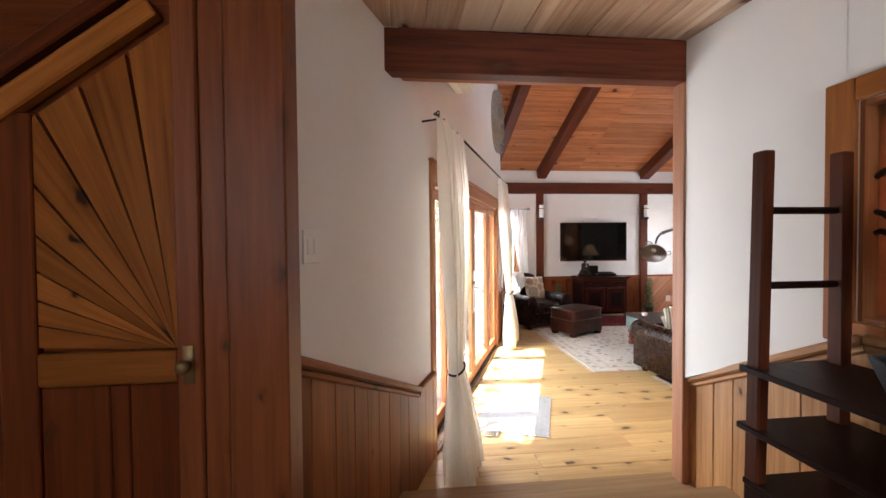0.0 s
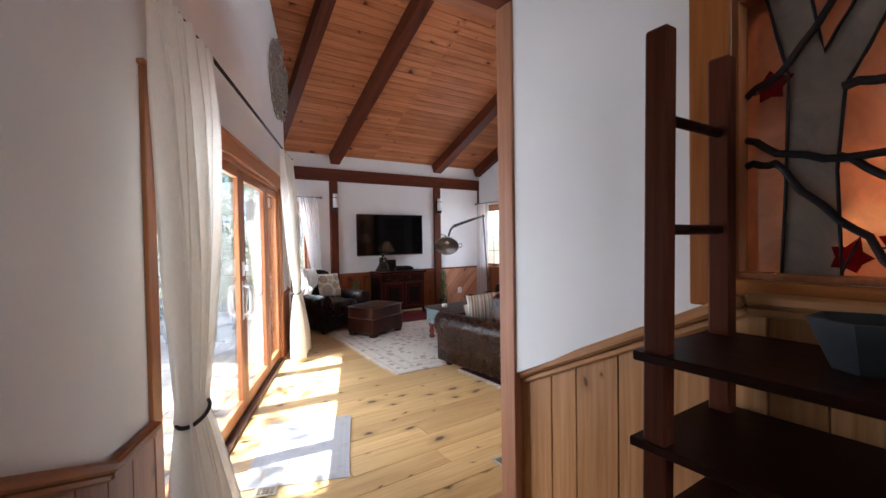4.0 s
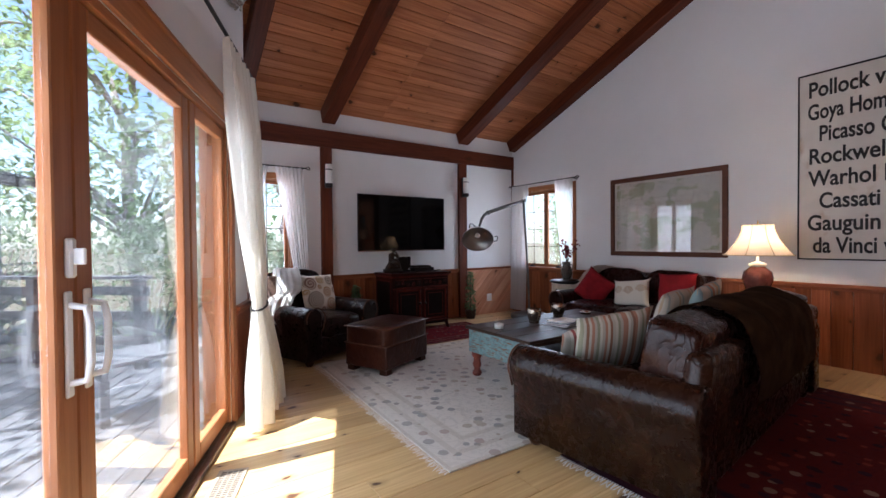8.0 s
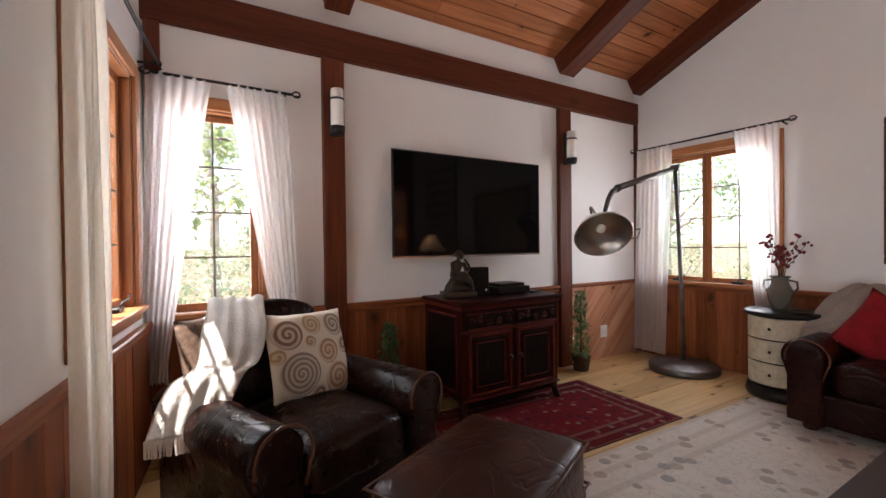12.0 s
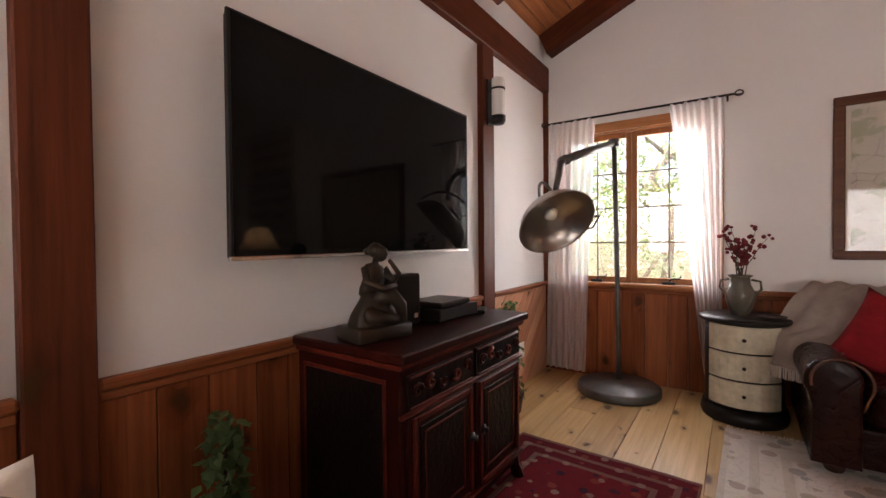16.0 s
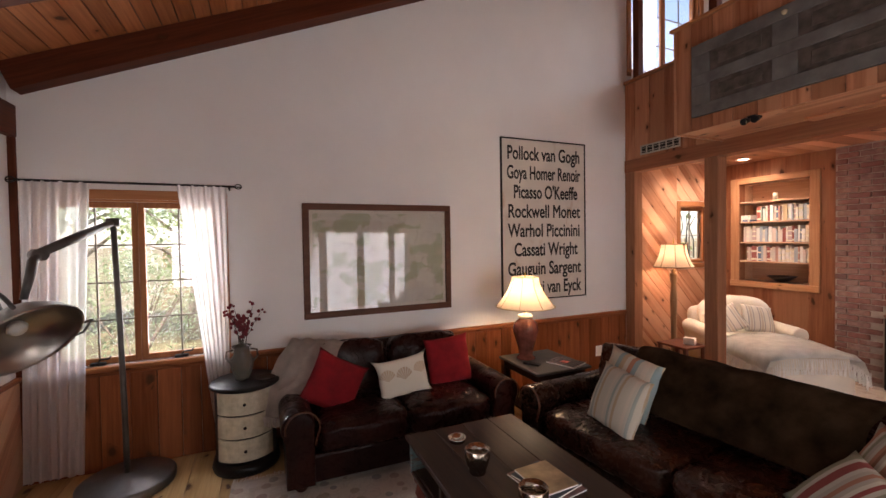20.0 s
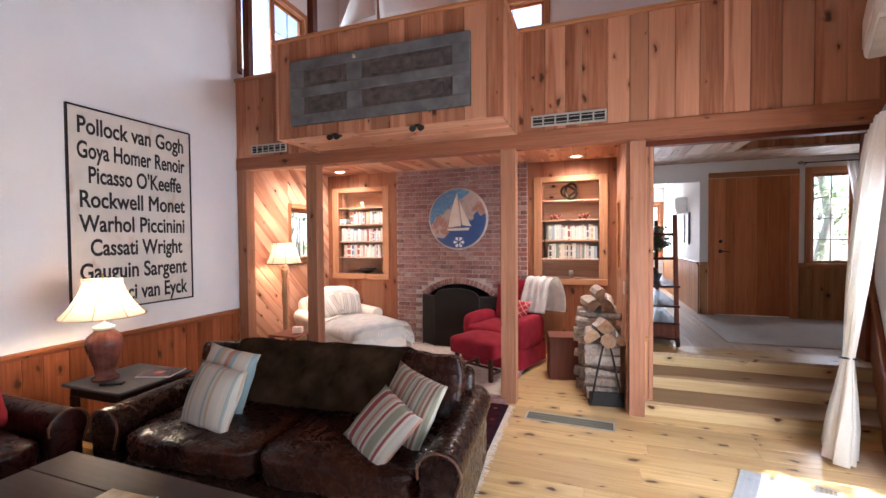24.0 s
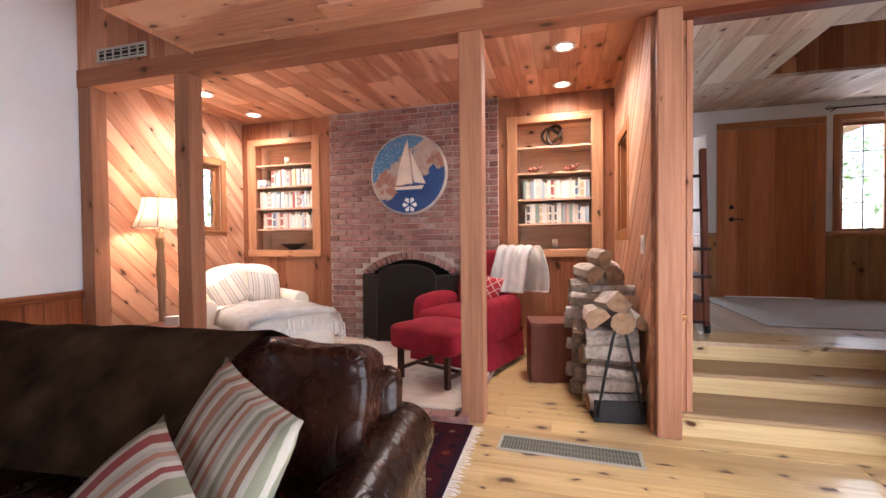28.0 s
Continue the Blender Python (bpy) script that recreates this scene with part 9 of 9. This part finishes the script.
def leaves(points, size, seed, droop=0.3):
    """Many small folded leaves at the given points, as plain triangles."""
    g = random.Random(seed)
    vs, fs = [], []
    for p in points:
        s = size * g.uniform(0.6, 1.25)
        a, b = g.uniform(0, 6.283), g.uniform(-0.9, 0.5) - droop
        d = Vector((math.cos(a) * math.cos(b), math.sin(a) * math.cos(b), math.sin(b)))
        w = d.cross(Vector((g.uniform(-0.4, 0.4), g.uniform(-0.4, 0.4), 1))).normalized() * s * 0.32
        up = w.cross(d).normalized() * s * 0.10
        k = len(vs)
        p = Vector(p)
        vs += [p, p + d * s * 0.45 + w + up, p + d * s, p + d * s * 0.45 - w + up, p + d * s * 0.5]
        fs += [(k, k + 1, k + 4), (k + 1, k + 2, k + 4), (k, k + 4, k + 3), (k + 4, k + 2, k + 3)]
    me = bpy.data.meshes.new("leaves")
    me.from_pydata([tuple(v) for v in vs], [], fs)
    return me


def leaf_part(name, points, size, material, parent, seed, droop=0.3, label=""):
    me = leaves(points, size, seed, droop)
    me.materials.append(material)
    ob = new(name, me)
    ob.parent = parent
    if label:
        ob["label"] = label
    return ob


WICKER = wood("dark_wicker_x", (0.022, 0.010, 0.007), (0.045, 0.022, 0.014), "x", 0.6, vary=0.3)
SOIL = plain("potting_moss", (0.07, 0.055, 0.035), 0.95, vary=0.4, scale=30, bump=0.9)


def basket(parent, r0, r1, h):
    turned("basket", [(0, 0), (r0, 0), (r0 + 0.01, 0.02), (r1, h - 0.02), (r1 + 0.012, h), (r1 - 0.01, h), (r0, 0.04), (0, 0.04)], WICKER, parent, None, 28)
    bm = bmesh.new()
    for k in range(26):
        q = 2 * math.pi * k / 26
        tube(bm, [((r0 + 0.012) * math.cos(q), (r0 + 0.012) * math.sin(q), 0.01), ((r1 + 0.006) * math.cos(q), (r1 + 0.006) * math.sin(q), h - 0.03)], 0.006, 5)
    for zz in (0.02, h - 0.035, h):
        rr = r0 + (r1 - r0) * zz / h + 0.012
        tube(bm, [(rr * math.cos(2 * math.pi * k / 30), rr * math.sin(2 * math.pi * k / 30), zz) for k in range(31)], 0.009, 6)
    part("weave", bm, WICKER, parent, "", None, True)
    turned("soil", [(0, h - 0.03), (r1 - 0.012, h - 0.035)], SOIL, parent, None, 20)


# ---- hall: ladder shelf with plants ----
DKW = wood("dark_walnut_z", (0.050, 0.012, 0.005), (0.105, 0.028, 0.012), "z", 0.5, vary=0.2, spec=0.1)
DKY = wood("dark_walnut_y", (0.012, 0.0035, 0.002), (0.028, 0.008, 0.0045), "y", 0.45, vary=0.2, spec=0.1)
ls = thing("ladder_shelf", "dark wooden ladder shelf on small iron wheels", "shelf", pose(0, 0, HALL_Z))
LX0, LX1, LY0, LY1 = 1.595, 1.965, 0.10, 1.70
for y in (LY0, LY1):
    for x, lean in ((LX0, 0.03), (LX1 - 0.045, 0.0)):
        bm = bmesh.new()
        add_box(bm, -0.0225, 0.0225, -0.03, 0.03, 0.05, 1.50, 0.006)
        for v in bm.verts:
            v.co.x -= lean * (1 - v.co.z / 1.5)
        part("upright", bm, DKW, ls, "", pose(x + 0.0225, y, 0.02))
    for zz in (1.02, 1.30):
        bar("rung", [(LX0 + 0.03, y, zz), (LX1 - 0.03, y, zz)], 0.014, DKY, ls)
for zz, ext in ((0.70, 0.05), (0.475, 0.06), (0.10, 0.03)):
    block("shelf", DKY, ls, LX0 - 0.03, LX1 + 0.03, LY0 - 0.05, LY1 + ext, zz - 0.012, zz + 0.012, 0.003)
block("bin_front", DKY, ls, LX0 - 0.03, LX0 - 0.01, LY0 - 0.05, LY1 + 0.02, 0.112, 0.26, 0.004)
for y in (LY0 - 0.03, LY1 + 0.0):
    block("bin_end", DKW, ls, LX0 - 0.009, LX1 + 0.02, y, y + 0.02, 0.112, 0.26, 0.004)
block("bin_lid", DKY, ls, LX0 - 0.03, LX1 + 0.03, LY0 - 0.05, LY1 + 0.03, 0.2605, 0.285, 0.004)
for y in (LY0 + 0.02, LY1 - 0.02):
    for x in (LX0 - 0.02, LX1 - 0.03):
        turned("wheel", [(0, -0.015), (0.05, -0.015), (0.05, 0.015), (0, 0.015)], IRON, ls, pose(x, y, 0.05, 0, 90, 0), 20)
        block("wheel_fork", IRON, ls, x - 0.02, x + 0.02, y - 0.012, y + 0.012, 0.05, 0.095, 0.003)
bw = thing("planter", "dark angular stoneware planter on the ladder shelf", "planter", pose(1.80, 1.36, HALL_Z + 0.712))
bm = bmesh.new()
lathe(bm, [(0, 0), (0.06, 0), (0.105, 0.11), (0.095, 0.11), (0.055, 0.015), (0, 0.015)], 6)
part("body", bm, plain("slate_blue_stoneware", (0.045, 0.05, 0.055), 0.5, vary=0.3), bw)
fi = thing("braided_ficus", "small ficus with braided trunks in a dark basket", "plant", pose(1.80, 0.72, HALL_Z + 0.712))
basket(fi, 0.09, 0.13, 0.13)
TRUNK = wood("grey_trunk_z", (0.06, 0.042, 0.03), (0.14, 0.10, 0.07), "z", 0.8)
for o in fi.children:
    for v in o.data.vertices:
        v.co.y *= 1.3
g = random.Random(77)
for k in range(5):
    for s in (1, -1):
        ya, yb = (-0.10 + 0.05 * k) * 1.05, max(-0.11, min(0.11, -0.10 + 0.05 * k + s * 0.11))
        if abs(yb - ya) < 0.03:
            yb = ya + 0.015 * s
        wob = g.uniform(-0.012, 0.012)
        bar("trunk", [(s * 0.012 + wob * math.sin(3 * j / 9), ya + (yb - ya) * (j / 9) + 0.006 * math.sin(j * 1.1 + k), 0.10 + 0.36 * j / 9) for j in range(10)], g.uniform(0.007, 0.0105), TRUNK, fi)
tips, brs = [], bmesh.new()
for k in range(76):
    a, el, ln = g.uniform(0, 6.283), g.uniform(-0.25, 1.35), g.uniform(0.12, 0.28)
    p0 = Vector((0.04 * math.cos(a), 0.10 * math.sin(a), 0.45 + g.uniform(-0.02, 0.06)))
    p1 = p0 + Vector((math.cos(a) * math.cos(el) * ln, math.sin(a) * math.cos(el) * ln * 0.95, math.sin(el) * ln * 0.9))
    tube(brs, [p0, (p0 + p1) / 2 + Vector((0, 0, 0.03)), p1], [0.005, 0.004, 0.002], 5)
    for s in range(38):
        q = g.uniform(0.15, 1.1)
        tips.append(p0.lerp(p1, q) + Vector((g.gauss(0, 0.03), g.gauss(0, 0.03), g.gauss(0, 0.025))))
part("branch_work", brs, TRUNK, fi, "", None, True)
leaf_part("foliage", tips, 0.05, LEAF_F, fi, 3, 0.4, "dense dark green leaves")

# ivy pots by the cabinet
for x, y, h, z0, lab in ((3.60, 8.72, 0.52, 0.0, "variegated trailing ivy in a dark pot beside the armchair"), (5.62, 8.74, 0.62, 0.0, "tall trailing ivy column beside the cabinet")):
    iv = thing("ivy", lab, "plant", pose(x, y, z0))
    turned("pot", [(0, 0), (0.07, 0), (0.09, 0.12), (0.095, 0.14), (0.08, 0.14), (0, 0.12)], plain("dark_clay", (0.06, 0.035, 0.025), 0.7), iv, None, 20)
    bar("stake", [(0, 0, 0.1), (0, 0, h + 0.1)], 0.008, TRUNK, iv)
    g = random.Random(int(x * 10))
    pts = []
    for k in range(420):
        zz = g.uniform(0.1, h + 0.16)
        r = 0.10 * (1.1 - 0.6 * zz / (h + 0.16)) * math.sqrt(g.random())
        a = g.uniform(0, 6.283)
        pts.append((r * math.cos(a), r * math.sin(a), zz))
    leaf_part("foliage", pts, 0.05, LEAF_I, iv, int(x * 7), 0.6, "pale-edged ivy leaves")

# ---- outside ----
GROUND = plain("forest_floor", (0.13, 0.11, 0.06), 0.95, vary=0.4, scale=1.5, bump=0.6)
gr = bmesh.new()
bmesh.ops.create_grid(gr, x_segments=2, y_segments=2, size=400)
tagged(part("ground", gr, GROUND, None, "", pose(0, 0, -0.75)), "leafy forest ground around the house", kind="structure")
deck = structure("deck", "weathered grey deck boards outside the sliding doors", M_WA)
for k in range(30):
    y0 = 0.18 + 0.145 * k
    block("board", DECK, deck, -3.5, 9.5, y0, y0 + 0.138, -0.09, -0.05, 0.003)
for x in (-3.0, 0.0, 3.0, 6.0, 9.0):
    block("deck_post", DECK, deck, x - 0.07, x + 0.07, 4.35, 4.49, -0.75, -0.09, 0.004)
    block("deck_post", DECK, deck, x - 0.07, x + 0.07, 0.35, 0.49, -0.75, -0.09, 0.004)
block("joist", DECK, deck, -3.5, 9.5, 4.35, 4.40, -0.30, -0.091, 0.004)
rl = thing("deck_railing", "weathered wooden railing along the deck edge", "railing", M_WA @ pose(0, 4.42, -0.05))
for k in range(9):
    x = -3.4 + 1.6 * k
    block("post", DECK, rl, x - 0.05, x + 0.05, -0.05, 0.05, -0.04, 1.0, 0.004)
for zz in (0.10, 0.46, 0.80):
    block("rail", DECK, rl, -3.5, 9.5, -0.02, 0.02, zz, zz + 0.09, 0.003)
for k in range(8):
    for sx in (1, -1):
        bm = bmesh.new()
        add_box(bm, -0.86, 0.86, -0.018, 0.018, -0.035, 0.035, 0.003)
        part("brace", bm, DECK, rl, "", pose(-2.6 + 1.6 * k, 0.04 * sx, 0.48, 0, sx * 24.0, 0))
block("cap", DECK, rl, -3.5, 9.5, -0.08, 0.08, 1.0, 1.035, 0.004)
rl2 = thing("pergola", "dark wooden pergola beam over the deck", "pergola", M_WA @ pose(0, 0, 0))
for x in (-2.6, 1.0, 4.6, 8.0):
    block("post", DECK, rl2, x - 0.06, x + 0.06, 4.18, 4.30, -0.05, 2.35, 0.004)
for yy in (4.12, 4.31):
    block("beam", DECK, rl2, -3.2, 8.8, yy, yy + 0.045, 2.20, 2.36, 0.004)
dt = thing("deck_table", "low weathered wooden table on the deck", "table", pose(1.28, 7.45, -0.05, 0, 0, 25))
for k in range(5):
    block("top_board", DECK, dt, -0.45, 0.45, -0.25 + 0.1 * k, -0.155 + 0.1 * k, 0.42, 0.45, 0.004)
for sx in (-1, 1):
    block("apron", DECK, dt, sx * 0.40 - 0.02, sx * 0.40 + 0.02, -0.22, 0.22, 0.33, 0.419, 0.004)
    for sy in (-1, 1):
        block("leg", DECK, dt, sx * 0.40 - 0.03, sx * 0.40 + 0.03, sy * 0.20 - 0.02, sy * 0.20 + 0.02, 0.0, 0.329, 0.004)
rn = thing("deck_railing", "weathered wooden railing across the deck end", "railing", pose(0.55, 9.22, -0.05, 0, 0, -38))
for x in (-1.6, -0.4, 0.8):
    block("post", DECK, rn, x - 0.045, x + 0.045, -0.045, 0.045, -0.04, 0.95, 0.004)
for zz in (0.25, 0.52, 0.78):
    block("rail", DECK, rn, -1.7, 0.9, -0.02, 0.02, zz, zz + 0.09, 0.003)
block("cap", DECK, rn, -1.7, 0.9, -0.07, 0.07, 0.95, 0.985, 0.004)
lt = thing("lantern", "black metal lantern hanging outside on the wall", "lantern", M_WA @ pose(4.1, 0.40, 1.72))
turned("body", [(0, 0), (0.06, 0), (0.06, 0.02), (0.055, 0.02), (0.07, 0.2), (0.09, 0.2), (0.03, 0.27), (0, 0.28)], IRON, lt, None, 6)
bar("bracket", [(0, 0, 0.28), (0, -0.05, 0.35), (0, -0.24, 0.33)], 0.01, IRON, lt)


def tree(x, y, h, seed, r=0.16, crown=2.2, low=0.22):
    t = thing("tree", "leafy deciduous tree in summer foliage", "tree", pose(x, y, -0.75), "trees round the house")
    g = random.Random(seed)
    bm = bmesh.new()
    tube(bm, [(g.uniform(-0.1, 0.1) * k, g.uniform(-0.1, 0.1) * k, h * 0.75 * k / 5) for k in range(6)], [r * (1 - 0.13 * k) for k in range(6)], 10)
    pts = []
    for k in range(16):
        a, z0 = g.uniform(0, 6.283), h * g.uniform(low, 0.72)
        ln = crown * g.uniform(0.5, 1.1)
        p0 = Vector((0, 0, z0))
        p1 = p0 + Vector((math.cos(a) * ln, math.sin(a) * ln, g.uniform(0.1, 0.9) * ln))
        tube(bm, [p0, p0.lerp(p1, 0.5) + Vector((0, 0, 0.15)), p1], [r * 0.4, r * 0.22, r * 0.08], 6)
        for _ in range(8):
            c = p0.lerp(p1, g.uniform(0.35, 1.15)) + Vector((g.gauss(0, 0.35), g.gauss(0, 0.35), g.gauss(0, 0.3)))
            for _ in range(26):
                pts.append(c + Vector((g.gauss(0, 0.30), g.gauss(0, 0.30), g.gauss(0, 0.22))))
    part("trunk", bm, BARK, t, "", None, True)
    leaf_part("crown", pts, 0.17, LEAF_T, t, seed, 0.2)


for k, (x, y, h) in enumerate(((-6.5, 6.0, 8), (-5.0, 9.8, 7), (-7.5, 2.5, 9), (-9.0, 8.0, 10), (-3.8, 12.5, 8), (1.0, 13.5, 7), (4.0, 14.5, 8), (-10, 13, 11), (15.5, 9.0, 6), (15.5, 4.5, 8), (14.8, 13.5, 7), (-8.5, -1.5, 9), (-2.0, -6.5, 7), (-5.5, -5.0, 8), (8.5, 15.0, 9), (-12, 5, 11), (-4.7, 5.3, 9.5), (-4.4, 8.3, 9), (-5.2, 3.0, 10), (-13, 9, 12), (-14, 1.5, 12), (-9.5, 12, 11), (-8, 16, 12), (-2, 17, 11), (3, 19, 11), (-16, 14, 13), (-11, -4, 11), (-4, -9, 10), (18, 7, 10), (18, 12, 10), (10.6, 1.4, 7))):
    tree(x, y, h, 100 + k)

for k, (x, y, h, crown) in enumerate(((-4.9, 6.6, 9.5, 3.1), (-4.7, 3.4, 9.0, 2.9), (-3.4, 9.9, 9.0, 2.9))):
    tree(x, y, h, 150 + k, 0.18, crown, 0.42)


def bush(x, y, r, seed):
    t = thing("bush", "dense flowering green shrub", "shrub", pose(x, y, -0.75), "shrubs round the house")
    g = random.Random(seed)
    bm = bmesh.new()
    for k in range(9):
        a = g.uniform(0, 6.283)
        tube(bm, [(0, 0, 0), (0.3 * r * math.cos(a), 0.3 * r * math.sin(a), 0.6 * r), (0.8 * r * math.cos(a), 0.8 * r * math.sin(a), 1.4 * r)], [0.02, 0.015, 0.006], 5)
    part("stems", bm, BARK, t)
    pts = []
    for _ in range(int(3600 * r)):
        a, b, rr = g.uniform(0, 6.283), g.uniform(-0.1, 1.57), r * (0.55 + 0.5 * g.random() ** 0.5)
        pts.append((rr * math.cos(a) * math.cos(b), rr * math.sin(a) * math.cos(b), 0.5 * r + 1.3 * rr * math.sin(b)))
    leaf_part("foliage", pts, 0.062, LEAF_B, t, seed, 0.2)


for k, (x, y, r) in enumerate(((1.2, 10.9, 1.3), (3.0, 11.2, 1.2), (-0.8, 11.5, 1.4), (12.5, 9.6, 1.3), (12.0, 6.2, 1.2), (13.2, 12.5, 1.3), (-3.6, 7.2, 1.3), (-4.3, 4.4, 1.3), (-2.6, 9.8, 1.3), (-5.5, 1.5, 1.4), (-1.0, -3.6, 1.3), (9.0, 1.8, 1.2), (1.4, -7.0, 1.3), (-6.2, 8.2, 1.6))):
    bush(x, y, r, 200 + k)

# canvas sails kept in the loft
CANVAS = plain("sail_canvas", (0.78, 0.77, 0.74), 0.9, vary=0.06, scale=3, bump=0.2, bscale=80)
sl = thing("hanging_sail", "white canvas sails rigged on a slim mast in the loft", "sail", pose(5.36, 1.75, 2.98))
bar("mast", [(0, 0, 0), (0, 0, 2.95)], 0.022, TRIM_Z, sl)
bar("boom", [(0, 0, 1.72), (-1.42, 0, 1.62)], 0.016, TRIM_Z, sl)
for pts in (((-0.03, 1.76), (-1.38, 1.66), (-0.03, 2.9)), ((0.04, 1.90), (0.72, 1.62), (0.04, 2.85))):
    bm = bmesh.new()
    n = 10
    rows = []
    for i in range(n + 1):
        q = i / n
        row = []
        for j in range(n + 1):
            r = j / n * (1 - q)
            x = pts[0][0] + (pts[1][0] - pts[0][0]) * r + (pts[2][0] - pts[0][0]) * q
            z = pts[0][1] + (pts[1][1] - pts[0][1]) * r + (pts[2][1] - pts[0][1]) * q
            row.append(bm.verts.new((x, 0.12 * math.sin(math.pi * min(1, r + q * 0.5)) * (1 - q), z)))
        rows.append(row)
    for a, b in zip(rows[:-1], rows[1:]):
        for j in range(n):
            bm.faces.new((a[j], a[j + 1], b[j + 1], b[j]))
    bmesh.ops.remove_doubles(bm, verts=bm.verts, dist=1e-4)
    bmesh.ops.solidify(bm, geom=bm.faces[:], thickness=0.004)
    part("sail", bm, CANVAS, sl, "white canvas sail", None, True)

# daylight that the openings give to the rooms
for name, m, w, h, e in (
    ("daylight_sliding_door", M_WA @ pose(2.02, 0.30, 1.05, -90, 0, 0), 3.0, 1.9, 28.0),
    ("daylight_window_north", M_N @ pose(2.51, 0.22, 1.52, -90, 0, 0), 0.55, 1.15, 7.0),
    ("daylight_window_east", M_E @ pose(-8.07, 0.22, 1.52, -90, 0, 0), 0.7, 1.2, 8.0),
    ("daylight_window_northwest", M_WB @ pose(1.29, 0.24, 1.52, -90, 0, 0), 0.85, 1.2, 5.0),
    ("daylight_window_hall", M_S @ pose(0.88, 0.24, 1.97, -90, 0, 0), 0.55, 1.2, 3.6),
    ("daylight_corridor", pose(1.40, -4.85, 1.85, -90, 0, 180), 0.9, 1.3, 26.0),
    ("daylight_loft_east", M_E @ pose(-1.9, 0.24, 4.4, -90, 0, 0), 1.3, 1.0, 9.0),
    ("daylight_loft_back", pose(4.2, 0.2, 4.8, -90, 0, 180), 1.9, 1.1, 12.0),
):
    d = lamp(name, "AREA", m, e, (0.97, 0.98, 1.0))
    d.shape, d.size, d.size_y = "RECTANGLE", w, h
